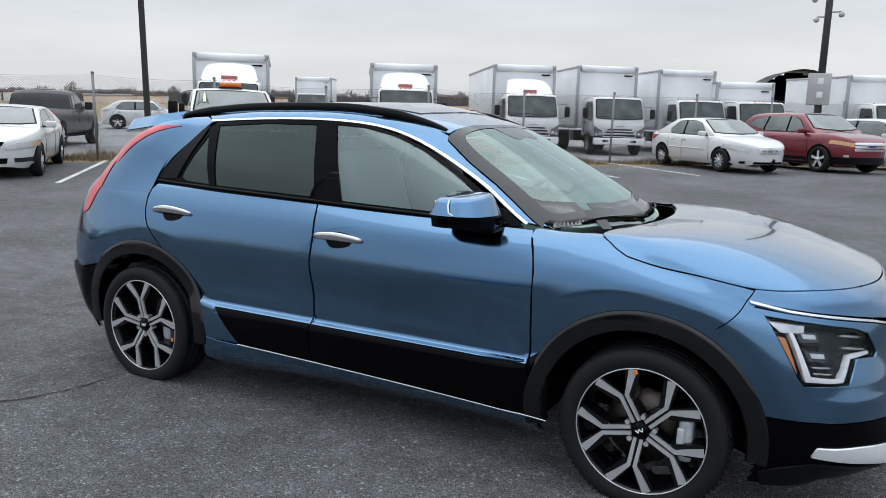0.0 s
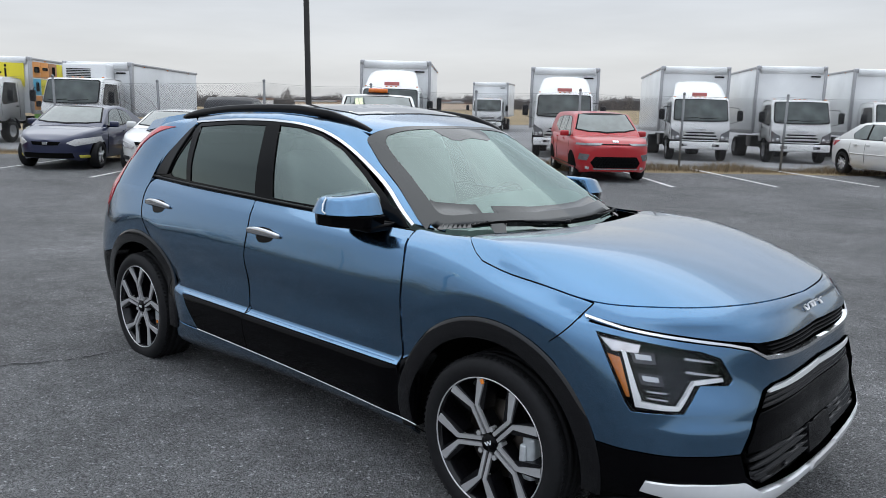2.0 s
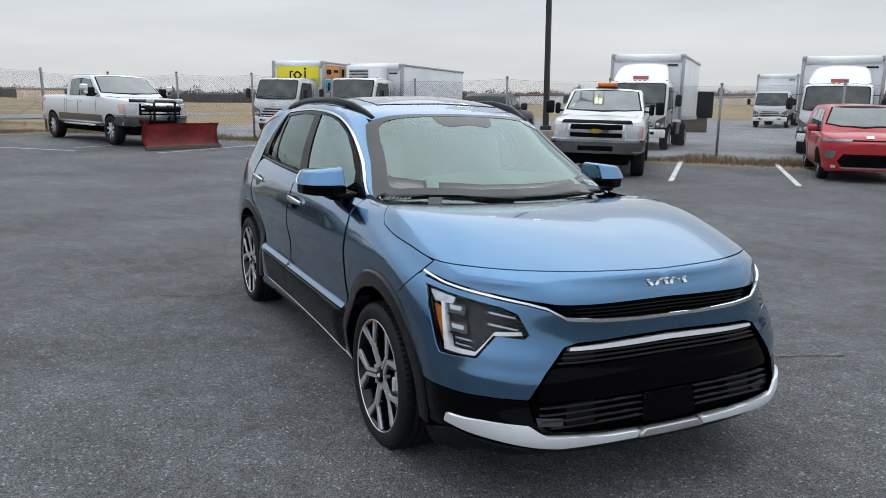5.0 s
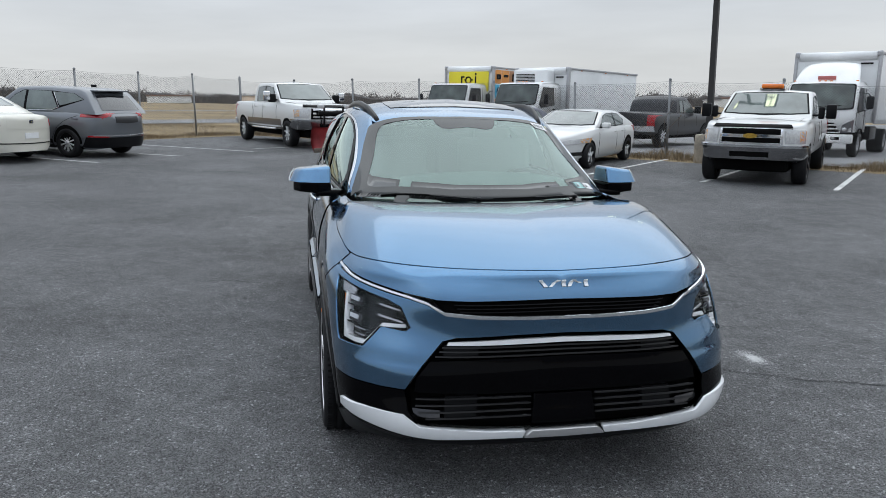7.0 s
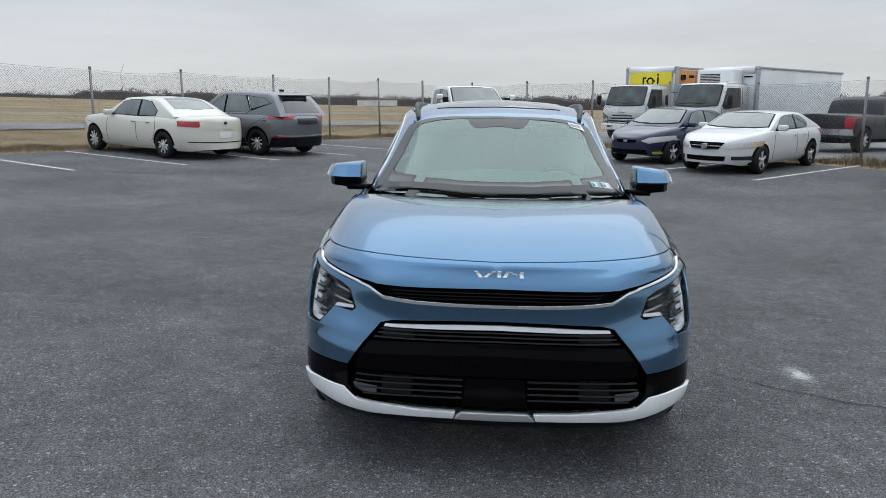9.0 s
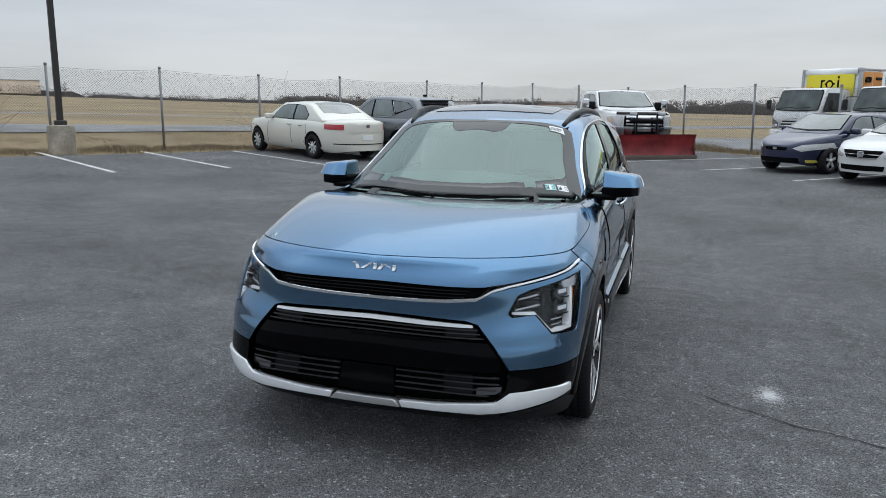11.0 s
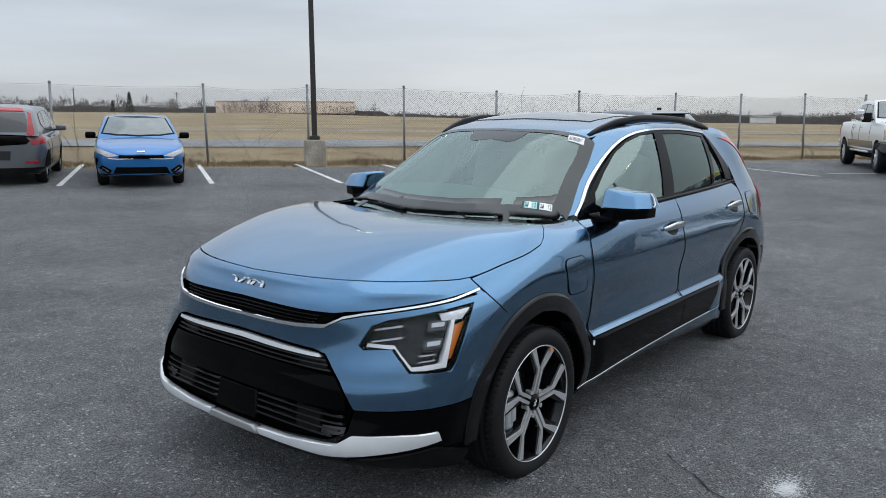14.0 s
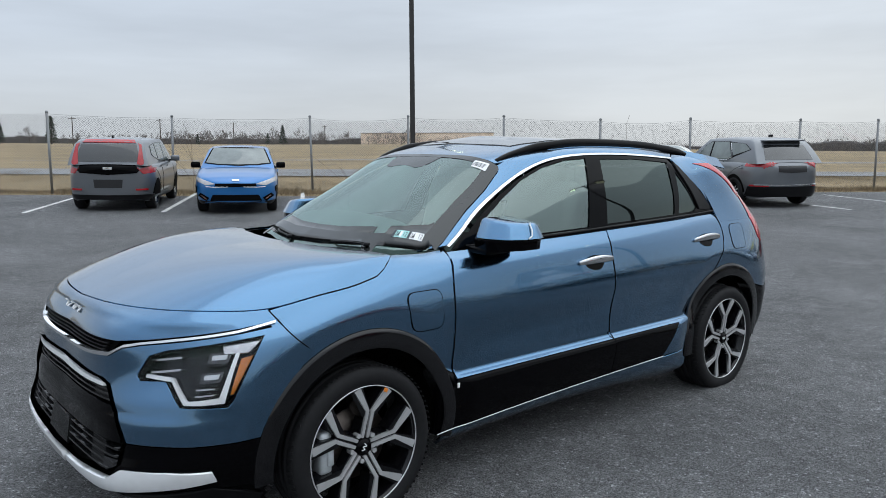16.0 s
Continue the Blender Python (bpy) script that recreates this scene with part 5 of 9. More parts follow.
def top(car, body, cabin):
    """Bonnet, windscreen, wipers, roof and rails."""
    half = [(p[0] - .0012, max(0, p[1] - .0012)) for p in SEAM] + [(1.20, .782), (1.16, .757), (1.132, .735), (1.128, .70), (1.135, .62), (1.165, .47), (1.20, .30), (1.225, .12), (1.228, 0)]
    P = panel
    P("bonnet", body, both(half), "top", BLUE, car, step=0.028, lift=0.0015, label="blue bonnet with a soft centre fold")
    for s in (1, -1):
        rim = [body.drop((x, s * y), "top", 1) for x, y in [(p[0], p[1]) for p in SEAM[24:]] + [(1.20, .784), (1.16, .759), (1.134, .737), (1.126, .70)]]
        tube("bonnet_gap", [p + n * 0.0016 for p, n in rim], 0.0013, BLACK_MATT, car, "dark gap along the bonnet edge", res=1)
    ws = [(1.17, 0), (1.15, .2), (1.09, .42), (1.0, .58), (.90, .685), (.80, .66), (.62, .602), (.47, .572), (.345, .535), (.375, .32), (.395, .12), (.40, 0)]
    P("windscreen", cabin, both(ws), "top", GLASS_SCREEN, car, lift=0.003, depth=0.0, step=0.035, label="clear windscreen reflecting the sky")
    inn = [(1.058, 0), (1.042, .2), (.995, .39), (.94, .52), (.905, .58), (.872, .612), (.84, .617), (.80, .606), (.62, .556), (.47, .528), (.40, .505), (.378, .47), (.385, .30), (.393, .11), (.395, 0)]
    fr = [(1.19, 0), (1.17, .2), (1.11, .42), (1.02, .595), (.92, .715), (.80, .69), (.62, .632), (.47, .60), (.325, .556), (.345, .32), (.362, .12), (.365, 0)]
    band("screen_border", cabin, both(fr), both(inn), FRIT, car, 0.005, "black printed border of the windscreen")
    P("cowl_panel", body, both([(1.26, 0), (1.235, .25), (1.19, .44), (1.14, .58), (1.09, .655), (.97, .66), (.92, .63), (1.0, .58), (1.1, .4), (1.15, 0)]), "top", BLACK_SATIN, car, lift=-0.014, depth=0.0, step=0.05, label="black scuttle panel at the windscreen base")
    # added sheet just below the glass; its grey lightens the dark screen base
    P("screen_fill_pad", cabin, both([(1.15, 0), (1.13, .2), (1.06, .40), (.97, .51), (.90, .57), (.84, .55), (.86, .3), (.87, 0)]), "top", DASH, car, lift=-0.030, depth=0.0, step=0.06, label="grey dashboard pad under the windscreen")
    # sensor cover and toll sticker
    P("sensor_cover", cabin, both([(.385, 0), (.385, .20), (.40, .185), (.45, .175), (.495, .15), (.51, .11), (.50, .06), (.492, .0)]), "top", FRIT, car, lift=0.0042, depth=0.0, step=0.03, label="dark sensor cover behind the glass")
    P("window_sticker", cabin, [(.365, .42), (.345, .505), (.395, .525), (.412, .44)], "top", PAPER, car, lift=0.0062, depth=0, step=0.03, label="white paper sticker with barcode bars")
    for k in range(4):
        P("sticker_bar", cabin, [(.376 + .008 * k, .435), (.360 + .008 * k, .500), (.363 + .008 * k, .501), (.379 + .008 * k, .436)], "top", STICKER_DARK, car, lift=0.0070, depth=0, step=0.03)
    lo, hi = [(.96, .51), (.925, .575), (.887, .637)], [(.922, .492), (.888, .555), (.852, .617)]
    for k in range(2):
        quad = [lo[k], lo[k + 1], hi[k + 1], hi[k]]
        st = P("permit_sticker", cabin, quad, "top", STICKER_GREEN if k == 0 else PAPER, car, lift=0.0062, depth=0, step=0.03, label="small pale inspection sticker on the windscreen")
        at = lambda u, v: tuple(Vector(quad[0]).lerp(Vector(quad[1]), u).lerp(Vector(quad[3]).lerp(Vector(quad[2]), u), v))
        for u0, u1, v0, v1 in ((.0, .16, 0, 1), (.46, .62, .1, .9), (.3, .44, .2, .45)):
            P("sticker_bar", cabin, [at(u0, v0), at(u1, v0), at(u1, v1), at(u0, v1)], "top", WHITE_LENS if u0 == .46 else STICKER_DARK, st, lift=0.0070, depth=0, step=0.03)
        for u, txt in ((.18, "24"), (.66, "12")):
            lettering(txt, cabin, at, u, .030, st)
    # wipers
    for y0, y1, x0, x1 in ((-.08, -.56, 1.135, 1.0), (.46, 0.0, 1.055, 1.14)):
        arm, blade = [], []
        for k in range(9):
            t = k / 8
            x, y = x0 + (x1 - x0) * t + 0.015 * math.sin(t * math.pi), y0 + (y1 - y0) * t
            loc, n = cabin.drop((x - .012, y), "top", 1)
            blade.append(loc + n * 0.006)
            arm.append(loc + n * 0.014 + Vector((.016, 0, -.006)))
        w = tube("wiper_blade", blade, 0.005, BLACK_MATT, car, "black windscreen wiper blade")
        tube("wiper_arm", arm[:4] + [blade[4]], 0.0045, BLACK_SATIN, w, "black wiper arm")
        bm = bmesh.new()
        bmesh.ops.create_cone(bm, cap_ends=True, segments=14, radius1=.014, radius2=.010, depth=.016, matrix=Matrix.Translation(arm[0]))
        part("wiper_pivot", bm, BLACK_SATIN, w)
    roof = [(.362, 0), (.358, .12), (.342, .32), (.318, .515), (.25, .545), (.10, .535), (-.1, .575), (-.3, .585), (-.8, .578), (-1.1, .568), (-1.35, .54), (-1.6, .45), (-1.70, .2), (-1.72, 0)]
    rp = P("roof_panel", cabin, both(roof), "top", BLUE, car, step=0.04, lift=0.0, label="blue roof panel")
    P("sunroof", cabin, both([(.14, 0), (.13, .25), (.10, .40), (-.05, .415), (-.6, .41), (-1.0, .40), (-1.03, .2), (-1.03, 0)]), "top", GLASS_ROOF, rp, lift=0.004, depth=0.006, step=0.05, label="dark glass sunroof")
    sp = [(-1.36, 0), (-1.36, .50), (-1.55, .55), (-1.74, .545), (-1.84, .48), (-1.87, .3), (-1.88, 0)]
    bm = bmesh.new()
    tops = [bm.verts.new((x, y, 1.505 - (abs(x) - 1.36) * .13 - .04 * y * y)) for x, y in both(sp)]
    lows = [bm.verts.new((v.co.x - .012, v.co.y * 1.10, v.co.z - .072)) for v in tops]
    bm.faces.new(tops[::-1])
    bm.faces.new(lows)
    for k in range(len(tops)):
        j = (k + 1) % len(tops)
        bm.faces.new((tops[k], tops[j], lows[j], lows[k]))
    bmesh.ops.recalc_face_normals(bm, faces=bm.faces)
    bmesh.ops.bevel(bm, geom=bm.edges[:], offset=0.006, segments=2, affect="EDGES")
    part("roof_spoiler", bm, BLUE, car, "blue roof spoiler", smooth=False)
    for s in (1, -1):
        bm = bmesh.new()
        rows = []
        n = 40
        for k in range(n + 1):
            t = k / n
            x = .30 - 1.62 * t
            y = s * (.50 + .055 * math.sin(min(1, t * 3) * math.pi / 2))
            rise = 0.030 * min(1, (t / .16)) ** 0.8 * min(1, ((1 - t) / .12)) ** 0.8
            loc, nr = cabin.drop((x, y), "top", 1)
            c = loc + Vector((0, 0, rise))
            h = 0.005
            ring = [bm.verts.new(c + Vector((0, s * dy, dz))) for dy, dz in ((-.013, -rise - .012), (.015, -rise - .014), (.014, 0), (.008, h), (-.006, h), (-.012, 0))]
            rows.append(ring)
        for a, b in zip(rows, rows[1:]):
            for k in range(6):
                bm.faces.new((a[k], a[(k + 1) % 6], b[(k + 1) % 6], b[k]))
        bm.faces.new(rows[0])
        bm.faces.new(rows[-1][::-1])
        bmesh.ops.recalc_face_normals(bm, faces=bm.faces)
        part("roof_rail", bm, BLACK_SATIN, car, "black roof rail")


FA_X = 1.345


def wheels(car):
    """Four wheels: tyre with grooves, barrel, five forked spokes, brake."""
    def lathe(profile, n=64):
        bm = bmesh.new()
        rows = []
        for k in range(n):
            a = k * math.tau / n
            rows.append([bm.verts.new((r * math.cos(a), y, r * math.sin(a))) for r, y in profile])
        for k in range(n):
            a, b = rows[k], rows[(k + 1) % n]
            for j in range(len(profile) - 1):
                bm.faces.new((a[j], a[j + 1], b[j + 1], b[j]))
        bmesh.ops.recalc_face_normals(bm, faces=bm.faces)
        return bm
    tyre = [(.246, -.095), (.258, -.108), (.285, -.113), (.312, -.106), (.324, -.088)]
    for g in (-.058, -.02, .02, .058):
        tyre += [(.3285, g - .006), (.3215, g - .004), (.3215, g + .004), (.3285, g + .006)]
    tyre += [(.324, .088), (.312, .106), (.288, .113), (.258, .108), (.246, .095)]

    def bar(bm, p0, p1, w0, w1, y0, y1, th):
        """A flat-faced spoke from p0 to p1 in the wheel's plane."""
        a, b = Vector(p0), Vector(p1)
        d = (b - a).normalized()
        nrm = Vector((-d.y, d.x))
        vs = []
        for pt, w, yy in ((a, w0, y0), (b, w1, y1)):
            for q, sgn in ((nrm, 1), (nrm, -1)):
                for dep in (0, th):
                    e = pt + q * (w / 2 * sgn * (1 if dep == 0 else 1.25))
                    vs.append(bm.verts.new((e.x, yy - dep, e.y)))
        for f in ((0, 2, 6, 4), (1, 5, 7, 3), (0, 4, 5, 1), (2, 3, 7, 6), (0, 1, 3, 2), (4, 6, 7, 5)):
            bm.faces.new([vs[i] for i in f])
        bmesh.ops.recalc_face_normals(bm, faces=bm.faces)
    def strokes(bm, pts, widths, ys, th):
        """A bent flat-faced bar with mitred corners."""
        rows = []
        for k, (p, w, y) in enumerate(zip(pts, widths, ys)):
            d0 = (pts[k] - pts[max(0, k - 1)]).normalized() if k else (pts[1] - pts[0]).normalized()
            d1 = (pts[min(len(pts) - 1, k + 1)] - pts[k]).normalized() if k < len(pts) - 1 else d0
            d = (d0 + d1).normalized()
            q = Vector((-d.y, d.x)) * (w / 2 / max(.6, d.dot(d0)))
            rows.append([bm.verts.new((e.x, y - dep, e.y)) for dep in (0, th) for e in (p + q * (1 + dep * 12), p - q * (1 + dep * 12))])
        for a, b in zip(rows, rows[1:]):
            for f in ((0, 1), (1, 3), (3, 2), (2, 0)):
                bm.faces.new((a[f[0]], a[f[1]], b[f[1]], b[f[0]]))
        bm.faces.new((rows[0][0], rows[0][1], rows[0][3], rows[0][2]))
        bm.faces.new((rows[-1][0], rows[-1][2], rows[-1][3], rows[-1][1]))
        bmesh.ops.recalc_face_normals(bm, faces=bm.faces)
    for sx in (1.36, -1.36):
        for s in (-1, 1):
            hub = new("wheel")
            hub.parent = car
            hub["label"] = "black and machined silver alloy wheel with low-profile tyre"
            hub.matrix_local = pose(sx, s * .772, .328, 0, {(1, -1): 28, (1, 1): 62, (-1, -1): 7, (-1, 1): 0}[int(math.copysign(1, sx)), s], 0 if s > 0 else 180)
            part("tyre", lathe(tyre), TYRE, hub, "black rubber tyre")
            bm = bmesh.new()
            for k in range(80):
                a = k * math.tau / 80
                for sg in (1, -1):
                    box(bm, .3255 * math.cos(a), sg * .082, .3255 * math.sin(a), .009, .036, .003, rot=Euler((0, -a + math.pi / 2, sg * .25)).to_matrix())
            part("tread_blocks", bm, TYRE, hub, smooth=False)["kind"] = "stuff"
            part("rim_barrel", lathe([(.252, .098), (.250, .104), (.245, .100), (.237, .085), (.222, .03), (.215, -.09), (.228, -.098), (.247, -.098)]), WHEEL_BLACK, hub, "black rim barrel")
            part("rim_lip", lathe([(.2515, .1035), (.2500, .1065), (.2465, .1050), (.2465, .1015)]), WHEEL_SILVER, hub, "machined rim edge")
            for k in range(5):
                an = radians(90 + 72 * k)
                u, v = Vector((math.cos(an), math.sin(an))), Vector((-math.sin(an), math.cos(an)))
                bm = bmesh.new()
                for sg in (1, -1):
                    e = Vector((math.cos(an + sg * .32), math.sin(an + sg * .32))) * .244
                    strokes(bm, [u * .036 + v * sg * .0125, u * .146 + v * sg * .0120, e], (.0135, .0150, .031), (.088, .100, .1035), .022)
                spoke = part("spoke", bm, WHEEL_SILVER, hub, "machined silver forked spoke", smooth=False)
                bm = bmesh.new()
                bar(bm, u * .02, u * .145, .066, .034, .078, .090, .05)
                for sg in (1, -1):
                    e = Vector((math.cos(an + sg * .32), math.sin(an + sg * .32))) * .244
                    bar(bm, u * .130 + v * sg * .012, e, .040, .058, .092, .096, .06)
                part("spoke_back", bm, WHEEL_BLACK, spoke, "black spoke pocket", smooth=False)
                bm = bmesh.new()
                bmesh.ops.create_cone(bm, cap_ends=True, segments=6, radius1=.0105, radius2=.0095, depth=.03, matrix=pose(.056 * math.cos(an + .63), .078, .056 * math.sin(an + .63), 90, 0, 0))
                part("wheel_bolt", bm, WHEEL_SILVER, hub, smooth=False)
            bm = bmesh.new()
            bmesh.ops.create_cone(bm, cap_ends=True, segments=32, radius1=.032, radius2=.030, depth=.05, matrix=pose(0, .068, 0, 90, 0, 0))
            part("hub_cap", bm, BLACK_GLOSS, hub, "round black hub cap")
            bm = bmesh.new()
            for q in (-.011, -.003, .005, .012):
                box(bm, q, .0945, 0, .0030, .003, .016, rot=Euler((0, .5 if q in (-.003, .012) else -.4, 0)).to_matrix())
            part("hub_badge", bm, BADGE_WHITE, hub, "tiny bright strokes on the hub cap", smooth=False)
            if (sx > 0 or s < 0):
                bm = bmesh.new()
                spot = radians(111 if sx > 0 and s < 0 else 175.5 if sx > 0 else 198)
                box(bm, .236 * math.cos(spot), .1085, .236 * math.sin(spot), .016, .004, .018, bevel=.0015)
                part("balance_sticker", bm, AMBER, hub, "small orange sticker on the rim")
            part("brake_disc", lathe([(.05, .02), (.15, .02), (.15, .0), (.05, .0)], 40), BRAKE, hub, "grey brake disc")
            bm = bmesh.new()
            if sx > 0:
                box(bm, .165, .035, .01, .055, .09, .17, bevel=0.018)
                box(bm, .150, .078, .01, .030, .02, .10, bevel=0.008)
            else:
                box(bm, .130, .03, .02, .05, .06, .11, bevel=0.015)
            turn = radians({(1, -1): 28, (1, 1): 62, (-1, -1): 7, (-1, 1): 0}[int(math.copysign(1, sx)), s])
            bmesh.ops.rotate(bm, matrix=Euler((0, (math.pi if s < 0 else 0) - turn, 0)).to_matrix(), verts=bm.verts)
            part("brake_caliper", bm, CALIPER, hub, "silver brake caliper")


def interior(car):
    """Seats, dashboard and steering wheel behind the glass."""
    part("cabin_floor", boxed(-.45, 0, .58, 2.6, 1.40, .08, .02), TRIM_GREY, car, "dark cabin floor")
    part("rear_bulkhead", boxed(-1.28, 0, .98, .10, 1.36, .80, .04), SEAT, car, "grey rear seat back and luggage cover")
    part("dashboard", boxed(.70, 0, .88, .56, 1.32, .14, .05), DASH, car, "dark dashboard")
    for x, y in ((.02, -.36), (.02, .36), (-.88, -.38), (-.88, .38)):
        part("seat_cushion", boxed(x + .12, y, .72, .52, .52, .18, .06), SEAT, car, "grey seat cushion")
        bm = boxed(0, 0, .31, .16, .50, .62, .06)
        bmesh.ops.rotate(bm, matrix=Euler((0, radians(-16), 0)).to_matrix(), verts=bm.verts)
        bmesh.ops.translate(bm, vec=(x - .12, y, .72), verts=bm.verts)
        part("seat_back", bm, SEAT, car, "grey seat back")
        bm = boxed(x - .32, y, 1.30, .10, .26, .18, .04)
        part("headrest", bm, SEAT, car, "grey headrest")
    bm = bmesh.new()
    n, m = 28, 8
    rows = []
    for k in range(n):
        a = k * math.tau / n
        rows.append([bm.verts.new(((.015 * math.cos(b * math.tau / m)), (.18 + .015 * math.sin(b * math.tau / m)) * math.cos(a), (.18 + .015 * math.sin(b * math.tau / m)) * math.sin(a))) for b in range(m)])
    for k in range(n):
        for b in range(m):
            bm.faces.new((rows[k][b], rows[(k + 1) % n][b], rows[(k + 1) % n][(b + 1) % m], rows[k][(b + 1) % m]))
    bmesh.ops.transform(bm, matrix=pose(.40, .36, 1.0, 0, 25, 0), verts=bm.verts)
    part("steering_wheel", bm, BLACK_SATIN, car, "black steering wheel")


def boxed(x, y, z, sx, sy, sz, bev):
    bm = bmesh.new()
    box(bm, x, y, z, sx, sy, sz, bevel=bev)
    return bm


blue_car()


# ---- parked vehicles ----
def lathe_y(profile, n=40):
    bm = bmesh.new()
    rows = []
    for k in range(n):
        a = k * math.tau / n
        rows.append([bm.verts.new((r * math.cos(a), y, r * math.sin(a))) for r, y in profile])
    for k in range(n):
        a, b = rows[k], rows[(k + 1) % n]
        for j in range(len(profile) - 1):
            bm.faces.new((a[j], a[j + 1], b[j + 1], b[j]))
    bmesh.ops.recalc_face_normals(bm, faces=bm.faces)
    return bm


def road_wheel(parent, x, y, r, rim, width, s, mat, spokes, hubmat=None):
    """A wheel as a part: tyre, rim, spokes and hub as sub-parts would be a level too deep, so the spokes are one cast wheel."""
    w = part("wheel", lathe_y([(rim, -width / 2), (r - .04, -width / 2 - .005), (r - .008, -width / 2 + .02), (r, -width / 4), (r, width / 4), (r - .008, width / 2 - .02), (r - .04, width / 2 + .005), (rim, width / 2), (rim - .01, width / 2 - .03)]), TYRE, parent, "black rubber tyre")
    w.matrix_local = pose(x, y, r, 0, 0, 0 if s > 0 else 180)
    part("rim", lathe_y([(rim, width / 2 - .002), (rim - .012, width / 2 - .004), (rim - .03, width / 2 - .05), (.001, width / 2 - .055)]), mat if spokes == 0 else WHEEL_BLACK, w)
    for k in range(spokes):
        a = k * math.tau / spokes + .3
        bm = bmesh.new()
        box(bm, 0, 0, 0, rim * .95, .03, rim * (1.9 / spokes) * .80)
        for v in bm.verts:
            if v.co.x < 0:
                v.co.z *= .8
        bmesh.ops.transform(bm, matrix=Euler((0, -a, 0)).to_matrix().to_4x4() @ pose(rim * .5, width / 2 - .028, 0), verts=bm.verts)
        part("spoke", bm, mat, w, smooth=False)
    bm = bmesh.new()
    bmesh.ops.create_cone(bm, cap_ends=True, segments=16, radius1=rim * .24, radius2=rim * .2, depth=.04, matrix=pose(0, width / 2 - .012, 0, 90, 0, 0))
    part("hub", bm, hubmat or mat, w)
    return w


def body_grid(c):
    """Lower body as a smooth skin from the car's main measures."""
    L, W = c["L"], c["W"]
    hl = L / 2
    deck = sorted(c["deck"])                      # (x, height) along the top of the lower body
    ns = 46
    bm = bmesh.new()
    rows = []
    nose_r, tail_r = c.get("nose", 6.0), c.get("tail", 8.0)
    for k in range(ns):
        t = math.sin(math.pi / 2 * (-1 + 2 * k / (ns - 1)))
        p = nose_r if t > 0 else tail_r
        f = max(0.0, 1 - abs(t) ** p) ** (1 / 2.6)
        x = hl * t
        zt = float(np.interp(x, [d[0] for d in deck], [d[1] for d in deck]))
        zs = min(zt, c["belt"])
        z0 = c.get("sill", .2) + .06 * ease(.8, 1, abs(t))
        w = W / 2 * f
        sec = [(.86 * w, z0), (.965 * w, z0 + .1), (.995 * w, z0 + (zs - z0) * .42), (w, z0 + (zs - z0) * .62), (.985 * w, z0 + (zs - z0) * .80), (.955 * w, zs - .035), (.915 * w, zs), (.78 * w, zs + (zt - zs) * .6 + .012), (.4 * w, zt + .028), (0, zt + .034)]
        rows.append([(x, y, z) for y, z in sec])
    return grid_mesh(bm, rows)


def grid_mesh(bm, rows):
    for side in (1, -1):
        vv = [[bm.verts.new((p[0], p[1] * side, p[2])) for p in row] for row in rows]
        for i in range(len(rows) - 1):
            for j in range(len(rows[0]) - 1):
                a, b, c, d = vv[i][j], vv[i + 1][j], vv[i + 1][j + 1], vv[i][j + 1]
                for q in ((a, b, c), (a, c, d)):
                    try:
                        bm.faces.new(q[::-1] if side > 0 else q)
                    except ValueError:
                        pass
    bmesh.ops.remove_doubles(bm, verts=bm.verts, dist=.0008)
    bmesh.ops.dissolve_degenerate(bm, edges=bm.edges, dist=.0002)
    bmesh.ops.recalc_face_normals(bm, faces=bm.faces)
    bm.faces.ensure_lookup_table()
    top_f = max(bm.faces, key=lambda f: f.calc_center_median().y)
    if top_f.normal.y < 0:
        bmesh.ops.reverse_faces(bm, faces=bm.faces)
    bm.normal_update()
    bm.faces.ensure_lookup_table()
    return bm


def cabin_grid(c):
    W, H, belt = c["W"], c["H"], c["belt"]
    roof = sorted(c["roof"])
    xs0, xs1 = roof[0][0], roof[-1][0]
    tw = c.get("tumble", .72)
    rows = []
    n = 34
    for k in range(n):
        t = k / (n - 1)
        x = xs0 + (xs1 - xs0) * (t - math.sin(t * math.tau) * .06)
        zr = float(np.interp(x, [d[0] for d in roof], [d[1] for d in roof]))
        row = []
        for v in (0, .2, .4, .6, .8, .93, 1):
            z = belt - .02 + (zr - belt + .02) * v
            y = W / 2 * (.915 + (tw - .915) * max(0, (z - belt) / (H - belt)) ** 1.2) - (.03 if v == 1 else 0)
            row.append([x, y, z])
        ye = row[-1][1]
        for q, up in ((.7, .018), (.35, .03), (0, .034)):
            row.append([x, ye * q, zr + up])
        bow = c.get("bow", .10)
        for p in row:
            yy = 1 - (p[1] / (W / 2)) ** 2
            e0, e1 = ease(xs1 - .9, xs1, x), 1 - ease(xs0, xs0 + .9, x)
            p[0] += bow * yy * e0 - bow * .6 * yy * e1
        rows.append(row)
    return grid_mesh(bmesh.new(), rows)


def outer(pts, grow):
    """The outline that wraps a set of points, a little larger all round."""
    pts = sorted(set((round(p[0], 4), round(p[1], 4)) for p in pts))
    turn = lambda o, a, b: (a[0] - o[0]) * (b[1] - o[1]) - (a[1] - o[1]) * (b[0] - o[0])
    low, high = [], []
    for line, seq in ((low, pts), (high, pts[::-1])):
        for p in seq:
            while len(line) > 1 and turn(line[-2], line[-1], p) <= 0:
                line.pop()
            line.append(p)
    ring = low[:-1] + high[:-1]
    cx, cy = sum(p[0] for p in ring) / len(ring), sum(p[1] for p in ring) / len(ring)
    out = []
    for x, y in ring:
        d = math.hypot(x - cx, y - cy)
        out.append((x + (x - cx) / d * grow, y + (y - cy) / d * grow))
    return out


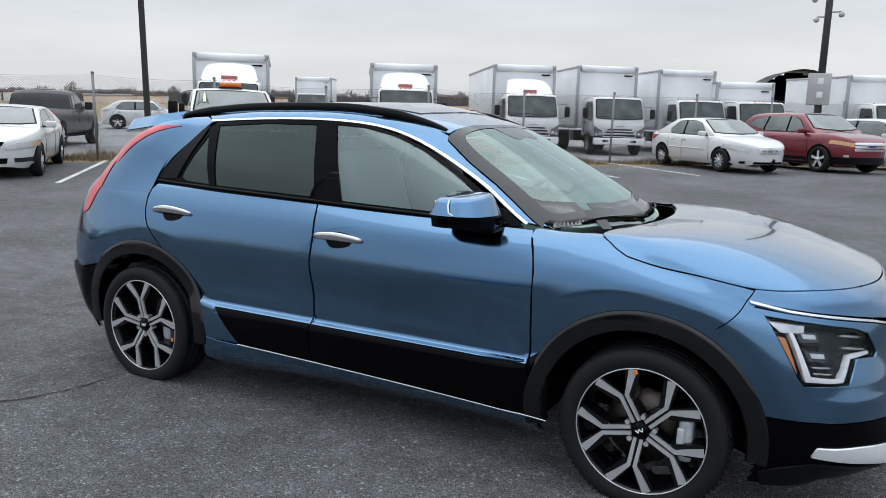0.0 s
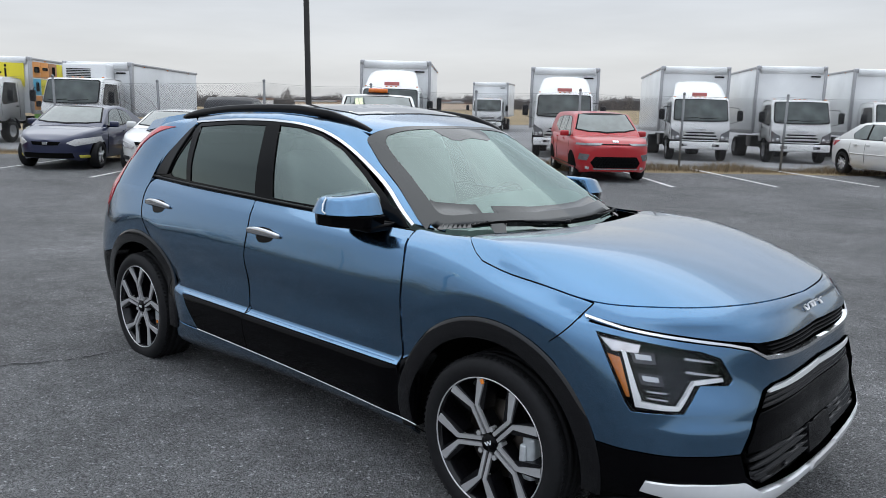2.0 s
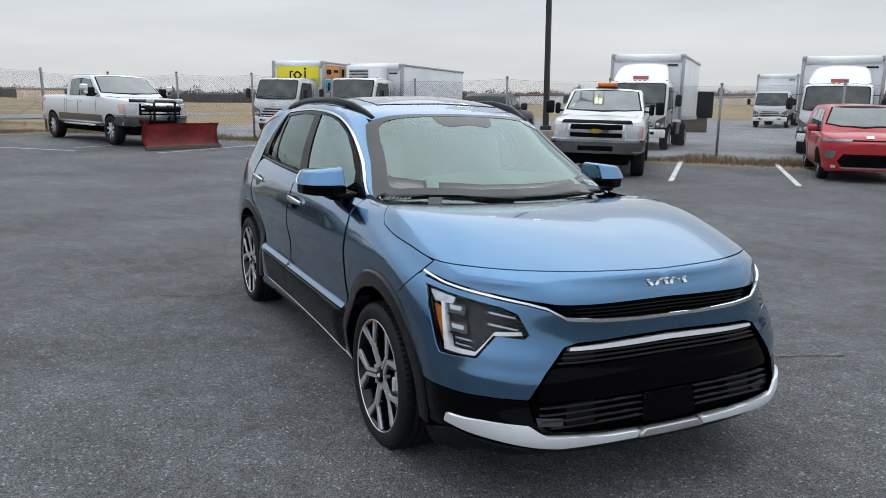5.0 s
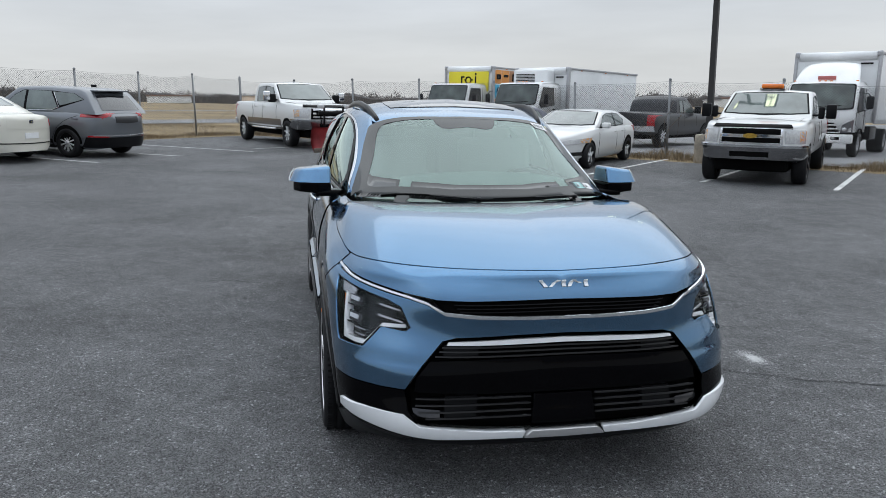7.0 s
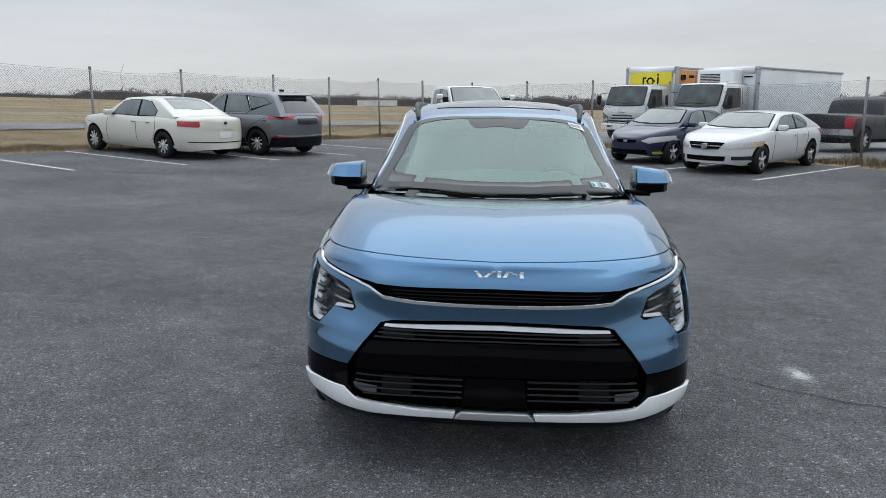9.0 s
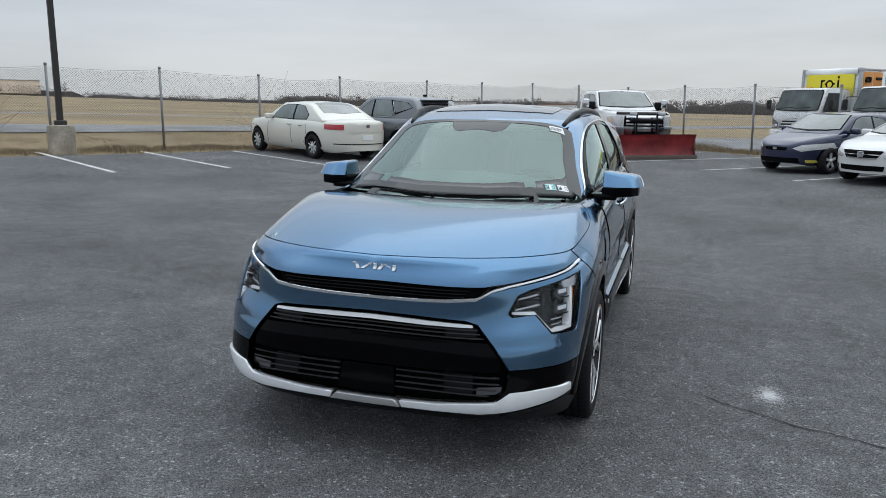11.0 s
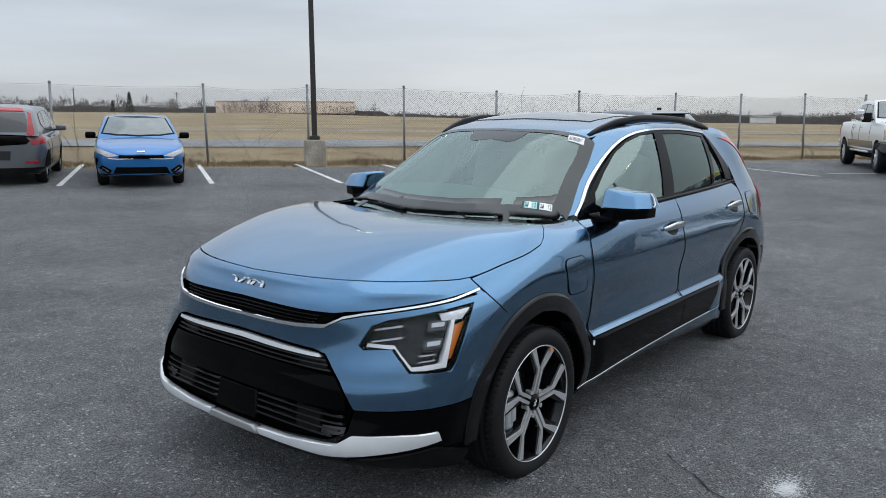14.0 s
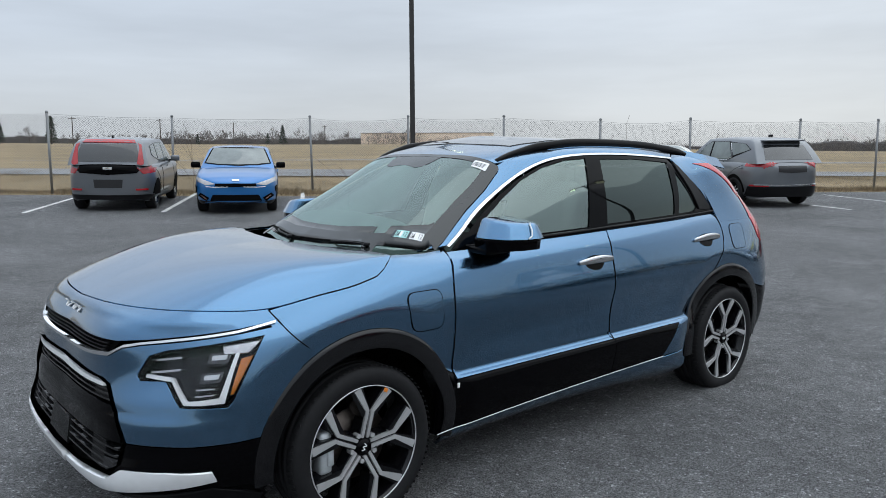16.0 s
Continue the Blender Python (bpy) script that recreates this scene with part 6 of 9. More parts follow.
def vehicle(kind, label, category, paint, place, c):
    """A parked car, van or pickup from its main measures and the outlines of its windows and lamps."""
    car = new(kind)
    tagged(car, label, category)
    body, cab = Skin(body_grid(c)), Skin(cabin_grid(c))
    part("body", body.bm.copy(), paint, car)
    part("roof", cab.bm.copy(), c.get("roof_paint", paint), car, c.get("roof_label", ""))
    L, W, H, belt = c["L"], c["W"], c["H"], c["belt"]
    P = panel
    fa, ra, r = c["fa"], c["ra"], c["r"]
    side_low = c.get("sill", .2)
    for s in (1, -1):
        for ax in (fa, ra):
            P("wheel_arch", body, ring_arc(ax, r, r + .055, 0, 180, 18) + [(ax - r - .055, side_low + .02), (ax + r + .055, side_low + .02)], "side", BLACK_MATT, car, s=s, lift=.004, depth=0, step=.09)
            if c.get("flare"):
                P("arch_flare", body, ring_arc(ax, r, r + .10, -5, 185, 18) + ring_arc(ax, r, r + .045, 185, -5, 18), "side", c["flare"], car, s=s, lift=.012, depth=.02, step=.06)
            road_wheel(car, ax, s * (W / 2 - c.get("track", .105)), r, c["rim"], c.get("tyre_w", .21), s, c.get("wheel", FAR_ALLOY), c.get("spokes", 7), c.get("hub"))
        xs_ = [q for w in c["windows"] for q in w]
        if not c.get("plain_pillars"):
            P("window_surround", cab, outer(xs_, .022), "side", BLACK_GLOSS, car, s=s, lift=.006, depth=.006, step=.08)
        for k, wnd in enumerate(c["windows"]):
            P("side_window", cab, wnd, "side", c.get("side_glass", GLASS_FAR), car, s=s, lift=.010, depth=.012, step=.07)
        if c.get("window_trim"):
            w0 = c["window_trim"]
            tube("window_trim", [p + n * .008 for p, n in (cab.drop(q, "side", s) for q in w0)], .009, CHROME, car, "bright window trim", res=1)
        for sm in c["seams"]:
            pts = [p + n * .002 for p, n in (body.drop(q, "side", s) for q in curve_line(sm, 3))]
            tube("door_seam", pts, .005, BLACK_MATT, car, res=0)
        for hx, hz in c["handles"]:
            loc, nr = body.drop((hx, hz), "side", s)
            bm = boxed(loc.x, loc.y + s * .018, loc.z, .17, .03, .032, .008)
            part("door_handle", bm, c.get("handle", paint), car)
        mx, mz = c["mirror"]
        bm = boxed(mx, s * (W / 2 + .07), mz, .13, c.get("mirror_w", .21), c.get("mirror_h", .14), .04)
        mir = part("door_mirror", bm, c.get("mirror_paint", paint), car)
        bm = boxed(mx + .02, s * (W / 2 - .05), mz - .05, .07, .14, .04, .012)
        part("mirror_arm", bm, BLACK_SATIN, mir)
        if "cladding" in c:
            z1 = c["cladding"]
            P("side_cladding", body, [(ra + r + .07, side_low + .02), (fa - r - .07, side_low + .02), (fa - r - .1, z1), (ra + r + .1, z1)], "side", c.get("clad_mat", BLACK_SATIN), car, s=s, lift=.01, depth=.015, step=.1)
        for nm, how, pl, mat in c["lamps"]:
            P(nm, body if how != "cab_back" else cab, [(q[0] * s, q[1]) for q in pl], how.replace("cab_", ""), mat, car, lift=.014, depth=.03, step=.035)
        for nm, pl, mat in c.get("side_lamps", ()):
            P(nm, body, pl, "side", mat, car, s=s, lift=.012, depth=.02, step=.035)
    for nm, how, pl, mat, lift in c["faces"]:
        full = [(q[0], q[1]) for q in pl] + [(-q[0], q[1]) for q in reversed(pl) if abs(q[0]) > 1e-6]
        P(nm, cab if nm in ("rear_window",) else body, full, how, mat, car, lift=lift + .004, depth=max(.014, lift + .004), step=.045)
    for nm, how, cx, cz, w, h, mat in c.get("plates", ()):
        loc, nr = body.drop((cx, cz), how, 1)
        bm = boxed(loc.x + (.012 if how == "front" else -.012), cx, cz, .014, w, h, .004)
        part(nm, bm, mat, car)
    ws = [(x, y) for x, y in c["screen"]]
    full = ws + [(x, -y) for x, y in reversed(ws) if abs(y) > 1e-6]
    P("screen_border", cab, outer(full, .04), "top", BLACK_GLOSS, car, lift=.009, depth=.009, step=.07)
    P("windscreen", cab, full, "top", GLASS_FAR, car, lift=.014, depth=.016, step=.06)
    for e in c.get("extra", ()):
        e(car, body, cab)
    car.matrix_world = ground_pose(*place)
    return car


def sedan_measures(L, W, H, wb, fo, r, rim, belt, hood, trunk, cowl, rf, rr, rb, **kw):
    """Main measures and outlines of a three-box car; x runs forward from the middle."""
    hl = L / 2
    fa = hl - fo
    ra = fa - wb
    c = dict(L=L, W=W, H=H, belt=belt, fa=fa, ra=ra, r=r, rim=rim,
             deck=[(-hl, trunk - .10), (-hl + .12, trunk - .01), (rb - .1, trunk), (rb + .3, belt), (cowl - .3, belt), (cowl + .1, hood), (hl - .55, hood - .10), (hl - .2, hood - .19), (hl, hood - .30)],
             roof=[(rb - .15, trunk - .02), (rr - .25, H - .09), (rr, H - .04), ((rf + rr) / 2, H - .03), (rf, H - .06), (cowl + .2, belt - .04)],
             screen=[(cowl + .16, 0), (cowl + .10, W * .24), (cowl - .02, W * .395), (rf + .02, W * .315), (rf + .07, W * .18), (rf + .09, 0)])
    zt = H - .10
    m = (rf + rr) / 2 - .12
    c["windows"] = [[(m + .04, belt + .02), (cowl - .22, belt + .02), (rf + .02, zt - .05), (rf - .25, zt), (m + .04, zt)],
                    [(m - .05, belt + .02), (m - .05, zt), (rr + .05, zt - .02), (rr - .28, belt + .16), (rr - .22, belt + .03)]]
    c["seams"] = [[(cowl - .05, .30), (cowl - .03, .6), (cowl - .1, belt - .02)], [(m, .28), (m + .02, .6), (m, belt)], [(ra + r + .12, .40), (ra + .30, .68), (rr - .25, belt - .02)]]
    c["handles"] = [(m + .12, belt - .13), (rr - .02, belt - .13)]
    c["mirror"] = (cowl - .25, belt + .06)
    c["lamps"], c["faces"] = [], []
    c.update(kw)
    return c


def cream_sedan():
    c = sedan_measures(5.16, 1.87, 1.47, 2.94, 1.02, .335, .215, .98, 1.0, 1.03, .98, .35, -.78, -1.62, spokes=9, tail=7)
    c["lamps"] = [("tail_lamp", "back", [(.62, .93), (.86, .92), (.88, .80), (.64, .79)], RED_LAMP), ("headlamp", "front", [(.50, .72), (.84, .76), (.86, .62), (.52, .58)], LENS_CLEAR)]
    c["side_lamps"] = [("tail_lamp_side", [(-2.40, .92), (-2.27, .91), (-2.30, .81), (-2.42, .81)], RED_LAMP)]
    c["faces"] = [("boot_lid", "back", [(0, 1.0), (.50, 1.0), (.54, .74), (0, .74)], CREAM, .006), ("rear_plate", "back", [(0, .66), (.17, .66), (.17, .54), (0, .54)], PAPER, .012), ("bumper_strip", "back", [(0, .44), (.80, .45), (.80, .43), (0, .42)], BLACK_SATIN, .006),
                  ("badge", "back", [(0, .93), (.05, .93), (.05, .86), (0, .86)], CHROME, .012), ("rear_window", "top", [(-.80, 0), (-.84, .50), (-1.50, .62), (-1.60, 0)], GLASS_FAR, .006)]
    c["handle"] = CHROME
    c["faces"].pop()
    c["extra"] = [lambda car, body, cab: panel("rear_window", cab, [(-.84, 0), (-.88, .50), (-1.46, .60), (-1.56, 0), (-1.46, -.60), (-.88, -.50)], "top", GLASS_FAR, car, lift=.006, depth=0, step=.1)]
    return vehicle("sedan", "cream white four-door sedan parked nose to the fence", "car", CREAM, (-14.42, -8.76, 239.5), c)


def grey_suv():
    L, W, H = 4.65, 1.84, 1.66
    c = sedan_measures(L, W, H, 2.725, .93, .355, .225, 1.05, 1.10, 1.10, .92, .35, -1.55, -2.02, spokes=10, tail=9, cladding=.42, flare=None)
    c["deck"] = [(-2.325, .9), (-2.2, 1.05), (.6, 1.05), (1.0, 1.10), (1.8, 1.0), (2.1, .92), (2.325, .75)]
    c["roof"] = [(-2.16, 1.03), (-2.0, 1.25), (-1.78, 1.52), (-1.6, 1.60), (-.5, 1.63), (.3, 1.60), (1.12, 1.0)]
    c["windows"] = [[(.02, 1.07), (.70, 1.08), (.32, 1.42), (.1, 1.52), (.02, 1.53)], [(-.06, 1.08), (-.06, 1.53), (-.75, 1.53), (-1.0, 1.18), (-.85, 1.10)], [(-1.08, 1.20), (-.82, 1.52), (-1.45, 1.49), (-1.75, 1.36)]]
    c["window_trim"] = [(.72, 1.07), (0, 1.065), (-.85, 1.09), (-1.06, 1.17), (-.84, 1.50)]
    c["lamps"] = [("tail_lamp", "back", [(.42, 1.06), (.86, 1.10), (.90, .96), (.60, .95)], RED_LAMP), ("headlamp", "front", [(.45, .80), (.84, .86), (.84, .76), (.46, .72)], LENS_CLEAR), ("reflector", "back", [(.55, .52), (.85, .54), (.85, .505), (.55, .49)], RED_LAMP)]
    c["side_lamps"] = [("tail_lamp_side", [(-2.24, 1.08), (-1.98, 1.10), (-2.08, 1.0), (-2.25, .97)], RED_LAMP)]
    c["faces"] = [("lower_bumper", "back", [(0, .50), (.86, .50), (.86, .26), (0, .26)], BLACK_SATIN, .012), ("chrome_strip", "back", [(0, .545), (.80, .555), (.80, .53), (0, .52)], CHROME, .016), ("plate_recess", "back", [(0, .98), (.36, .98), (.36, .84), (0, .82)], GREY_PLASTIC, .008)]
    c["extra"] = [lambda car, body, cab: panel("rear_window", cab, [(-.62, 1.12), (.62, 1.12), (.52, 1.46), (-.52, 1.46)], "back", GLASS_DARK, car, lift=.006, depth=0, step=.1),
                  lambda car, body, cab: part("rear_wiper", boxed(-2.13, .12, 1.15, .02, .42, .025, .006), BLACK_MATT, car),
                  lambda car, body, cab: part("roof_fin", boxed(-1.35, 0, 1.68, .16, .03, .06, .01), BLACK_SATIN, car),
                  lambda car, body, cab: part("window_note", boxed(-.33, .735, 1.36, .16, .012, .10, .002), YELLOW, car, "small yellow note inside the window"),
                  lambda car, body, cab: part("roof_spoiler", boxed(-1.84, 0, 1.568, .24, 1.02, .035, .012), GREY_PAINT, car)]
    return vehicle("sport_utility_car", "grey metallic sport utility car parked nose to the fence", "car", GREY_PAINT, (-15.93, -6.88, 239.5), c)


def blue_sedan():
    c = sedan_measures(4.64, 1.80, 1.435, 2.70, .88, .32, .21, .94, .96, 1.0, .90, .30, -.75, -1.5, spokes=5, nose=9, track=.15)
    c["mirror_paint"] = BLACK_GLOSS
    c["lamps"] = [("headlamp", "front", [(.42, .66), (.60, .72), (.84, .80), (.86, .72), (.62, .63)], LENS_CLEAR), ("running_light", "front", [(.16, .61), (.44, .60), (.62, .61), (.62, .595), (.44, .585), (.16, .595)], WHITE_LENS), ("vent", "front", [(.56, .36), (.74, .46), (.80, .40), (.62, .29)], BLACK_GLOSS), ("vent_accent", "front", [(.60, .34), (.72, .42), (.74, .405), (.62, .325)], PINK_TRIM),
                  ("side_vent", "front", [(.82, .58), (.88, .62), (.88, .44), (.84, .44)], BLACK_GLOSS), ("tail_lamp", "back", [(.3, .92), (.86, .94), (.86, .82), (.3, .84)], RED_LAMP)]
    c["faces"] = [("upper_grille", "front", [(0, .67), (.42, .67), (.44, .61), (.16, .60), (0, .60)], BLACK_GLOSS, .01), ("lower_grille", "front", [(0, .43), (.48, .43), (.54, .30), (0, .30)], BLACK_MATT, .01), ("chin", "front", [(0, .27), (.80, .29), (.78, .22), (0, .21)], BLACK_SATIN, .012), ("badge", "front", [(0, .745), (.075, .745), (.075, .72), (0, .72)], CHROME, .012)]
    return vehicle("compact_sedan", "bright blue compact sedan with black mirrors, facing the lot", "car", BRIGHT_BLUE, (-5.26, -14.06, 62), c)


def boxy(kind, label, paint, place, front, roof_paint=None):
    L, W, H = 4.2, 1.80, 1.60
    c = sedan_measures(L, W, H, 2.60, .84, .325, .215, 1.02, 1.04, 1.05, .95, .48, -1.5, -1.9, spokes=5, nose=9, tail=12, cladding=.36, track=.15)
    c["deck"] = [(-2.1, .95), (-2.0, 1.02), (.6, 1.02), (1.0, 1.06), (1.65, 1.0), (1.9, .94), (2.1, .80)]
    c["roof"] = [(-2.02, 1.0), (-1.92, 1.25), (-1.78, 1.50), (-1.6, 1.56), (-.5, 1.58), (.45, 1.55), (1.13, 1.0)]
    c["windows"] = [[(.06, 1.05), (.72, 1.06), (.42, 1.40), (.28, 1.47), (.06, 1.48)], [(-.02, 1.05), (-.02, 1.48), (-.72, 1.47), (-.74, 1.09)], [(-.82, 1.10), (-.82, 1.46), (-1.25, 1.42), (-1.35, 1.22)]]
    c["tumble"] = .74
    c["handles"] = [(.12, .93), (-.72, .95)]
    if roof_paint:
        c["roof_paint"] = roof_paint
    c["lamps"] = [("lamp_strip", "front", [(.30, .90), (.84, .90), (.86, .85), (.36, .855)], LENS_GREY), ("headlamp", "front", [(.60, .64), (.80, .66), (.82, .52), (.66, .50)], LENS_GREY), ("fog_lamp", "front", [(.60, .36), (.68, .36), (.68, .30), (.60, .30)], LENS_CLEAR),
                  ("tail_lamp", "back", [(.62, .92), (.86, 1.0), (.88, .84), (.70, .82)], RED_LAMP), ("reflector", "back", [(.55, .50), (.78, .50), (.78, .46), (.55, .46)], RED_LAMP)]
    if front:
        c["faces"] = [("grille", "front", [(0, .60), (.48, .60), (.58, .46), (.50, .34), (0, .34)], BLACK_MATT, .012), ("grille_rim", "front", [(0, .33), (.52, .33), (.50, .305), (0, .305)], CHROME, .02), ("upper_slot", "front", [(0, .885), (.32, .885), (.34, .87), (0, .868)], BLACK_GLOSS, .01), ("badge", "front", [(0, .96), (.07, .96), (.07, .92), (0, .92)], CHROME, .012)]

        def studs(car, body, cab):
            for i in range(-6, 7):
                for j in range(4):
                    y, z = i * .075 + (.037 if j % 2 else 0), .37 + .06 * j
                    loc, nr = body.drop((y, z), "front", 1)
                    bm = bmesh.new()
                    bmesh.ops.create_cone(bm, cap_ends=True, segments=4, radius1=.036, radius2=.012, depth=.02, matrix=Matrix.Translation(loc + Vector((.018, 0, 0))) @ pose(0, 0, 0, 0, 90, 0))
                    part("grille_stud", bm, BLACK_GLOSS, car, smooth=False)
        c["extra"] = [studs]
    else:
        c["faces"] = [("tailgate_mask", "back", [(0, 1.02), (.56, 1.02), (.64, .90), (.58, .84), (0, .80)], BLACK_GLOSS, .008), ("plate_recess", "back", [(0, .70), (.30, .70), (.28, .52), (0, .52)], GREY_PLASTIC, .008), ("lower_bumper", "back", [(0, .36), (.86, .37), (.86, .24), (0, .24)], BLACK_SATIN, .012), ("badge", "back", [(0, .965), (.09, .965), (.09, .91), (0, .91)], CHROME, .014)]

        def frame_(car, body, cab):
            panel("rear_window", cab, [(-.60, 1.08), (.60, 1.08), (.61, 1.30), (.57, 1.46), (-.57, 1.46), (-.61, 1.30)], "back", GLASS_DARK, car, lift=.008, depth=0, step=.1)
            for s in (1, -1):
                panel("tail_lamp_upper", cab, [(s * .60, 1.04), (s * .73, .99), (s * .74, 1.08), (s * .67, 1.45), (s * .60, 1.48), (s * .63, 1.38)], "back", RED_LAMP, car, lift=.012, depth=.02, step=.06, label="tall red rear lamp")
            panel("red_spoiler", cab, [(-.55, 1.49), (.55, 1.49), (.50, 1.55), (-.50, 1.55)], "back", RED_PAINT, car, lift=.015, depth=.02, step=.08, label="red painted strip over the rear window")
            part("roof_fin", boxed(-1.45, 0, 1.62, .14, .03, .06, .01), BLACK_SATIN, car)
        c["extra"] = [frame_]
    return vehicle(kind, label, "car", paint, place, c)


def white_sedan():
    c = sedan_measures(4.80, 1.82, 1.47, 2.775, .96, .325, .21, .97, .98, 1.04, .98, .30, -.75, -1.55, spokes=10, nose=5)
    c["lamps"] = [("headlamp", "front", [(.46, .66), (.62, .74), (.86, .78), (.88, .66), (.60, .58)], LENS_CLEAR), ("fog_lamp", "front", [(.60, .34), (.70, .34), (.70, .28), (.60, .28)], BLACK_SATIN), ("tail_lamp", "back", [(.5, .95), (.86, .92), (.86, .78), (.52, .78)], RED_LAMP)]
    c["side_lamps"] = [("headlamp_side", [(2.0, .75), (2.25, .70), (2.28, .62), (2.12, .62)], LENS_CLEAR)]
    c["faces"] = [("grille", "front", [(0, .68), (.36, .67), (.32, .54), (0, .53)], CHROME_SATIN, .012), ("lower_grille", "front", [(0, .33), (.44, .33), (.46, .27), (0, .27)], BLACK_MATT, .01), ("badge", "front", [(0, .64), (.055, .64), (.055, .57), (0, .57)], CHROME, .02)]

    def slats(car, body, cab):
        for k in range(4):
            panel("grille_slat", body, [(-.33, .655 - .032 * k), (.33, .655 - .032 * k), (.33, .645 - .032 * k), (-.33, .645 - .032 * k)], "front", BLACK_MATT, car, lift=.016, depth=.004, step=.08)
        for a in (0, 60, 120):
            bm = boxed(0, 0, 0, .02, .03, .16, .004)
            bmesh.ops.transform(bm, matrix=pose(2.40, .12, .34, a + 15, 0, 0), verts=bm.verts)
            part("loose_trim", bm, BLACK_MATT, car, "broken black trim hanging at the bumper")
        for s in (1, -1):
            tube("side_moulding", [p + n * .012 for p, n in (body.drop((x, .60), "side", s) for x in (.75, .2, -.4, -.95))], .014, WHITE_PAINT, car, res=1)
    c["extra"] = [slats]
    return vehicle("white_sedan", "white four-door sedan with hanging broken bumper trim", "car", WHITE_PAINT, (-1.49, 20.06, -44.7), c)


def maroon_suv():
    L, W, H = 4.68, 1.93, 1.70
    c = sedan_measures(L, W, H, 2.825, .93, .37, .26, 1.10, 1.14, 1.12, 1.0, .42, -1.5, -2.0, spokes=5, nose=6, cladding=.42)
    c["deck"] = [(-2.34, .95), (-2.2, 1.10), (.7, 1.10), (1.1, 1.14), (1.8, 1.06), (2.1, .98), (2.34, .8)]
    c["roof"] = [(-2.15, 1.08), (-1.95, 1.4), (-1.7, 1.60), (-1.4, 1.65), (-.5, 1.67), (.4, 1.64), (1.2, 1.06)]
    c["windows"] = [[(.05, 1.13), (.78, 1.13), (.42, 1.46), (.2, 1.56), (.05, 1.57)], [(-.03, 1.13), (-.03, 1.57), (-.85, 1.56), (-.95, 1.15)], [(-1.03, 1.16), (-.95, 1.55), (-1.45, 1.50), (-1.75, 1.30)]]
    c["lamps"] = [("headlamp", "front", [(.50, .84), (.88, .92), (.90, .82), (.54, .74)], LENS_AMBERED), ("fog_lamp", "front", [(.62, .52), (.72, .52), (.72, .42), (.62, .42)], LENS_CLEAR), ("tail_lamp", "back", [(.5, 1.0), (.9, 1.02), (.9, .86), (.5, .86)], RED_LAMP)]
    c["faces"] = [("lower_bumper", "front", [(0, .46), (.86, .46), (.86, .26), (0, .26)], BLACK_SATIN, .012)]

    def bars(car, body, cab):
        for k in range(3):
            z = .86 - .085 * k
            panel("grille_bar", body, [(-.52, z), (.52, z), (.50, z - .062), (-.50, z - .062)], "front", CHROME, car, lift=.02, depth=.03, step=.08, label="chrome grille bar")
        panel("badge", body, [(-.09, .79), (.09, .79), (.09, .73), (-.09, .73)], "front", BADGE_BLUE, car, lift=.045, depth=.02, step=.05)
    c["extra"] = [bars]
    return vehicle("crossover", "dark red crossover with chrome grille and large alloy wheels", "car", MAROON, (.97, 22.1, -45), c)


def dark_coupe():
    c = sedan_measures(4.37, 1.72, 1.40, 2.57, .90, .31, .205, .92, .93, 1.02, .85, .25, -.85, -1.75, spokes=5, nose=4)
    c["windows"] = [[(-.35, .94), (.62, .94), (.25, 1.24), (.0, 1.30), (-.35, 1.30)], [(-.42, .95), (-.42, 1.29), (-.85, 1.24), (-1.15, 1.02)]]
    c["lamps"] = [("headlamp", "front", [(.40, .60), (.55, .68), (.82, .72), (.84, .60), (.55, .53)], LENS_CLEAR), ("fog_lamp", "front", [(.60, .33), (.72, .33), (.72, .27), (.60, .27)], YELLOW_LENS), ("tail_lamp", "back", [(.5, .9), (.8, .9), (.8, .74), (.5, .74)], RED_LAMP)]
    c["faces"] = [("grille", "front", [(0, .62), (.30, .62), (.26, .55), (0, .54)], BLACK_MATT, .01), ("lower_grille", "front", [(0, .38), (.50, .38), (.52, .27), (0, .27)], BLACK_MATT, .01), ("badge", "front", [(0, .62), (.05, .62), (.05, .56), (0, .56)], CHROME, .02)]
    c["mirror_paint"] = NAVY
    return vehicle("coupe", "dark navy blue coupe facing the lot", "car", NAVY, (-16.01, 4.87, -43.5), c)


def white_saloon():
    c = sedan_measures(4.90, 1.84, 1.37, 2.75, .98, .32, .21, .95, .96, 1.02, .95, .28, -.80, -1.6, spokes=5, nose=5)
    c["lamps"] = [("headlamp", "front", [(.42, .64), (.60, .70), (.88, .74), (.88, .62), (.44, .57)], LENS_CLEAR), ("turn_lamp", "front", [(.80, .72), (.89, .74), (.89, .63), (.80, .62)], LENS_AMBERED), ("fog_lamp", "front", [(.56, .42), (.82, .42), (.82, .34), (.56, .34)], GREY_PLASTIC), ("tail_lamp", "back", [(.5, .92), (.86, .92), (.86, .78), (.5, .78)], RED_LAMP)]
    c["side_lamps"] = [("headlamp_side", [(2.05, .71), (2.3, .68), (2.32, .61), (2.1, .63)], LENS_AMBERED)]
    c["faces"] = [("grille", "front", [(0, .715), (.42, .715), (.32, .575), (0, .562)], BLACK_MATT, .012), ("grille_bar", "front", [(0, .652), (.38, .652), (.37, .637), (0, .637)], CHROME, .018), ("grille_rim", "front", [(0, .575), (.32, .585), (.32, .565), (0, .552)], CHROME, .02), ("lower_grille", "front", [(0, .42), (.46, .42), (.44, .32), (0, .31)], BLACK_MATT, .01), ("badge", "front", [(0, .675), (.06, .675), (.06, .59), (0, .59)], CHROME, .03)]
    return vehicle("saloon", "white four-door saloon with black grille facing the lot", "car", WHITE_PAINT, (-14.12, 6.44, -43), c)


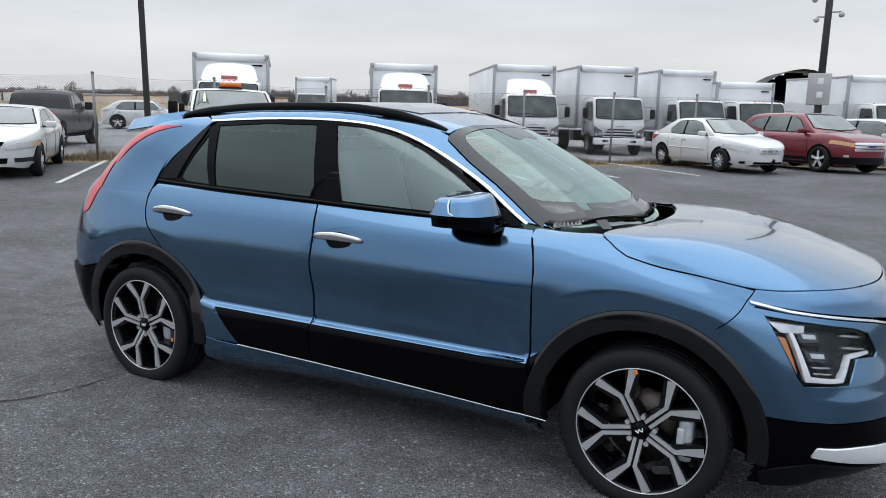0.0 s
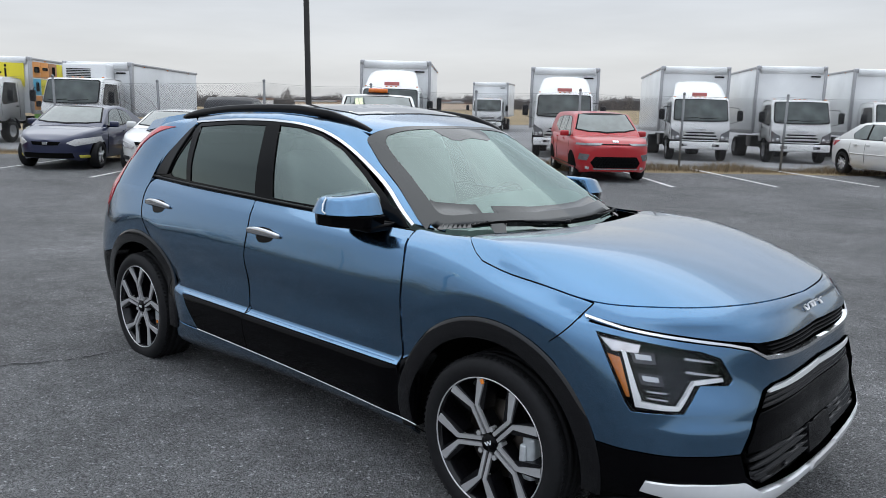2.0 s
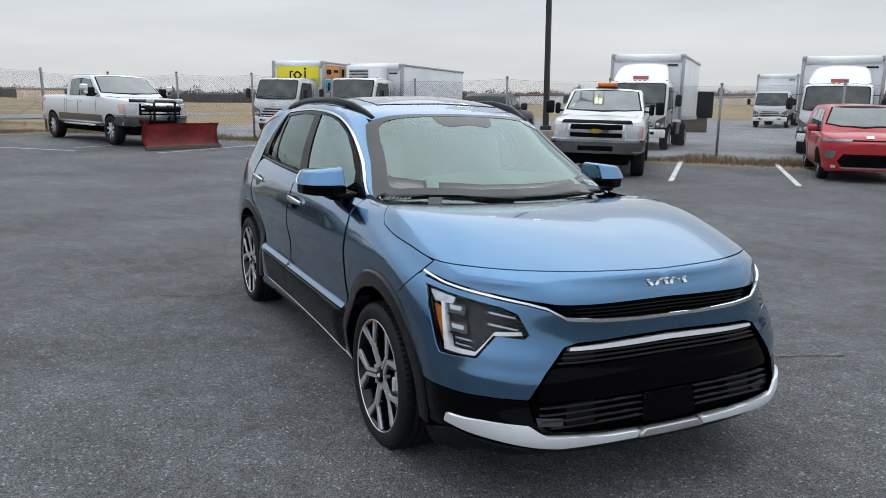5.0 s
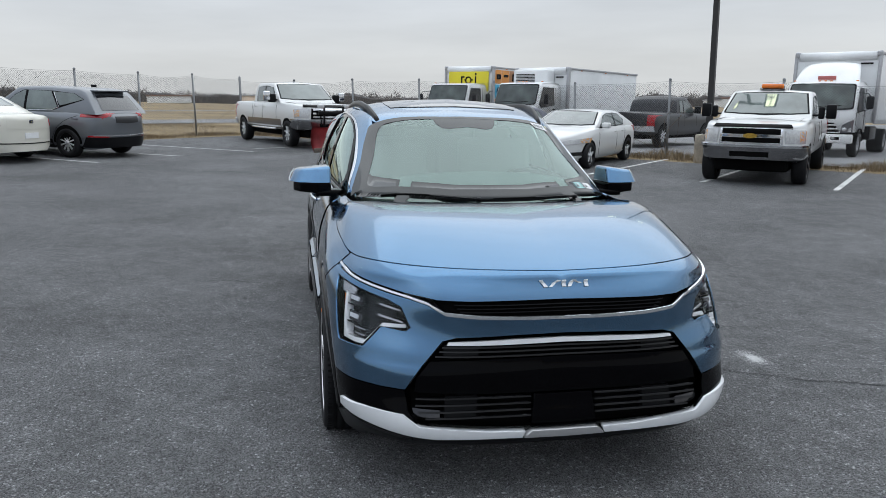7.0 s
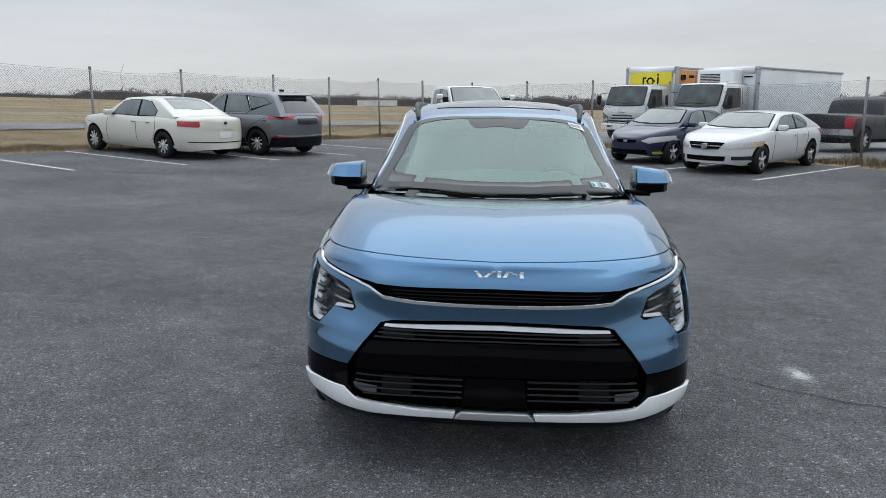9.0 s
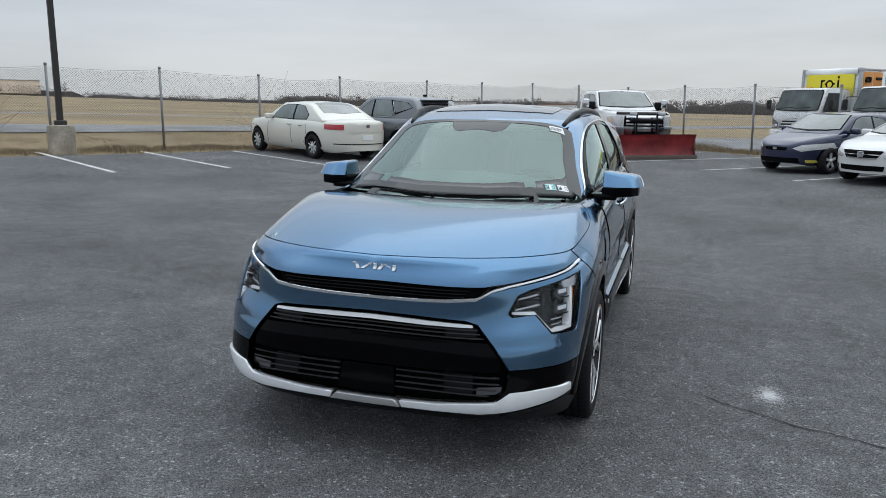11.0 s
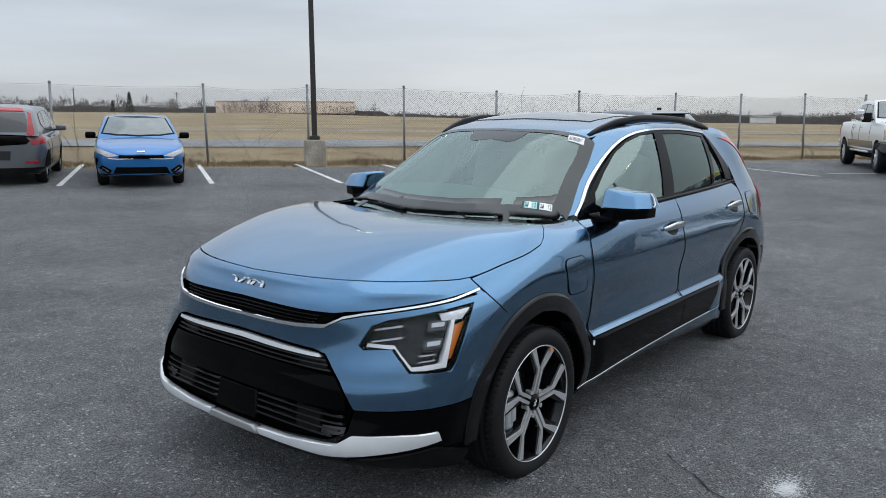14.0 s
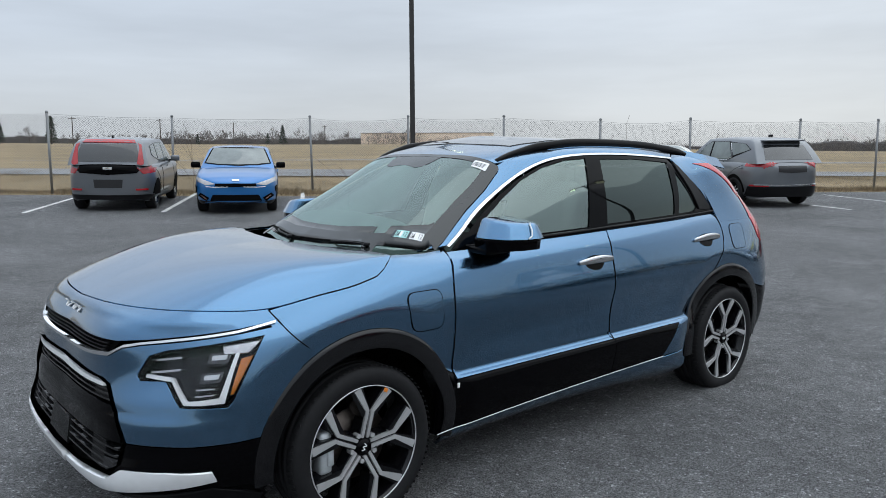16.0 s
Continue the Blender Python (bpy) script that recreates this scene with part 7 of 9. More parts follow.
def far_hatch():
    c = sedan_measures(4.6, 1.8, 1.6, 2.7, .92, .33, .21, 1.0, 1.02, 1.05, .95, .35, -1.4, -1.9, spokes=5)
    c["faces"], c["lamps"] = [("grille", "front", [(0, .66), (.5, .66), (.5, .52), (0, .52)], BLACK_MATT, .01)], [("headlamp", "front", [(.46, .66), (.86, .78), (.88, .66), (.60, .58)], LENS_CLEAR)]
    return vehicle("hatchback", "white car at the end of the row", "car", WHITE_PAINT, (3.2, 24.4, -45), c)


def low_crossover():
    c = sedan_measures(4.69, 1.89, 1.55, 2.90, .88, .37, .27, 1.02, 1.06, 1.02, .95, .40, -1.2, -2.05, spokes=5)
    c["faces"], c["lamps"] = [("lower_grille", "front", [(0, .42), (.6, .42), (.6, .30), (0, .30)], BLACK_MATT, .01)], [("headlamp", "front", [(.50, .72), (.86, .80), (.88, .70), (.60, .64)], LENS_CLEAR)]
    return vehicle("crossover", "white low crossover parked beyond the fence, seen side-on", "car", WHITE_PAINT, (-32.6, 26.2, 45), c)


def pickup(kind, label, paint, place, crew, lift_, grille_mat, lower=None, c2=None):
    """Full-size pickup with bed, tall grille and steel bumper."""
    L, W, H = (6.2, 2.03, 1.93 + lift_) if crew else (5.75, 2.03, 1.90 + lift_)
    hl = L / 2
    belt = 1.30 + lift_
    fa = hl - .95
    ra = fa - (3.95 if crew else 3.6)
    cb = fa - (3.0 if crew else 2.45)
    c = dict(L=L, W=W, H=H, belt=belt, fa=fa, ra=ra, r=.40 if crew else .395, rim=.24, sill=.48 + lift_ * .5, nose=12, tail=14, tumble=.80, bow=.07, tyre_w=.27, track=.14,
             deck=[(-hl, 1.28 + lift_), (cb - .05, 1.32 + lift_), (cb + .1, belt), (fa - .9, belt), (fa - .6, 1.30 + lift_), (fa + .3, 1.27 + lift_), (hl - .15, 1.20 + lift_), (hl, 1.08 + lift_)],
             roof=[(cb - .02, belt - .1), (cb + .08, H - .16), (cb + .25, H - .04), (fa - 1.6, H - .03), (fa - 1.45, H - .06), (fa - .65, belt - .02)],
             screen=[(fa - .70, 0), (fa - .74, .50), (fa - .82, .83), (fa - 1.40, .72), (fa - 1.38, 0)], handles=[(cb + .2, belt - .14)], mirror=(fa - .98, belt + .13), mirror_w=.24, mirror_h=.26, mirror_paint=BLACK_SATIN,
             spokes=8, lamps=[], faces=[], seams=[])
    wt = H - .14
    if crew:
        m = (cb + fa - .9) / 2 - .1
        c["windows"] = [[(m + .05, belt + .03), (fa - 1.0, belt + .03), (fa - 1.45, wt - .03), (m + .05, wt)], [(m - .05, belt + .03), (m - .05, wt), (cb + .28, wt - .02), (cb + .26, belt + .03)]]
        c["seams"] = [[(m, .75), (m, 1.0), (m, belt)], [(cb + .18, .75), (cb + .15, 1.0), (cb + .15, belt)], [(fa - .82, .75), (fa - .84, 1.0), (fa - .86, belt)], [(cb, .75), (cb, 1.0), (cb, belt)]]
        c["handles"] = [(m + .15, belt - .14), (cb + .35, belt - .14)]
    else:
        c["windows"] = [[(cb + .62, belt + .03), (fa - 1.0, belt + .03), (fa - 1.45, wt - .03), (cb + .62, wt)], [(cb + .54, belt + .03), (cb + .54, wt), (cb + .28, wt - .02), (cb + .26, belt + .03)]]
        c["seams"] = [[(cb + .55, .75), (cb + .55, 1.0), (cb + .55, belt)], [(fa - .82, .75), (fa - .84, 1.0), (fa - .86, belt)], [(cb, .75), (cb, 1.0), (cb, belt)]]
        c["handles"] = [(cb + .72, belt - .14)]
    z = lift_
    c["lamps"] = [("headlamp", "front", [(.62, 1.14 + z), (.94, 1.12 + z), (.96, .86 + z), (.64, .86 + z)], LENS_CLEAR), ("turn_lamp", "front", [(.86, 1.10 + z), (.955, 1.10 + z), (.96, .90 + z), (.88, .90 + z)], LENS_AMBERED), ("tail_lamp", "back", [(.84, 1.22 + z), (.98, 1.22 + z), (.98, .85 + z), (.84, .85 + z)], RED_LAMP)]
    # the bumper face is chrome toned down as if mirroring the ground
    c["faces"] = [("grille", "front", [(0, 1.15 + z), (.58, 1.14 + z), (.60, .84 + z), (0, .84 + z)], grille_mat, .015), ("bumper", "front", [(0, .80 + z * .8), (.97, .80 + z * .8), (.97, .56 + z * .5), (0, .54 + z * .5)], SHADED_CHROME, .05), ("bumper_top", "front", [(0, .83 + z * .8), (.98, .83 + z * .8), (.98, .785 + z * .8), (0, .785 + z * .8)], CHROME, .07), ("air_dam", "front", [(0, .54 + z * .5), (.90, .55 + z * .5), (.84, .40), (0, .38)], BLACK_SATIN, .01), ("bumper_slot", "front", [(0, .70 + z * .7), (.36, .70 + z * .7), (.36, .60 + z * .6), (0, .60 + z * .6)], BLACK_MATT, .056), ("rear_bumper", "back", [(0, .74), (.96, .74), (.96, .56), (0, .56)], CHROME_SATIN, .04)]
    if lower:
        c["cladding"], c["clad_mat"] = .80 + z * .6, lower
    if c2:
        c2(c, fa, ra, cb, hl, z)

    def under(car, body, cab):
        # plain black block added for the deep shade under the truck
        part("underbody_shade", boxed((fa + ra) / 2, 0, .46, fa - ra + 1.5, 1.40, .34, .05), BLACK_MATT, car, "dark frame and axles below the body")
        tube("bonnet_seam", [p + n * .003 for p, n in (body.drop(q, "top", 1) for q in ((fa - .62, .78), (fa + .2, .80), (hl - .16, .74), (hl - .10, .4), (hl - .09, 0), (hl - .10, -.4), (hl - .16, -.74), (fa + .2, -.80), (fa - .62, -.78)))], .006, BLACK_MATT, car, "dark shut line round the bonnet", res=0)
    c["extra"] = [under] + list(c.get("extra", ()))
    return vehicle(kind, label, "pickup truck", paint, place, c)


def beacon_truck(c, fa, ra, cb, hl, z):
    def extra(car, body, cab):
        for k, zz in enumerate((1.09, .93)):
            panel("grille_mesh", body, [(-.54, zz + .045), (.54, zz + .045), (.54, zz - .05), (-.54, zz - .05)], "front", BLACK_MATT, car, lift=.03, depth=.01, step=.1)
        panel("grille_bar", body, [(-.58, 1.035), (.58, 1.035), (.58, .985), (-.58, .985)], "front", CHROME, car, lift=.04, depth=.03, step=.1, label="chrome bar across the grille")
        panel("badge", body, [(-.13, 1.03), (-.05, 1.06), (.05, 1.06), (.13, 1.03), (.13, .99), (.05, .965), (-.05, .965), (-.13, .99)], "front", GOLD, car, lift=.06, depth=.02, step=.06, label="gold-coloured badge")
        panel("bonnet_guard", body, [(-.70, 1.215), (.70, 1.215), (.74, 1.165), (-.74, 1.165)], "front", BLACK_GLOSS, car, lift=.03, depth=.02, step=.1, label="dark plastic bonnet guard")
        bm = boxed(fa - 1.65, 0, 1.92, .30, .52, .025, .008)
        part("beacon_base", bm, BLACK_SATIN, car)
        bm = boxed(fa - 1.65, 0, 1.985, .24, .46, .105, .03)
        part("beacon", bm, BEACON, car, "orange roof warning light")
        part("window_note", boxed(fa - 1.04, .52, 1.50, .01, .17, .10, .002), YELLOW, car, "yellow note behind the windscreen")
        for s in (1, -1):
            part("tow_mirror", boxed(fa - .96, s * 1.27, 1.46, .14, .20, .30, .04), BLACK_SATIN, car, "large black towing mirror")
    c["extra"] = [extra]
    c["mirror_w"] = .12
    c["hub"] = BLACK_SATIN
    c["wheel"] = WHEEL_BLACK


def plow_truck(c, fa, ra, cb, hl, z):
    def extra(car, body, cab):
        for k in range(3):
            panel("grille_bar", body, [(-.54, 1.13 + z - .10 * k), (.54, 1.13 + z - .10 * k), (.54, 1.08 + z - .10 * k), (-.54, 1.08 + z - .10 * k)], "front", CHROME, car, lift=.04, depth=.03, step=.1, label="chrome grille bar")
        panel("bonnet_guard", body, [(-.74, 1.235 + z), (.74, 1.235 + z), (.78, 1.18 + z), (-.78, 1.18 + z)], "front", BLACK_GLOSS, car, lift=.03, depth=.02, step=.1, label="dark plastic bonnet guard")
        for s in (1, -1):
            part("tow_mirror", boxed(fa - .96, s * 1.26, 1.50 + z, .13, .20, .28, .04), CHROME, car, "chrome towing mirror")
            part("side_step", boxed((fa + ra) / 2, s * .98, .50, 2.1, .10, .06, .02), CHROME_SATIN, car, "chrome side step")
            part("plow_light", boxed(hl + .22, s * .42, 1.22 + z, .12, .20, .13, .03), LENS_CLEAR, car, "auxiliary plow light")
            part("plow_post", boxed(hl + .20, s * .30, .92 + z, .05, .05, .60, .01), BLACK_SATIN, car)
        part("plow_frame", boxed(hl + .20, 0, 1.02 + z, .08, .95, .10, .02), BLACK_SATIN, car, "black plow lift frame")
        part("plow_push_arm", boxed(hl + .35, 0, .45, .8, .6, .12, .03), BLACK_SATIN, car)
    c["extra"] = [extra]
    c["flare"] = None


def plow_blade():
    """Curved red snow plow blade standing in front of the pickup."""
    blade = new("snow_plow")
    tagged(blade, "curved red steel snow plow blade with worn cutting edge", "snow plow")
    bm = bmesh.new()
    rows = []
    for k in range(13):
        a = radians(-52 + 92 * k / 12)
        xx, zz = .42 - .46 * math.cos(a), .40 + .46 * math.sin(a)
        rows.append([bm.verts.new((xx, yy, zz)) for yy in np.linspace(-1.15, 1.15, 15)])
    for a, b in zip(rows, rows[1:]):
        for k in range(14):
            bm.faces.new((a[k], a[k + 1], b[k + 1], b[k]))
    bmesh.ops.solidify(bm, geom=bm.faces[:], thickness=.02)
    bmesh.ops.recalc_face_normals(bm, faces=bm.faces)
    part("mouldboard", bm, PLOW_RED, blade, "faded red curved mouldboard")
    part("cutting_edge", boxed(.15, 0, .06, .03, 2.3, .12, .006), RUST_STEEL, blade, "scraped grey cutting edge")
    for y in (-1.0, -.5, 0, .5, 1.0):
        bm = bmesh.new()
        bmesh.ops.create_cone(bm, cap_ends=True, segments=8, radius1=.018, radius2=.018, depth=.03, matrix=pose(.17, y, .06, 0, 90, 0))
        part("edge_bolt", bm, RUST_STEEL, blade)
        part("back_rib", boxed(-.12, y, .40, .05, .04, .60, .008), BLACK_SATIN, blade)
    blade.matrix_world = ground_pose(-17.25, .58, 26)
    return blade


def box_truck(label, place, length=5.2, cab_mat=None, deflector=True, height=3.45, reefer=False, art=False, width=2.44):
    """Cab-over box truck; its origin lies under the front of the box."""
    t = new("box_truck")
    tagged(t, label, "truck", "trucks in the yard")
    cab_mat = cab_mat or TRUCK_WHITE
    hw = width / 2
    z0 = .98
    bx = part("cargo_box", boxed(-length / 2, 0, (z0 + height) / 2, length - .06, width - .05, height - z0 - .04, .02), BOX_WHITE, t, "smooth white cargo box")
    for s in (1, -1):
        part("corner_post", boxed(-.05, s * (hw - .03), (z0 + height) / 2, .16, .10, height - z0 - .1, .03), ALU, bx, "bare aluminium corner post")
        part("corner_cap", boxed(-.07, s * (hw - .06), height - .07, .22, .16, .18, .05), ALU, bx)
        part("side_rail_low", boxed(-length / 2, s * (hw - .012), z0 + .06, length, .05, .14, .01), ALU, bx)
        part("side_rail_top", boxed(-length / 2, s * (hw - .02), height - .05, length, .06, .08, .02), ALU, bx)
        for k in range(3):
            bm = boxed(-length * (k + .5) / 3, s * (hw + .008), height - .10, .09, .02, .03, .005)
            part("marker_lamp", bm, AMBER, bx)
    bm = bmesh.new()
    bmesh.ops.create_cone(bm, cap_ends=True, segments=24, radius1=.15, radius2=.15, depth=width - .26, matrix=pose(-.10, 0, height - .14, 90, 0, 0))
    part("front_bow", bm, BOX_WHITE, bx, "rounded white front roof edge")
    part("maker_plate", boxed(.012, hw - .38, height - .36, .01, .34, .05, .004), LAMP_BLACK, bx)
    # cab
    prof = [(.12, .72), (.12, 2.10), (.20, 2.40), (.80, 2.44), (1.38, 2.40), (1.70, 1.50), (1.76, 1.28), (1.78, .72)]
    bm = bmesh.new()
    cw = 1.0
    cols = []
    for yy, k in ((-cw, 0), (-cw * .97, 1), (0, 1), (cw * .97, 1), (cw, 0)):
        cols.append([bm.verts.new((x - (.03 if k == 0 else 0) + (.05 if yy == 0 and x > 1.3 else 0), yy * (1 - .035 * max(0, (z - 1.3)) / 1.0), z - (.03 if k == 0 and z > 2 else 0))) for x, z in prof])
    for a, b in zip(cols, cols[1:]):
        for k in range(len(prof) - 1):
            bm.faces.new((a[k], a[k + 1], b[k + 1], b[k]))
        bm.faces.new((a[-1], a[0], b[0], b[-1]))
    bm.faces.new(cols[0][::-1])
    bm.faces.new(cols[-1])
    bmesh.ops.recalc_face_normals(bm, faces=bm.faces)
    bmesh.ops.bevel(bm, geom=[e for e in bm.edges if e.is_manifold and e.calc_face_angle(0) > .5], offset=.035, segments=2, affect="EDGES")
    cab = part("cab", bm, cab_mat, t, "white tilt cab")
    d = Vector((1.70 - 1.38, 0, 1.50 - 2.40)).normalized()
    nrm = Vector((-d.z, 0, d.x))
    up = -d

    def on_screen(y, v, out=0.0):
        p = Vector((1.70, 0, 1.50)) + up * v + nrm * (.026 + out)
        return (p.x + .05 * max(0, 1 - abs(y) / .98), y, p.z)
    for nm, grow, mat, out in (("screen_rubber", .035, BLACK_SATIN, 0.0), ("windscreen", 0.0, GLASS_TRUCK, .016)):
        bm = bmesh.new()
        ring = rounded([(-.90 - grow, .02 - grow), (-.45, -.01 - grow), (0, -.015 - grow), (.45, -.01 - grow), (.90 + grow, .02 - grow), (.86 + grow, .85 + grow), (0, .87 + grow), (-.86 - grow, .85 + grow)], .10)
        top_v = [bm.verts.new(on_screen(y, v, out)) for y, v in ring]
        mid_v = bm.verts.new(on_screen(0, .42, out))
        for k in range(len(top_v)):
            bm.faces.new((mid_v, top_v[k], top_v[(k + 1) % len(top_v)]))
        bmesh.ops.solidify(bm, geom=bm.faces[:], thickness=.02)
        bmesh.ops.recalc_face_normals(bm, faces=bm.faces)
        part(nm, bm, mat, cab, smooth=False)
    for yy in (-.45, .25):
        tube("wiper", [on_screen(yy - .3, .06, .03), on_screen(yy + .1, .09, .03), on_screen(yy + .35, .11, .03)], .012, BLACK_MATT, cab, res=1)
    for s in (1, -1):
        bm = bmesh.new()
        f = [bm.verts.new((x, s * (cw * (1 - .035 * max(0, (z - 1.3))) + .012), z)) for x, z in ((.55, 1.48), (1.44, 1.36), (1.60, 1.50), (1.34, 2.22), (.60, 2.22))]
        bm.faces.new(f)
        bmesh.ops.solidify(bm, geom=bm.faces[:], thickness=.015)
        part("side_window", bm, GLASS_DARK, cab, smooth=False)
        tube("door_seam", [(.45, s * 1.006, .85), (.45, s * 1.006, 1.4), (.48, s * .98, 2.2)], .008, BLACK_MATT, cab, res=0)
        tube("door_seam", [(1.60, s * 1.006, .95), (1.62, s * 1.006, 1.4)], .008, BLACK_MATT, cab, res=0)
        part("door_handle", boxed(.60, s * 1.01, 1.30, .15, .03, .06, .008), BLACK_SATIN, cab)
        mr = part("mirror", boxed(1.62, s * 1.32, 1.72, .10, .20, .42, .05), BLACK_SATIN, cab, "black square door mirror")
        tube("mirror_arm", [(1.48, s * .98, 2.05), (1.62, s * 1.25, 2.02), (1.62, s * 1.32, 1.9), (1.62, s * 1.30, 1.5), (1.50, s * 1.0, 1.40)], .014, BLACK_SATIN, mr, res=1)
        bm = bmesh.new()
        quad = [(.66, .72), (.97, .72), (.99, 1.18), (.90, 1.10), (.70, .98)]
        front = [bm.verts.new((1.815 - .05 * (y > .9), s * y, z)) for y, z in quad]
        rear = [bm.verts.new((1.70, s * y, z)) for y, z in quad]
        bm.faces.new(front)
        for k in range(5):
            bm.faces.new((front[k], front[(k + 1) % 5], rear[(k + 1) % 5], rear[k]))
        bmesh.ops.recalc_face_normals(bm, faces=bm.faces)
        part("headlamp", bm, LENS_GREY, cab, "clear slanted headlamp", smooth=False)
        for yy, zz, rr in ((.76, .83, .07), (.90, .84, .06)):
            bm = bmesh.new()
            bmesh.ops.create_cone(bm, cap_ends=True, segments=14, radius1=rr, radius2=rr * .8, depth=.03, matrix=pose(1.822 - .05 * (yy > .88), s * yy, zz, 0, 90, 0))
            part("lamp_reflector", bm, LENS_CLEAR, cab)
        part("step", boxed(1.15, s * .98, .62, .5, .16, .10, .02), BLACK_SATIN, cab)
        part("wheel_arch", finish_arc(1.02, s * .93, .44, .26), BLACK_MATT, cab)
        road_wheel(t, 1.02, s * .90, .40, .22, .24, s, ALU, 0)
        road_wheel(t, -length * .62, s * .82, .40, .22, .46, s, ALU, 0)
    for k, (zz, wd) in enumerate(((1.02, .95), (.90, 1.10), (.77, 1.24))):
        part("grille_slot", boxed(1.80, 0, zz, .06, wd, .055, .012), BLACK_MATT, cab, "dark grille slot")
        part("grille_bar", boxed(1.825, 0, zz - .055, .05, wd + .06, .030, .010), TRUCK_WHITE, cab)
    part("maker_bar", boxed(1.815, 0, 1.17, .02, .34, .035, .004), CHROME_SATIN, cab)
    part("bumper", boxed(1.76, 0, .54, .20, 2.0, .26, .05), TRUCK_WHITE, t, "white steel bumper")
    for s in (1, -1):
        part("bumper_slot", boxed(1.855, s * .55, .55, .03, .24, .09, .02), BLACK_MATT, t)
        part("bumper_lamp", boxed(1.862, s * .50, .55, .03, .08, .06, .012), LENS_CLEAR, t)
    for k in range(5):
        part("roof_lamp", boxed(1.22, (-.86, -.16, 0, .16, .86)[k], 2.45, .06, .07, .035, .012), AMBER, cab)
    if deflector:
        bm = bmesh.new()
        rows = []
        for k in range(9):
            u = k / 8
            x, z = 1.12 - .92 * u, 2.42 + .72 * math.sin(u * math.pi / 2)
            w = .93 - .20 * u
            rows.append([bm.verts.new((x, w * yy, 2.34 + (z - 2.34) * (1 - .12 * abs(yy) ** 4) if abs(yy) < 1 else 2.34)) for yy in (-1, -.97, -.8, -.4, 0, .4, .8, .97, 1)])
        for a, b in zip(rows, rows[1:]):
            for k in range(8):
                bm.faces.new((a[k], a[k + 1], b[k + 1], b[k]))
        bm.faces.new(rows[-1])
        bmesh.ops.recalc_face_normals(bm, faces=bm.faces)
        part("wind_deflector", bm, cab_mat, cab, "white roof wind deflector")
        part("deflector_sticker", boxed(1.085, 0, 2.56, .03, .50, .13, .004), RED_FADED, cab, "faded red sticker on the deflector")
    part("chassis", boxed(-length / 2 + .6, 0, .72, length + 1.3, .86, .24, .02), BLACK_MATT, t, "black chassis frame")
    part("side_tank", boxed(-1.3, .78, .68, 1.1, .45, .42, .05), BLACK_SATIN, t)
    part("side_tank", boxed(-1.3, -.78, .68, .8, .45, .42, .05), BLACK_SATIN, t)
    if reefer:
        u = part("cooling_unit", boxed(.28, -.15, height - .45, .55, 1.55, .72, .06), BOX_WHITE, bx, "white cooling unit over the cab")
        for k in range(8):
            part("unit_grille", boxed(.565, -.35, height - .66 + .055 * k, .012, .85, .028, .004), LAMP_BLACK, u)
        tube("unit_hose", [(.3, -.3, height - .8), (.3, -.32, height - 1.0), (.2, -.3, height - 1.2)], .03, BLACK_MATT, u, res=1)
    if art:
        part("front_panel", boxed(.02, .0, height - .60, .02, 2.0, .86, .004), SIGN_YELLOW, bx, "bright yellow lettered front panel")
        for y, z, w, h in ((-.34, 2.74, .07, .34), (-.27, 2.88, .14, .06), (.36, 2.74, .07, .34), (.36, 3.0, .08, .08), (-.17, 2.76, .06, .06), (.19, 2.76, .06, .06)):
            part("logo_stroke", boxed(.034, y, z + height - 3.32, .012, w, h, .01), LAMP_BLACK, bx)
        bm = bmesh.new()
        ring = [[bm.verts.new((.034 + dx, rr * math.cos(a * math.tau / 24), height - .58 + rr * math.sin(a * math.tau / 24))) for rr in (.10, .165)] for dx in (0,) for a in range(24)]
        for a in range(24):
            bm.faces.new((ring[a][0], ring[a][1], ring[(a + 1) % 24][1], ring[(a + 1) % 24][0]))
        bmesh.ops.solidify(bm, geom=bm.faces[:], thickness=.012)
        part("logo_ring", bm, LAMP_BLACK, bx, smooth=False)
        cols_ = [SIGN_ORANGE, SIGN_GREEN, SIGN_YELLOW, SIGN_ORANGE, BOX_WHITE, SIGN_BLUE, SIGN_BROWN]
        k = 0
        for i in range(8):
            for j in range(4):
                m = cols_[(i * 3 + j * 5 + (i * j) % 2) % 7]
                for s in (1,):
                    x, z = -.42 - .62 * i, height - .42 - .60 * j
                    part("picture_tile", boxed(x, s * (hw - .018), z, .58, .02, .56, .004), m, bx, "coloured picture square on the box side" if k % 6 == 0 else "")
                    g = (i + 2 * j) % 4
                    if g == 0:
                        part("pictogram", boxed(x, s * (hw - .004), z, .30, .012, .20, .05), LAMP_BLACK, bx)
                    elif g == 1:
                        part("pictogram", boxed(x, s * (hw - .004), z + .05, .34, .012, .10, .03), LAMP_BLACK, bx)
                    elif g == 2:
                        part("pictogram", boxed(x, s * (hw - .004), z, .14, .012, .32, .05), LAMP_BLACK, bx)
                    k += 1
    cab.matrix_local = Matrix.Translation((0, 0, .72)) @ Matrix.Diagonal((1, 1, .87, 1)) @ Matrix.Translation((0, 0, -.72))
    t.matrix_world = ground_pose(*place)
    return t


def finish_arc(cx, cy, r, w):
    bm = bmesh.new()
    rows = []
    for k in range(15):
        a = math.pi * k / 14
        rows.append([bm.verts.new((cx + r * math.cos(a), cy + yy, .42 + r * math.sin(a))) for yy in (-w / 2, w / 2)])
    for a, b in zip(rows, rows[1:]):
        bm.faces.new((a[0], b[0], b[1], a[1]))
    bmesh.ops.solidify(bm, geom=bm.faces[:], thickness=.03)
    bmesh.ops.recalc_face_normals(bm, faces=bm.faces)
    return bm


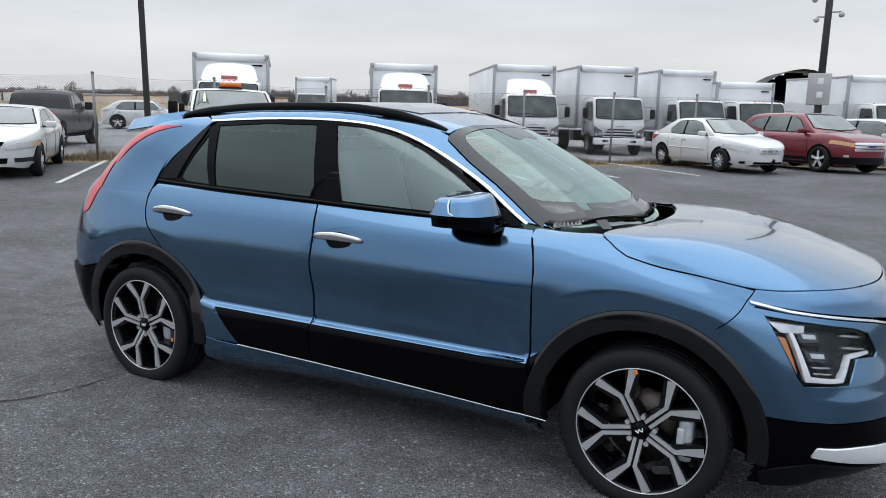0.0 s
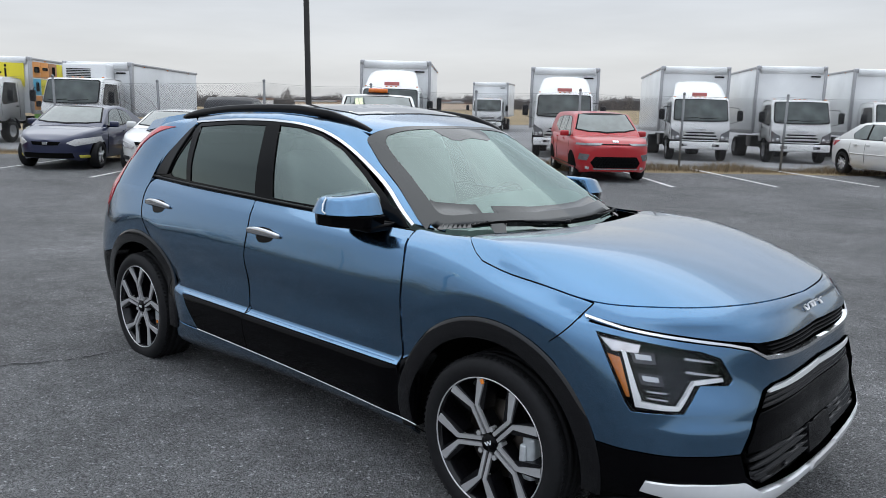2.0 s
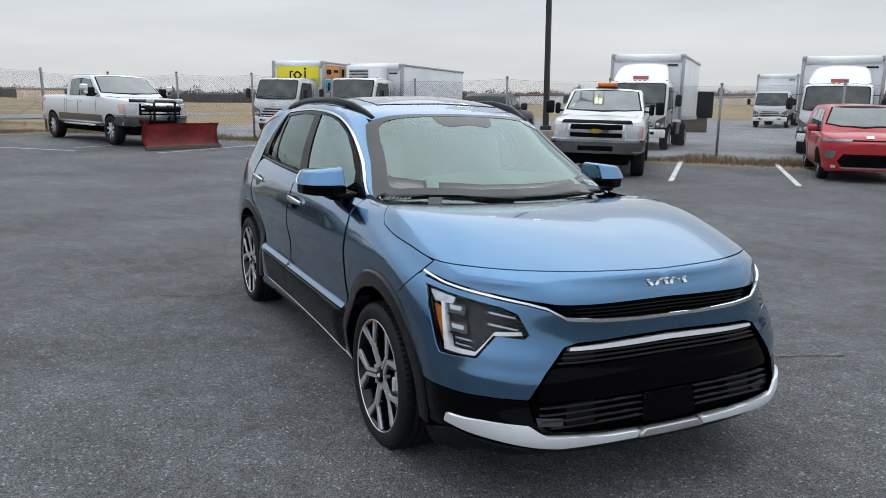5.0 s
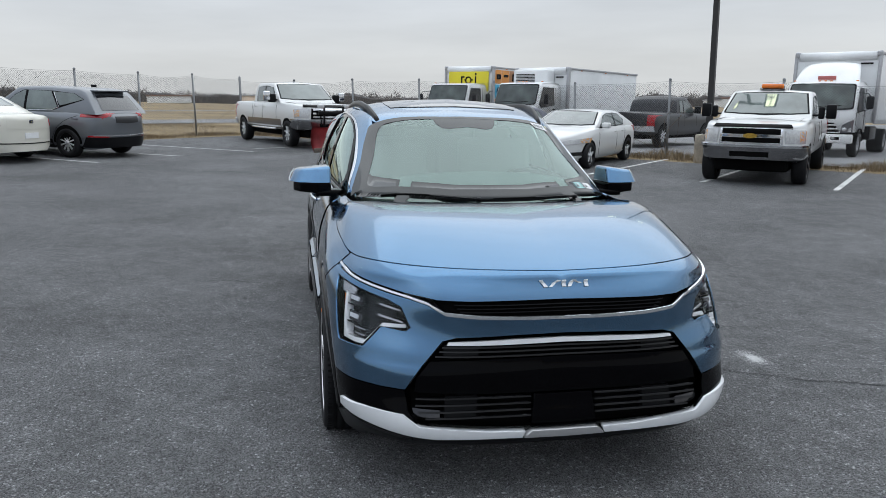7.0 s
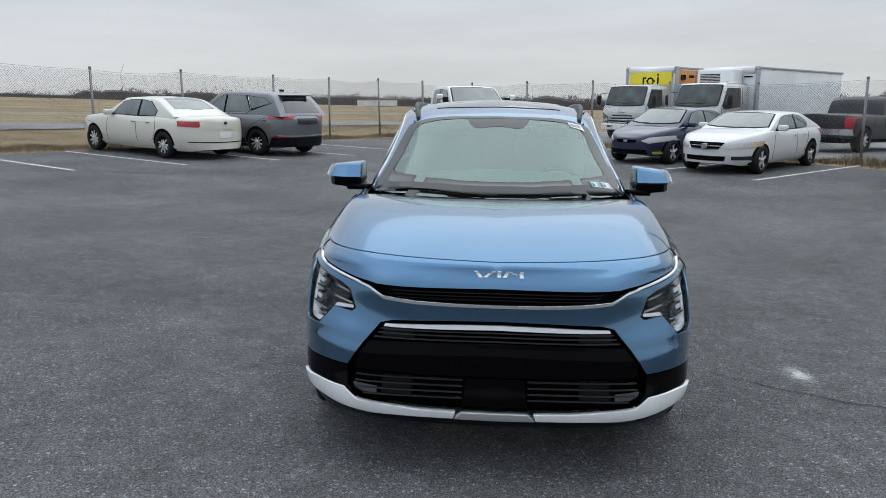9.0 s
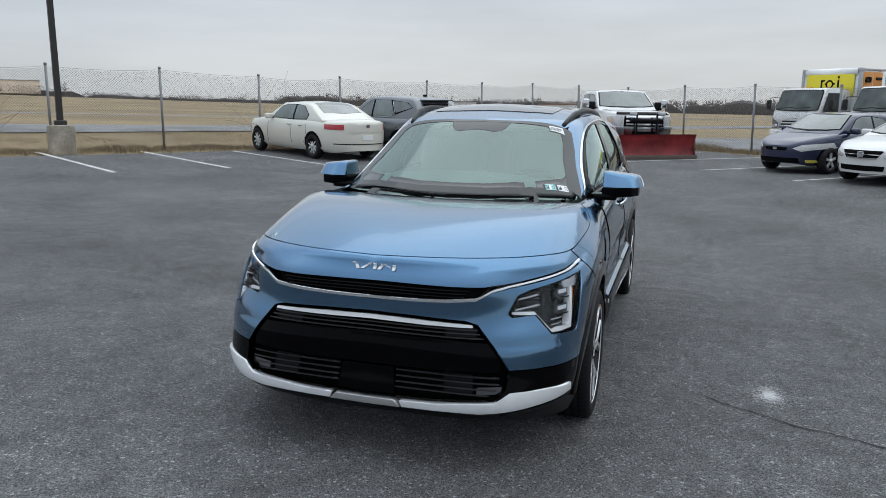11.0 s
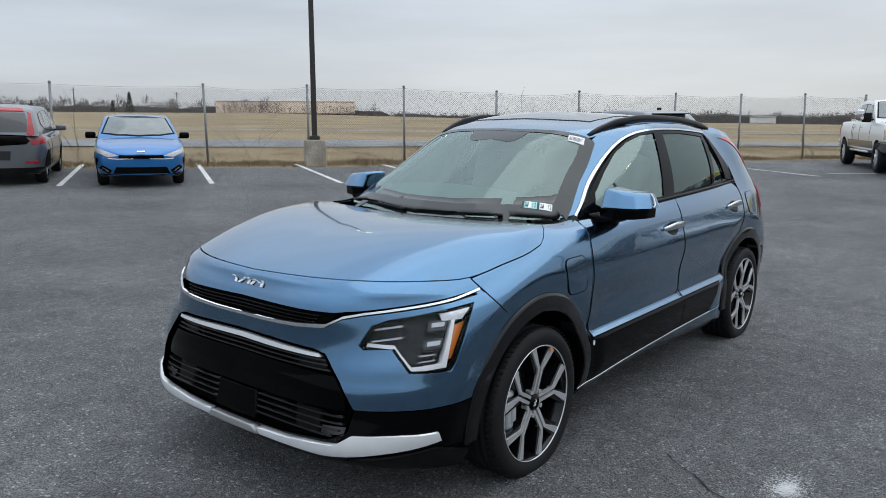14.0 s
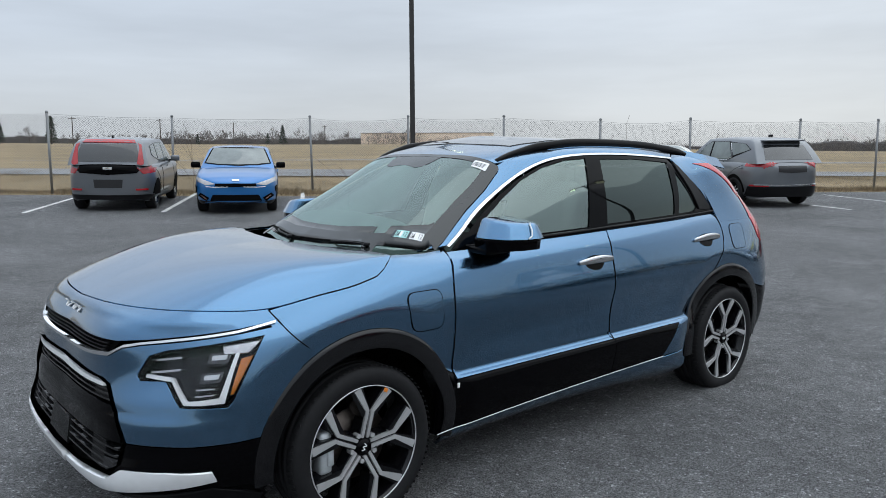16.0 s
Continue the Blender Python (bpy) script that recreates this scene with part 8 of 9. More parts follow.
cream_sedan()
grey_suv()
blue_sedan()
boxy("boxy_hatchback", "grey boxy hatchback with red rear pillars, seen from behind", GREY_PAINT, (-3.19, -15.8, 240), False)
boxy("boxy_hatchback", "bright red boxy hatchback with black studded grille", RED_PAINT, (-7.37, 14.28, -45.5), True)
white_sedan()
maroon_suv()
dark_coupe()
white_saloon()
far_hatch()
low_crossover()
pickup("work_truck", "white pickup with gold badge and orange roof beacon", WHITE_PAINT, (-10.95, 9.9, -42), False, 0.0, CHROME_SATIN, c2=beacon_truck)
pickup("plow_truck", "white crew-cab pickup with brown lower trim and plow frame", WHITE_PAINT, (-20.9, -1.0, 22), True, .0, BLACK_MATT, lower=BROWN_TRIM, c2=plow_truck)
plow_blade()
pickup("old_pickup", "black pickup parked behind the fence, seen from behind", BLACK_PAINT, (-21.3, 12.35, 128), False, -.12, BLACK_MATT)
box_truck("white cab-over box truck with roof deflector in the yard", (-16.36, 15.7, -50), height=3.15)
box_truck("white cab-over box truck with roof deflector in the yard", (-12.6, 20.6, -56), length=6.4, height=3.15)
box_truck("white cab-over box truck with roof deflector in the yard", (-9.3, 24.2, -56), length=7.0, height=3.35)
box_truck("white cab-over box truck parked in the yard row", (-6.7, 26.6, -56), deflector=False, length=5.6)
box_truck("white cab-over box truck parked in the yard row", (-4.1, 29.3, -56), deflector=False, length=5.6)
box_truck("white low box truck with roof rack in the yard row", (-1.9, 30.2, -58), deflector=False, height=3.0)
box_truck("white box truck at the end of the yard row", (2.9, 31.3, -60), deflector=False, height=3.3)
box_truck("white box truck far back in the yard", (-30.4, 38.4, -58), deflector=False, height=3.3)
box_truck("white box truck with yellow and coloured picture squares", (-27.1, 6.46, -46), length=6.4, deflector=False, height=2.95, art=True)
box_truck("white refrigerated box truck with cooling unit", (-23.55, 8.5, -52), length=5.6, deflector=False, height=2.8, reefer=True)


# ---- fences ----
def chain_fence(places, height, label):
    """Chain-link fence: leaning posts, diamond mesh, a sagging top wire."""
    rng = random.Random(int(abs(places[0][0]) * 10))
    fence = new("chain_link_fence")
    tagged(fence, label, "fence")
    n = len(places) - 1
    feet, heads = [], []
    for k in range(n + 1):
        p = Vector(places[k])
        g = Vector((p.x, p.y, ground_z(p.x, p.y)))
        lean = Vector((rng.uniform(-.05, .05), rng.uniform(-.05, .05), 0))
        h = height + rng.uniform(-.08, .08)
        feet.append(g)
        heads.append(g + lean + Vector((0, 0, h)))
        bm = bmesh.new()
        big = k in (0, n)
        bmesh.ops.create_cone(bm, cap_ends=True, segments=10, radius1=.045 if big else .034, radius2=.045 if big else .034, depth=1)
        bmesh.ops.translate(bm, vec=(0, 0, .5), verts=bm.verts)
        for v in bm.verts:
            v.co = (v.co.x + lean.x * v.co.z, v.co.y + lean.y * v.co.z, v.co.z * (h + .3) - .3)
        bmesh.ops.translate(bm, vec=g, verts=bm.verts)
        post = part("post", bm, GALV, fence)
        bm = bmesh.new()
        bmesh.ops.create_uvsphere(bm, u_segments=8, v_segments=5, radius=.045, matrix=Matrix.Translation(heads[-1]))
        part("post_cap", bm, GALV, post)
    for k in range(n):
        f0, f1, h0, h1 = feet[k], feet[k + 1], heads[k], heads[k + 1]
        d = (Vector(places[k + 1]) - Vector(places[k])).normalized()
        sag = rng.uniform(.02, .09)
        bend = rng.uniform(-.05, .05)
        side = Vector((-d.y, d.x, 0))

        def at(u, v):
            """u along the bay, v up the mesh, both 0 to 1."""
            lo, hi = f0.lerp(f1, u) + Vector((0, 0, .04)), h0.lerp(h1, u) - Vector((0, 0, .08 + sag * 4 * u * (1 - u)))
            return lo.lerp(hi, v) + side * bend * math.sin(u * math.pi) * math.sin(v * 2.6)
        verts, faces = [], []
        w, hh, gap, r = math.dist(places[k], places[k + 1]), height, .072, .0031
        cnt = int((w + hh) / gap)
        for sgn in (1, -1):
            for q in range(cnt):
                x0 = -hh + q * gap
                u0, v0, u1, v1 = x0, 0.0, x0 + hh, hh
                if u0 < 0:
                    v0, u0 = -u0, 0.0
                if u1 > w:
                    v1, u1 = v1 - (u1 - w), w
                if v1 <= v0:
                    continue
                ps = []
                for t in (0, .5, 1):
                    u, v = u0 + (u1 - u0) * t, v0 + (v1 - v0) * t
                    ps.append(at(u / w if sgn > 0 else 1 - u / w, v / hh))
                base = len(verts)
                for p in ps:
                    for off in (side * r, side * -r * .6 + Vector((0, 0, r)), side * -r * .6 - Vector((0, 0, r))):
                        verts.append(p + off)
                for s_ in range(2):
                    for e in range(3):
                        o = base + s_ * 3
                        faces.append((o + e, o + (e + 1) % 3, o + 3 + (e + 1) % 3, o + 3 + e))
        me = bpy.data.meshes.new("mesh_panel")
        me.from_pydata([tuple(v) for v in verts], [], faces)
        me.materials.append(WIRE)
        ob = new("mesh_panel", me)
        ob.parent = fence
        ob["kind"] = "stuff"
        if k % 4 == 1:
            ob["label"] = "sagging diamond wire mesh"
        tube("top_wire", [at(u / 8, 1.0) + Vector((0, 0, .03)) for u in range(9)], .004, GALV, fence, res=1)
    return fence


south = [(6.0, -25.4), (3.2, -23.7), (.4, -21.8), (-2.4, -19.9), (-5.22, -18.3), (-8.69, -16.4), (-11.0, -14.7), (-13.21, -12.88), (-15.65, -11.19), (-18.0, -9.55), (-20.93, -7.59), (-23.1, -6.1), (-25.38, -4.53), (-27.17, -2.94)]
north = [(-27.17 + 1.91 * k, -2.94 + 2.124 * k) for k in range(6)] + [(-15.28 + 2.14 * k, 9.6 + 2.066 * k) for k in range(15)]
chain_fence(south, 2.28, "grey chain-link fence with leaning steel posts beside the field")
chain_fence(north, 2.15, "grey chain-link fence in front of the truck yard")


# ---- painted lines, patches and cracks on the lot ----
def ground_strip(name, pts, width, mat, lift, label, category, taper=False):
    bm = bmesh.new()
    prev = None
    dense = []
    for a, b in zip(pts, pts[1:]):
        n = max(1, int(math.dist(a, b) / .5))
        dense += [(a[0] + (b[0] - a[0]) * k / n, a[1] + (b[1] - a[1]) * k / n) for k in range(n)]
    dense.append(pts[-1])
    for k, p in enumerate(dense):
        q0, q1 = dense[max(0, k - 1)], dense[min(len(dense) - 1, k + 1)]
        dx, dy = q1[0] - q0[0], q1[1] - q0[1]
        l = math.hypot(dx, dy) or 1
        w = width / 2 * ((1 - k / (len(dense) - 1)) * .8 + .2 if taper else 1)
        row = [bm.verts.new((p[0] + sg * -dy / l * w, p[1] + sg * dx / l * w, ground_z(p[0], p[1]) + lift)) for sg in (1, -1)]
        if prev:
            bm.faces.new((prev[0], prev[1], row[1], row[0]))
        prev = row
    return tagged(finish(bm, name, mat), label, category, kind="structure")


stalls = [((2.0, -16.1), (-.7, -20.8)), ((-.58, -14.56), (-3.3, -19.3)), ((-3.08, -13.34), (-5.9, -18.1)), ((-5.68, -11.82), (-8.46, -16.61)), ((-7.87, -10.02), (-10.42, -14.68)),
          ((-9.9, -8.6), (-12.17, -12.83)), ((-11.7, -7.0), (-13.77, -11.01)), ((-13.4, -5.3), (-15.5, -9.2))]   # along the field fence
for k in range(-2, 9):                            # along the truck yard fence
    a = radians(128 + 1.3 * (k + 1))
    x, y = -14.42 + 1.64 * k, 1.72 + 1.89 * k
    stalls.append(((x, y), (x + 5.0 * math.cos(a), y + 5.0 * math.sin(a))))
stalls += [((-15.7, -4.84), (-15.2, -3.72)), ((-19.09, -5.98), (-16.75, -2.05))]
for a, b in stalls:
    ground_strip("stall_line", [a, b], .11, LINE_PAINT, .036, "worn white painted stall line on asphalt", "line")
rng = random.Random(7)


def crack(pts, width):
    out = []
    for a, b in zip(pts, pts[1:]):
        n = max(2, int(math.dist(a, b) / .06))
        for k in range(n):
            t = k / n
            out.append((a[0] + (b[0] - a[0]) * t + rng.uniform(-.016, .016), a[1] + (b[1] - a[1]) * t + rng.uniform(-.016, .016)))
    out.append(pts[-1])
    bm = bmesh.new()
    prev = None
    for k, p in enumerate(out):
        q0, q1 = out[max(0, k - 1)], out[min(len(out) - 1, k + 1)]
        dx, dy = q1[0] - q0[0], q1[1] - q0[1]
        l = math.hypot(dx, dy) or 1
        w = width * rng.uniform(.3, 1.0) / 2
        row = [bm.verts.new((p[0] + sg * -dy / l * w, p[1] + sg * dx / l * w, ground_z(p[0], p[1]) + .0345)) for sg in (1, -1)]
        if prev:
            bm.faces.new((prev[0], prev[1], row[1], row[0]))
        prev = row
    return tagged(finish(bm, "asphalt_crack", CRACK), "thin irregular crack in the asphalt", "crack", kind="structure")


crack([(.86, 1.27), (1.08, 1.53), (1.2, 1.78), (1.32, 2.04), (1.39, 2.25)], .013)
crack([(-1.68, -2.01), (-1.66, -1.51), (-1.59, -1.37), (-1.54, -1.25), (-1.51, -1.11), (-1.49, -.91)], .014)


def smear(pts, width, seed, label):
    """A pale dried film on the asphalt: a ragged strip broken into flecks."""
    r = random.Random(seed)
    verts, faces = [], []
    for a, b in zip(pts, pts[1:]):
        n = max(2, int(math.dist(a, b) / .03))
        dx, dy = (b[0] - a[0]) / math.dist(a, b), (b[1] - a[1]) / math.dist(a, b)
        for k in range(n * max(1, int(width / .05))):
            t, o = r.random(), r.gauss(0, width * .32)
            x, y = a[0] + (b[0] - a[0]) * t - dy * o, a[1] + (b[1] - a[1]) * t + dx * o
            l, w = r.uniform(.01, .06), r.uniform(.003, .012)
            q = len(verts)
            for u, v in ((-l, -w * .5), (-l * .3, -w), (l, -w * .4), (l * .6, w), (-l * .5, w * .7)):
                px, py = x + dx * u - dy * v, y + dy * u + dx * v
                verts.append((px, py, ground_z(px, py) + .0345))
            faces.append((q, q + 1, q + 2, q + 3, q + 4))
    me = bpy.data.meshes.new("dried_smear")
    me.from_pydata(verts, [], faces)
    me.materials.append(PALE_FILM)
    return tagged(new("dried_smear", me), label, "stain", kind="stuff")


smear([(-10.5, -8.6), (-10.2, -7.6), (-10.2, -6.7)], .30, 1, "pale dried smear on the asphalt by the stalls")
smear([(-9.5, -7.8), (-9.6, -7.0), (-9.2, -6.5), (-9.05, -5.8)], .36, 2, "pale dried smear on the asphalt by the stalls")
smear([(-1.6, 8.8), (-1.42, 9.8), (-1.13, 10.86), (-.68, 11.9), (-.25, 12.7)], .07, 3, "faint pale tyre track curving over the asphalt")


def dust_patch(x, y, r, label):
    """Pale chalky spot: many small flakes thinning outwards."""
    verts, faces = [], []
    for k in range(2600):
        a, d = rng.uniform(0, math.tau), r * abs(rng.gauss(0, .5))
        px, py = x + d * math.cos(a) * 1.35, y + d * math.sin(a) * .8
        s = rng.uniform(.0008, .0035)
        b = len(verts)
        for q in range(5):
            t = q * math.tau / 5 + a
            verts.append((px + s * math.cos(t), py + s * math.sin(t), ground_z(px, py) + .0355))
        faces.append(tuple(range(b, b + 5)))
    me = bpy.data.meshes.new("chalk_spot")
    me.from_pydata(verts, [], faces)
    me.materials.append(CHALK)
    return tagged(new("chalk_spot", me), label, "stain", kind="stuff")


dust_patch(.86, 1.765, .11, "pale chalky spill on the dark asphalt")

def stones():
    """Fine loose grit scattered on the asphalt near the car."""
    verts, faces = [], []
    for k in range(5200):
        a, d = rng.uniform(0, math.tau), rng.uniform(.2, 8.5)
        px, py = 1.2 + d * math.cos(a), d * math.sin(a)
        s = rng.uniform(.0012, .0045)
        b = len(verts)
        z = ground_z(px, py) + .0305
        for dx, dy, dz in ((1, 0, 0), (-.5, .8, 0), (-.6, -.8, 0), (0, 0, 1.0)):
            verts.append((px + s * dx, py + s * dy, z + s * dz))
        faces += [(b, b + 1, b + 3), (b + 1, b + 2, b + 3), (b + 2, b, b + 3)]
    me = bpy.data.meshes.new("loose_grit")
    me.from_pydata(verts, [], faces)
    me.materials.append(GRIT)
    return tagged(new("loose_grit", me), "pale loose grit scattered over the asphalt", "grit", kind="stuff")


stones()


# ---- dry grass along the fences ----
def weeds(name, a, b, width, count, hmin, hmax, shift, label):
    r = random.Random(count)
    verts, faces = [], []
    dx, dy = b[0] - a[0], b[1] - a[1]
    l = math.hypot(dx, dy)
    nx, ny = -dy / l, dx / l
    for k in range(count):
        t, w = r.random(), shift + r.gauss(0, width)
        clump = 0.6 + 0.5 * math.sin(t * l * 1.7) * math.sin(t * l * .61 + 1)
        x, y = a[0] + dx * t + nx * w, a[1] + dy * t + ny * w
        z = ground_z(x, y)
        h = r.uniform(hmin, hmax) * max(.3, clump)
        an = r.uniform(0, math.tau)
        s = r.uniform(.004, .010)
        lx, ly = r.gauss(0, .35) * h, r.gauss(0, .35) * h
        c, sn = math.cos(an) * s, math.sin(an) * s
        q = len(verts)
        verts += [(x - c, y - sn, z), (x + c, y + sn, z), (x + lx * .5 + c * .7, y + ly * .5 + sn * .7, z + h * .6), (x + lx * .5 - c * .7, y + ly * .5 - sn * .7, z + h * .6), (x + lx * 1.2, y + ly * 1.2, z + h)]
        faces += [(q, q + 1, q + 2, q + 3), (q + 3, q + 2, q + 4)]
    me = bpy.data.meshes.new(name)
    me.from_pydata(verts, [], faces)
    me.materials.append(WEED)
    return tagged(new(name, me), label, "grass", kind="stuff")


weeds("dry_grass", (FENCE_S[0][0], FENCE_S[0][1]), FENCE_S[1], .55, 26000, .04, .22, .5, "dry straw grass along the fence foot")
weeds("dry_grass", FENCE_N[0], (9, 33), .45, 30000, .06, .34, .35, "tall dry brown weeds along the fence foot")
weeds("field_grass", (6, -30), (-36, -2), 3.2, 42000, .03, .12, 4.5, "short dry field grass behind the fence")


# ---- light poles ----
def light_pole(x, y, turn, label, h=8.2):
    p = new("light_pole")
    tagged(p, label, "light pole")
    bm = bmesh.new()
    bmesh.ops.create_cone(bm, cap_ends=True, segments=4, radius1=.105, radius2=.085, depth=h, matrix=pose(0, 0, .75 + h / 2, 0, 0, 45))
    part("pole", bm, BRONZE, p, "dark bronze square pole", smooth=False)
    bm = boxed(0, 0, .36, .60, .60, .78, .03)
    for v in bm.verts:
        if v.co.z > .5:
            v.co.x *= .97
            v.co.y *= .97
    part("concrete_base", bm, CONCRETE, p, "stained concrete pole base")
    part("base_cover", boxed(0, 0, .80, .28, .28, .14, .02), BRONZE, p, "dark square base cover")
    for s in (1, -1):
        part("arm", boxed(s * .45, 0, .70 + h, .90, .06, .08, .01), BRONZE, p)
        hd = part("lamp_head", boxed(s * 1.05, 0, .72 + h, .62, .34, .09, .02), BRONZE, p, "flat dark lamp head")
        for q in (-.12, .12):
            part("led_panel", boxed(s * 1.05 + q, 0, .665 + h, .20, .26, .02, .004), LED, hd, "pale square light panel")
    p.matrix_world = pose(x, y, ground_z(x, y), 0, 0, turn)
    return p


light_pole(-10.6, -13.98, 52, "tall dark light pole on a concrete base by the field fence")
light_pole(-13.87, 10.07, 45, "tall dark light pole by the truck yard fence")


def camera_post():
    p = new("camera_post")
    tagged(p, "tall dark utility post with cameras and a grey cabinet", "post")
    bm = bmesh.new()
    bmesh.ops.create_cone(bm, cap_ends=True, segments=12, radius1=.13, radius2=.10, depth=8.6, matrix=pose(0, 0, 4.3))
    part("post", bm, BRONZE, p)
    part("cabinet", boxed(-.05, -.22, 2.55, .72, .34, 1.05, .02), CABINET, p, "pale grey steel cabinet")
    for k in range(2):
        part("cabinet_vent", boxed(-.02, -.395, 2.36 + .46 * k, .18, .02, .20, .004), PAPER, p)
    part("cabinet_post", boxed(-.05, -.22, 1.2, .12, .12, 2.5, .01), BRONZE, p)
    for dx, z in ((-.45, 5.6), (.42, 5.75), (-.35, 4.95), (.40, 5.1), (.0, 6.2)):
        tube("camera_arm", [(0, 0, z), (dx, -.1, z)], .03, CABINET, p, res=1)
        bm = bmesh.new()
        bmesh.ops.create_uvsphere(bm, u_segments=14, v_segments=9, radius=.095, matrix=Matrix.Translation((dx, -.1, z - .10)))
        part("dome_camera", bm, CABINET, p, "white dome security camera")
    p.matrix_world = ground_pose(1.0, 25.6, 4)
    return p


camera_post()


def canopy():
    """Dark curved-roof shelter behind the trucks."""
    c = new("shelter")
    tagged(c, "dark open-fronted shelter behind the trucks", "shelter")
    bm = bmesh.new()
    rows = []
    for k in range(9):
        u = k / 8
        rows.append([bm.verts.new((xx, -1.8 + 3.6 * u, 3.1 + .75 * math.sin(u * math.pi))) for xx in (0, -7)])
    for a, b in zip(rows, rows[1:]):
        bm.faces.new((a[0], b[0], b[1], a[1]))
    bmesh.ops.solidify(bm, geom=bm.faces[:], thickness=.10)
    bmesh.ops.recalc_face_normals(bm, faces=bm.faces)
    part("roof", bm, BLACK_SATIN, c, "black curved roof sheet")
    for s in (1, -1):
        part("side_wall", boxed(-3.5, s * 1.78, 1.55, 7, .08, 3.1, .01), BLACK_MATT, c)
    for k in range(8):                              # closed gable behind the curved roof
        u = (k + .5) / 8
        part("back_board", boxed(-3.0, -1.8 + 3.6 * u, (3.0 + .75 * math.sin(u * math.pi)) / 2, .08, .45, 3.0 + .75 * math.sin(u * math.pi), .005), BLACK_MATT, c)
    c.matrix_world = ground_pose(-.2, 38.2, -78)


canopy()


def dark_container():
    c = part("steel_bin", boxed(0, 0, 1.5, 1.35, 1.6, 1.4, .03), BLACK_SATIN, None, "dark steel bin on a narrow frame in the yard")
    tagged(c, "dark steel bin on a narrow frame in the yard", "bin")
    for k in range(4):
        part("rib", boxed(-.6 + .4 * k, -.82, 1.5, .06, .05, 1.3, .01), BLACK_MATT, c)
    for k in (-1, 1):
        part("leg", boxed(.4 * k, 0, .45, .14, 1.2, .9, .02), RUST_STEEL, c)
    c.matrix_world = ground_pose(-27.3, 28.6, -30, .0)


dark_container()

# ---- gravel of the yard and the service road ----
patch("gravel_yard", GRAVEL, [(-34, 1.5), (-26.3, -1.2), (16, 40.5), (30, 60), (-30, 62), (-48, 30)], 2.5, .022, "grey gravel truck yard behind the fence", "gravel")
patch("gravel_road", GRAVEL, [(26, -52), (-4, -32), (-44, -4), (-75, 14), (-78, 9), (-48, -9.5), (-8, -38), (22, -58)], 3.0, .03, "grey gravel service road across the field", "road")
patch("gravel_road", GRAVEL, [(40, -100), (-30, -62), (-90, -20), (-150, 20), (-152, 16), (-92, -25), (-32, -68), (38, -106)], 5.0, .04, "pale gravel track farther out on the field", "road")


# ---- far woods, trees and buildings ----
def far_point(az, r):
    x, y = r * math.cos(radians(az)), r * math.sin(radians(az))
    return x, y, ground_z(x, y)


def woods(name, spans, mat, seed, label, dense=1.0):
    """A bare winter tree line: trunks and twig masses of uneven height."""
    r = random.Random(seed)
    verts, faces = [], []
    for a0, a1, dist, hgt in spans:
        n = int((a1 - a0) * dist * math.pi / 180 / 1.6 * dense)
        for k in range(n):
            az, d = r.uniform(a0, a1), dist * r.uniform(.97, 1.06)
            x, y, z = far_point(az, d)
            patchy = .75 + .35 * noise.noise(Vector((az * 1.1, seed, 0))) + .18 * noise.noise(Vector((az * 5, seed, 3)))
            h = hgt * patchy * r.uniform(.75, 1.1)
            w = h * r.uniform(.30, .55)
            tx, ty = -math.sin(radians(az)), math.cos(radians(az))
            for q in range(26):
                u, v = r.gauss(0, .42), r.uniform(.02, 1)
                wid = w * (1 - .55 * v)
                px, pz = u * wid, h * v
                dz = h * r.uniform(.10, .24)
                lean = r.gauss(0, .35) * dz
                s = h * r.uniform(.012, .035)
                dep = r.uniform(-2, 2)
                b = len(verts)
                for su, sz in ((-s, 0), (s, 0), (lean, dz)):
                    verts.append((x + tx * (px + su) + dep * tx * .1, y + ty * (px + su) + dep, z + pz + sz - .3))
                faces.append((b, b + 1, b + 2))
    me = bpy.data.meshes.new(name)
    me.from_pydata(verts, [], faces)
    me.materials.append(mat)
    return tagged(new(name, me), label, "woods", kind="stuff")


woods("far_woods", [(100, 180, 400, 8.0), (-180, -150, 395, 6.8), (-150, -137, 400, 4.5)], TWIGS, 5, "grey-brown leafless woods along the horizon", 4.0)
woods("far_woods", [(120, 180, 392, 4.5), (-180, -152, 388, 4.2)], DARK_TWIGS, 8, "darker evergreen strip in the far woods", 3.0)
woods("far_scrub", [(-136, -84, 330, 5.2), (-128, -110, 320, 6.5), (-60, 100, 420, 8)], TWIGS, 11, "leafless scrub and hedges beyond the field", 2.0)
woods("far_hedge", [(-118, -100, 322, 2.6)], DARK_TWIGS, 13, "dark low hedge along the far edge of the field", 2.0)


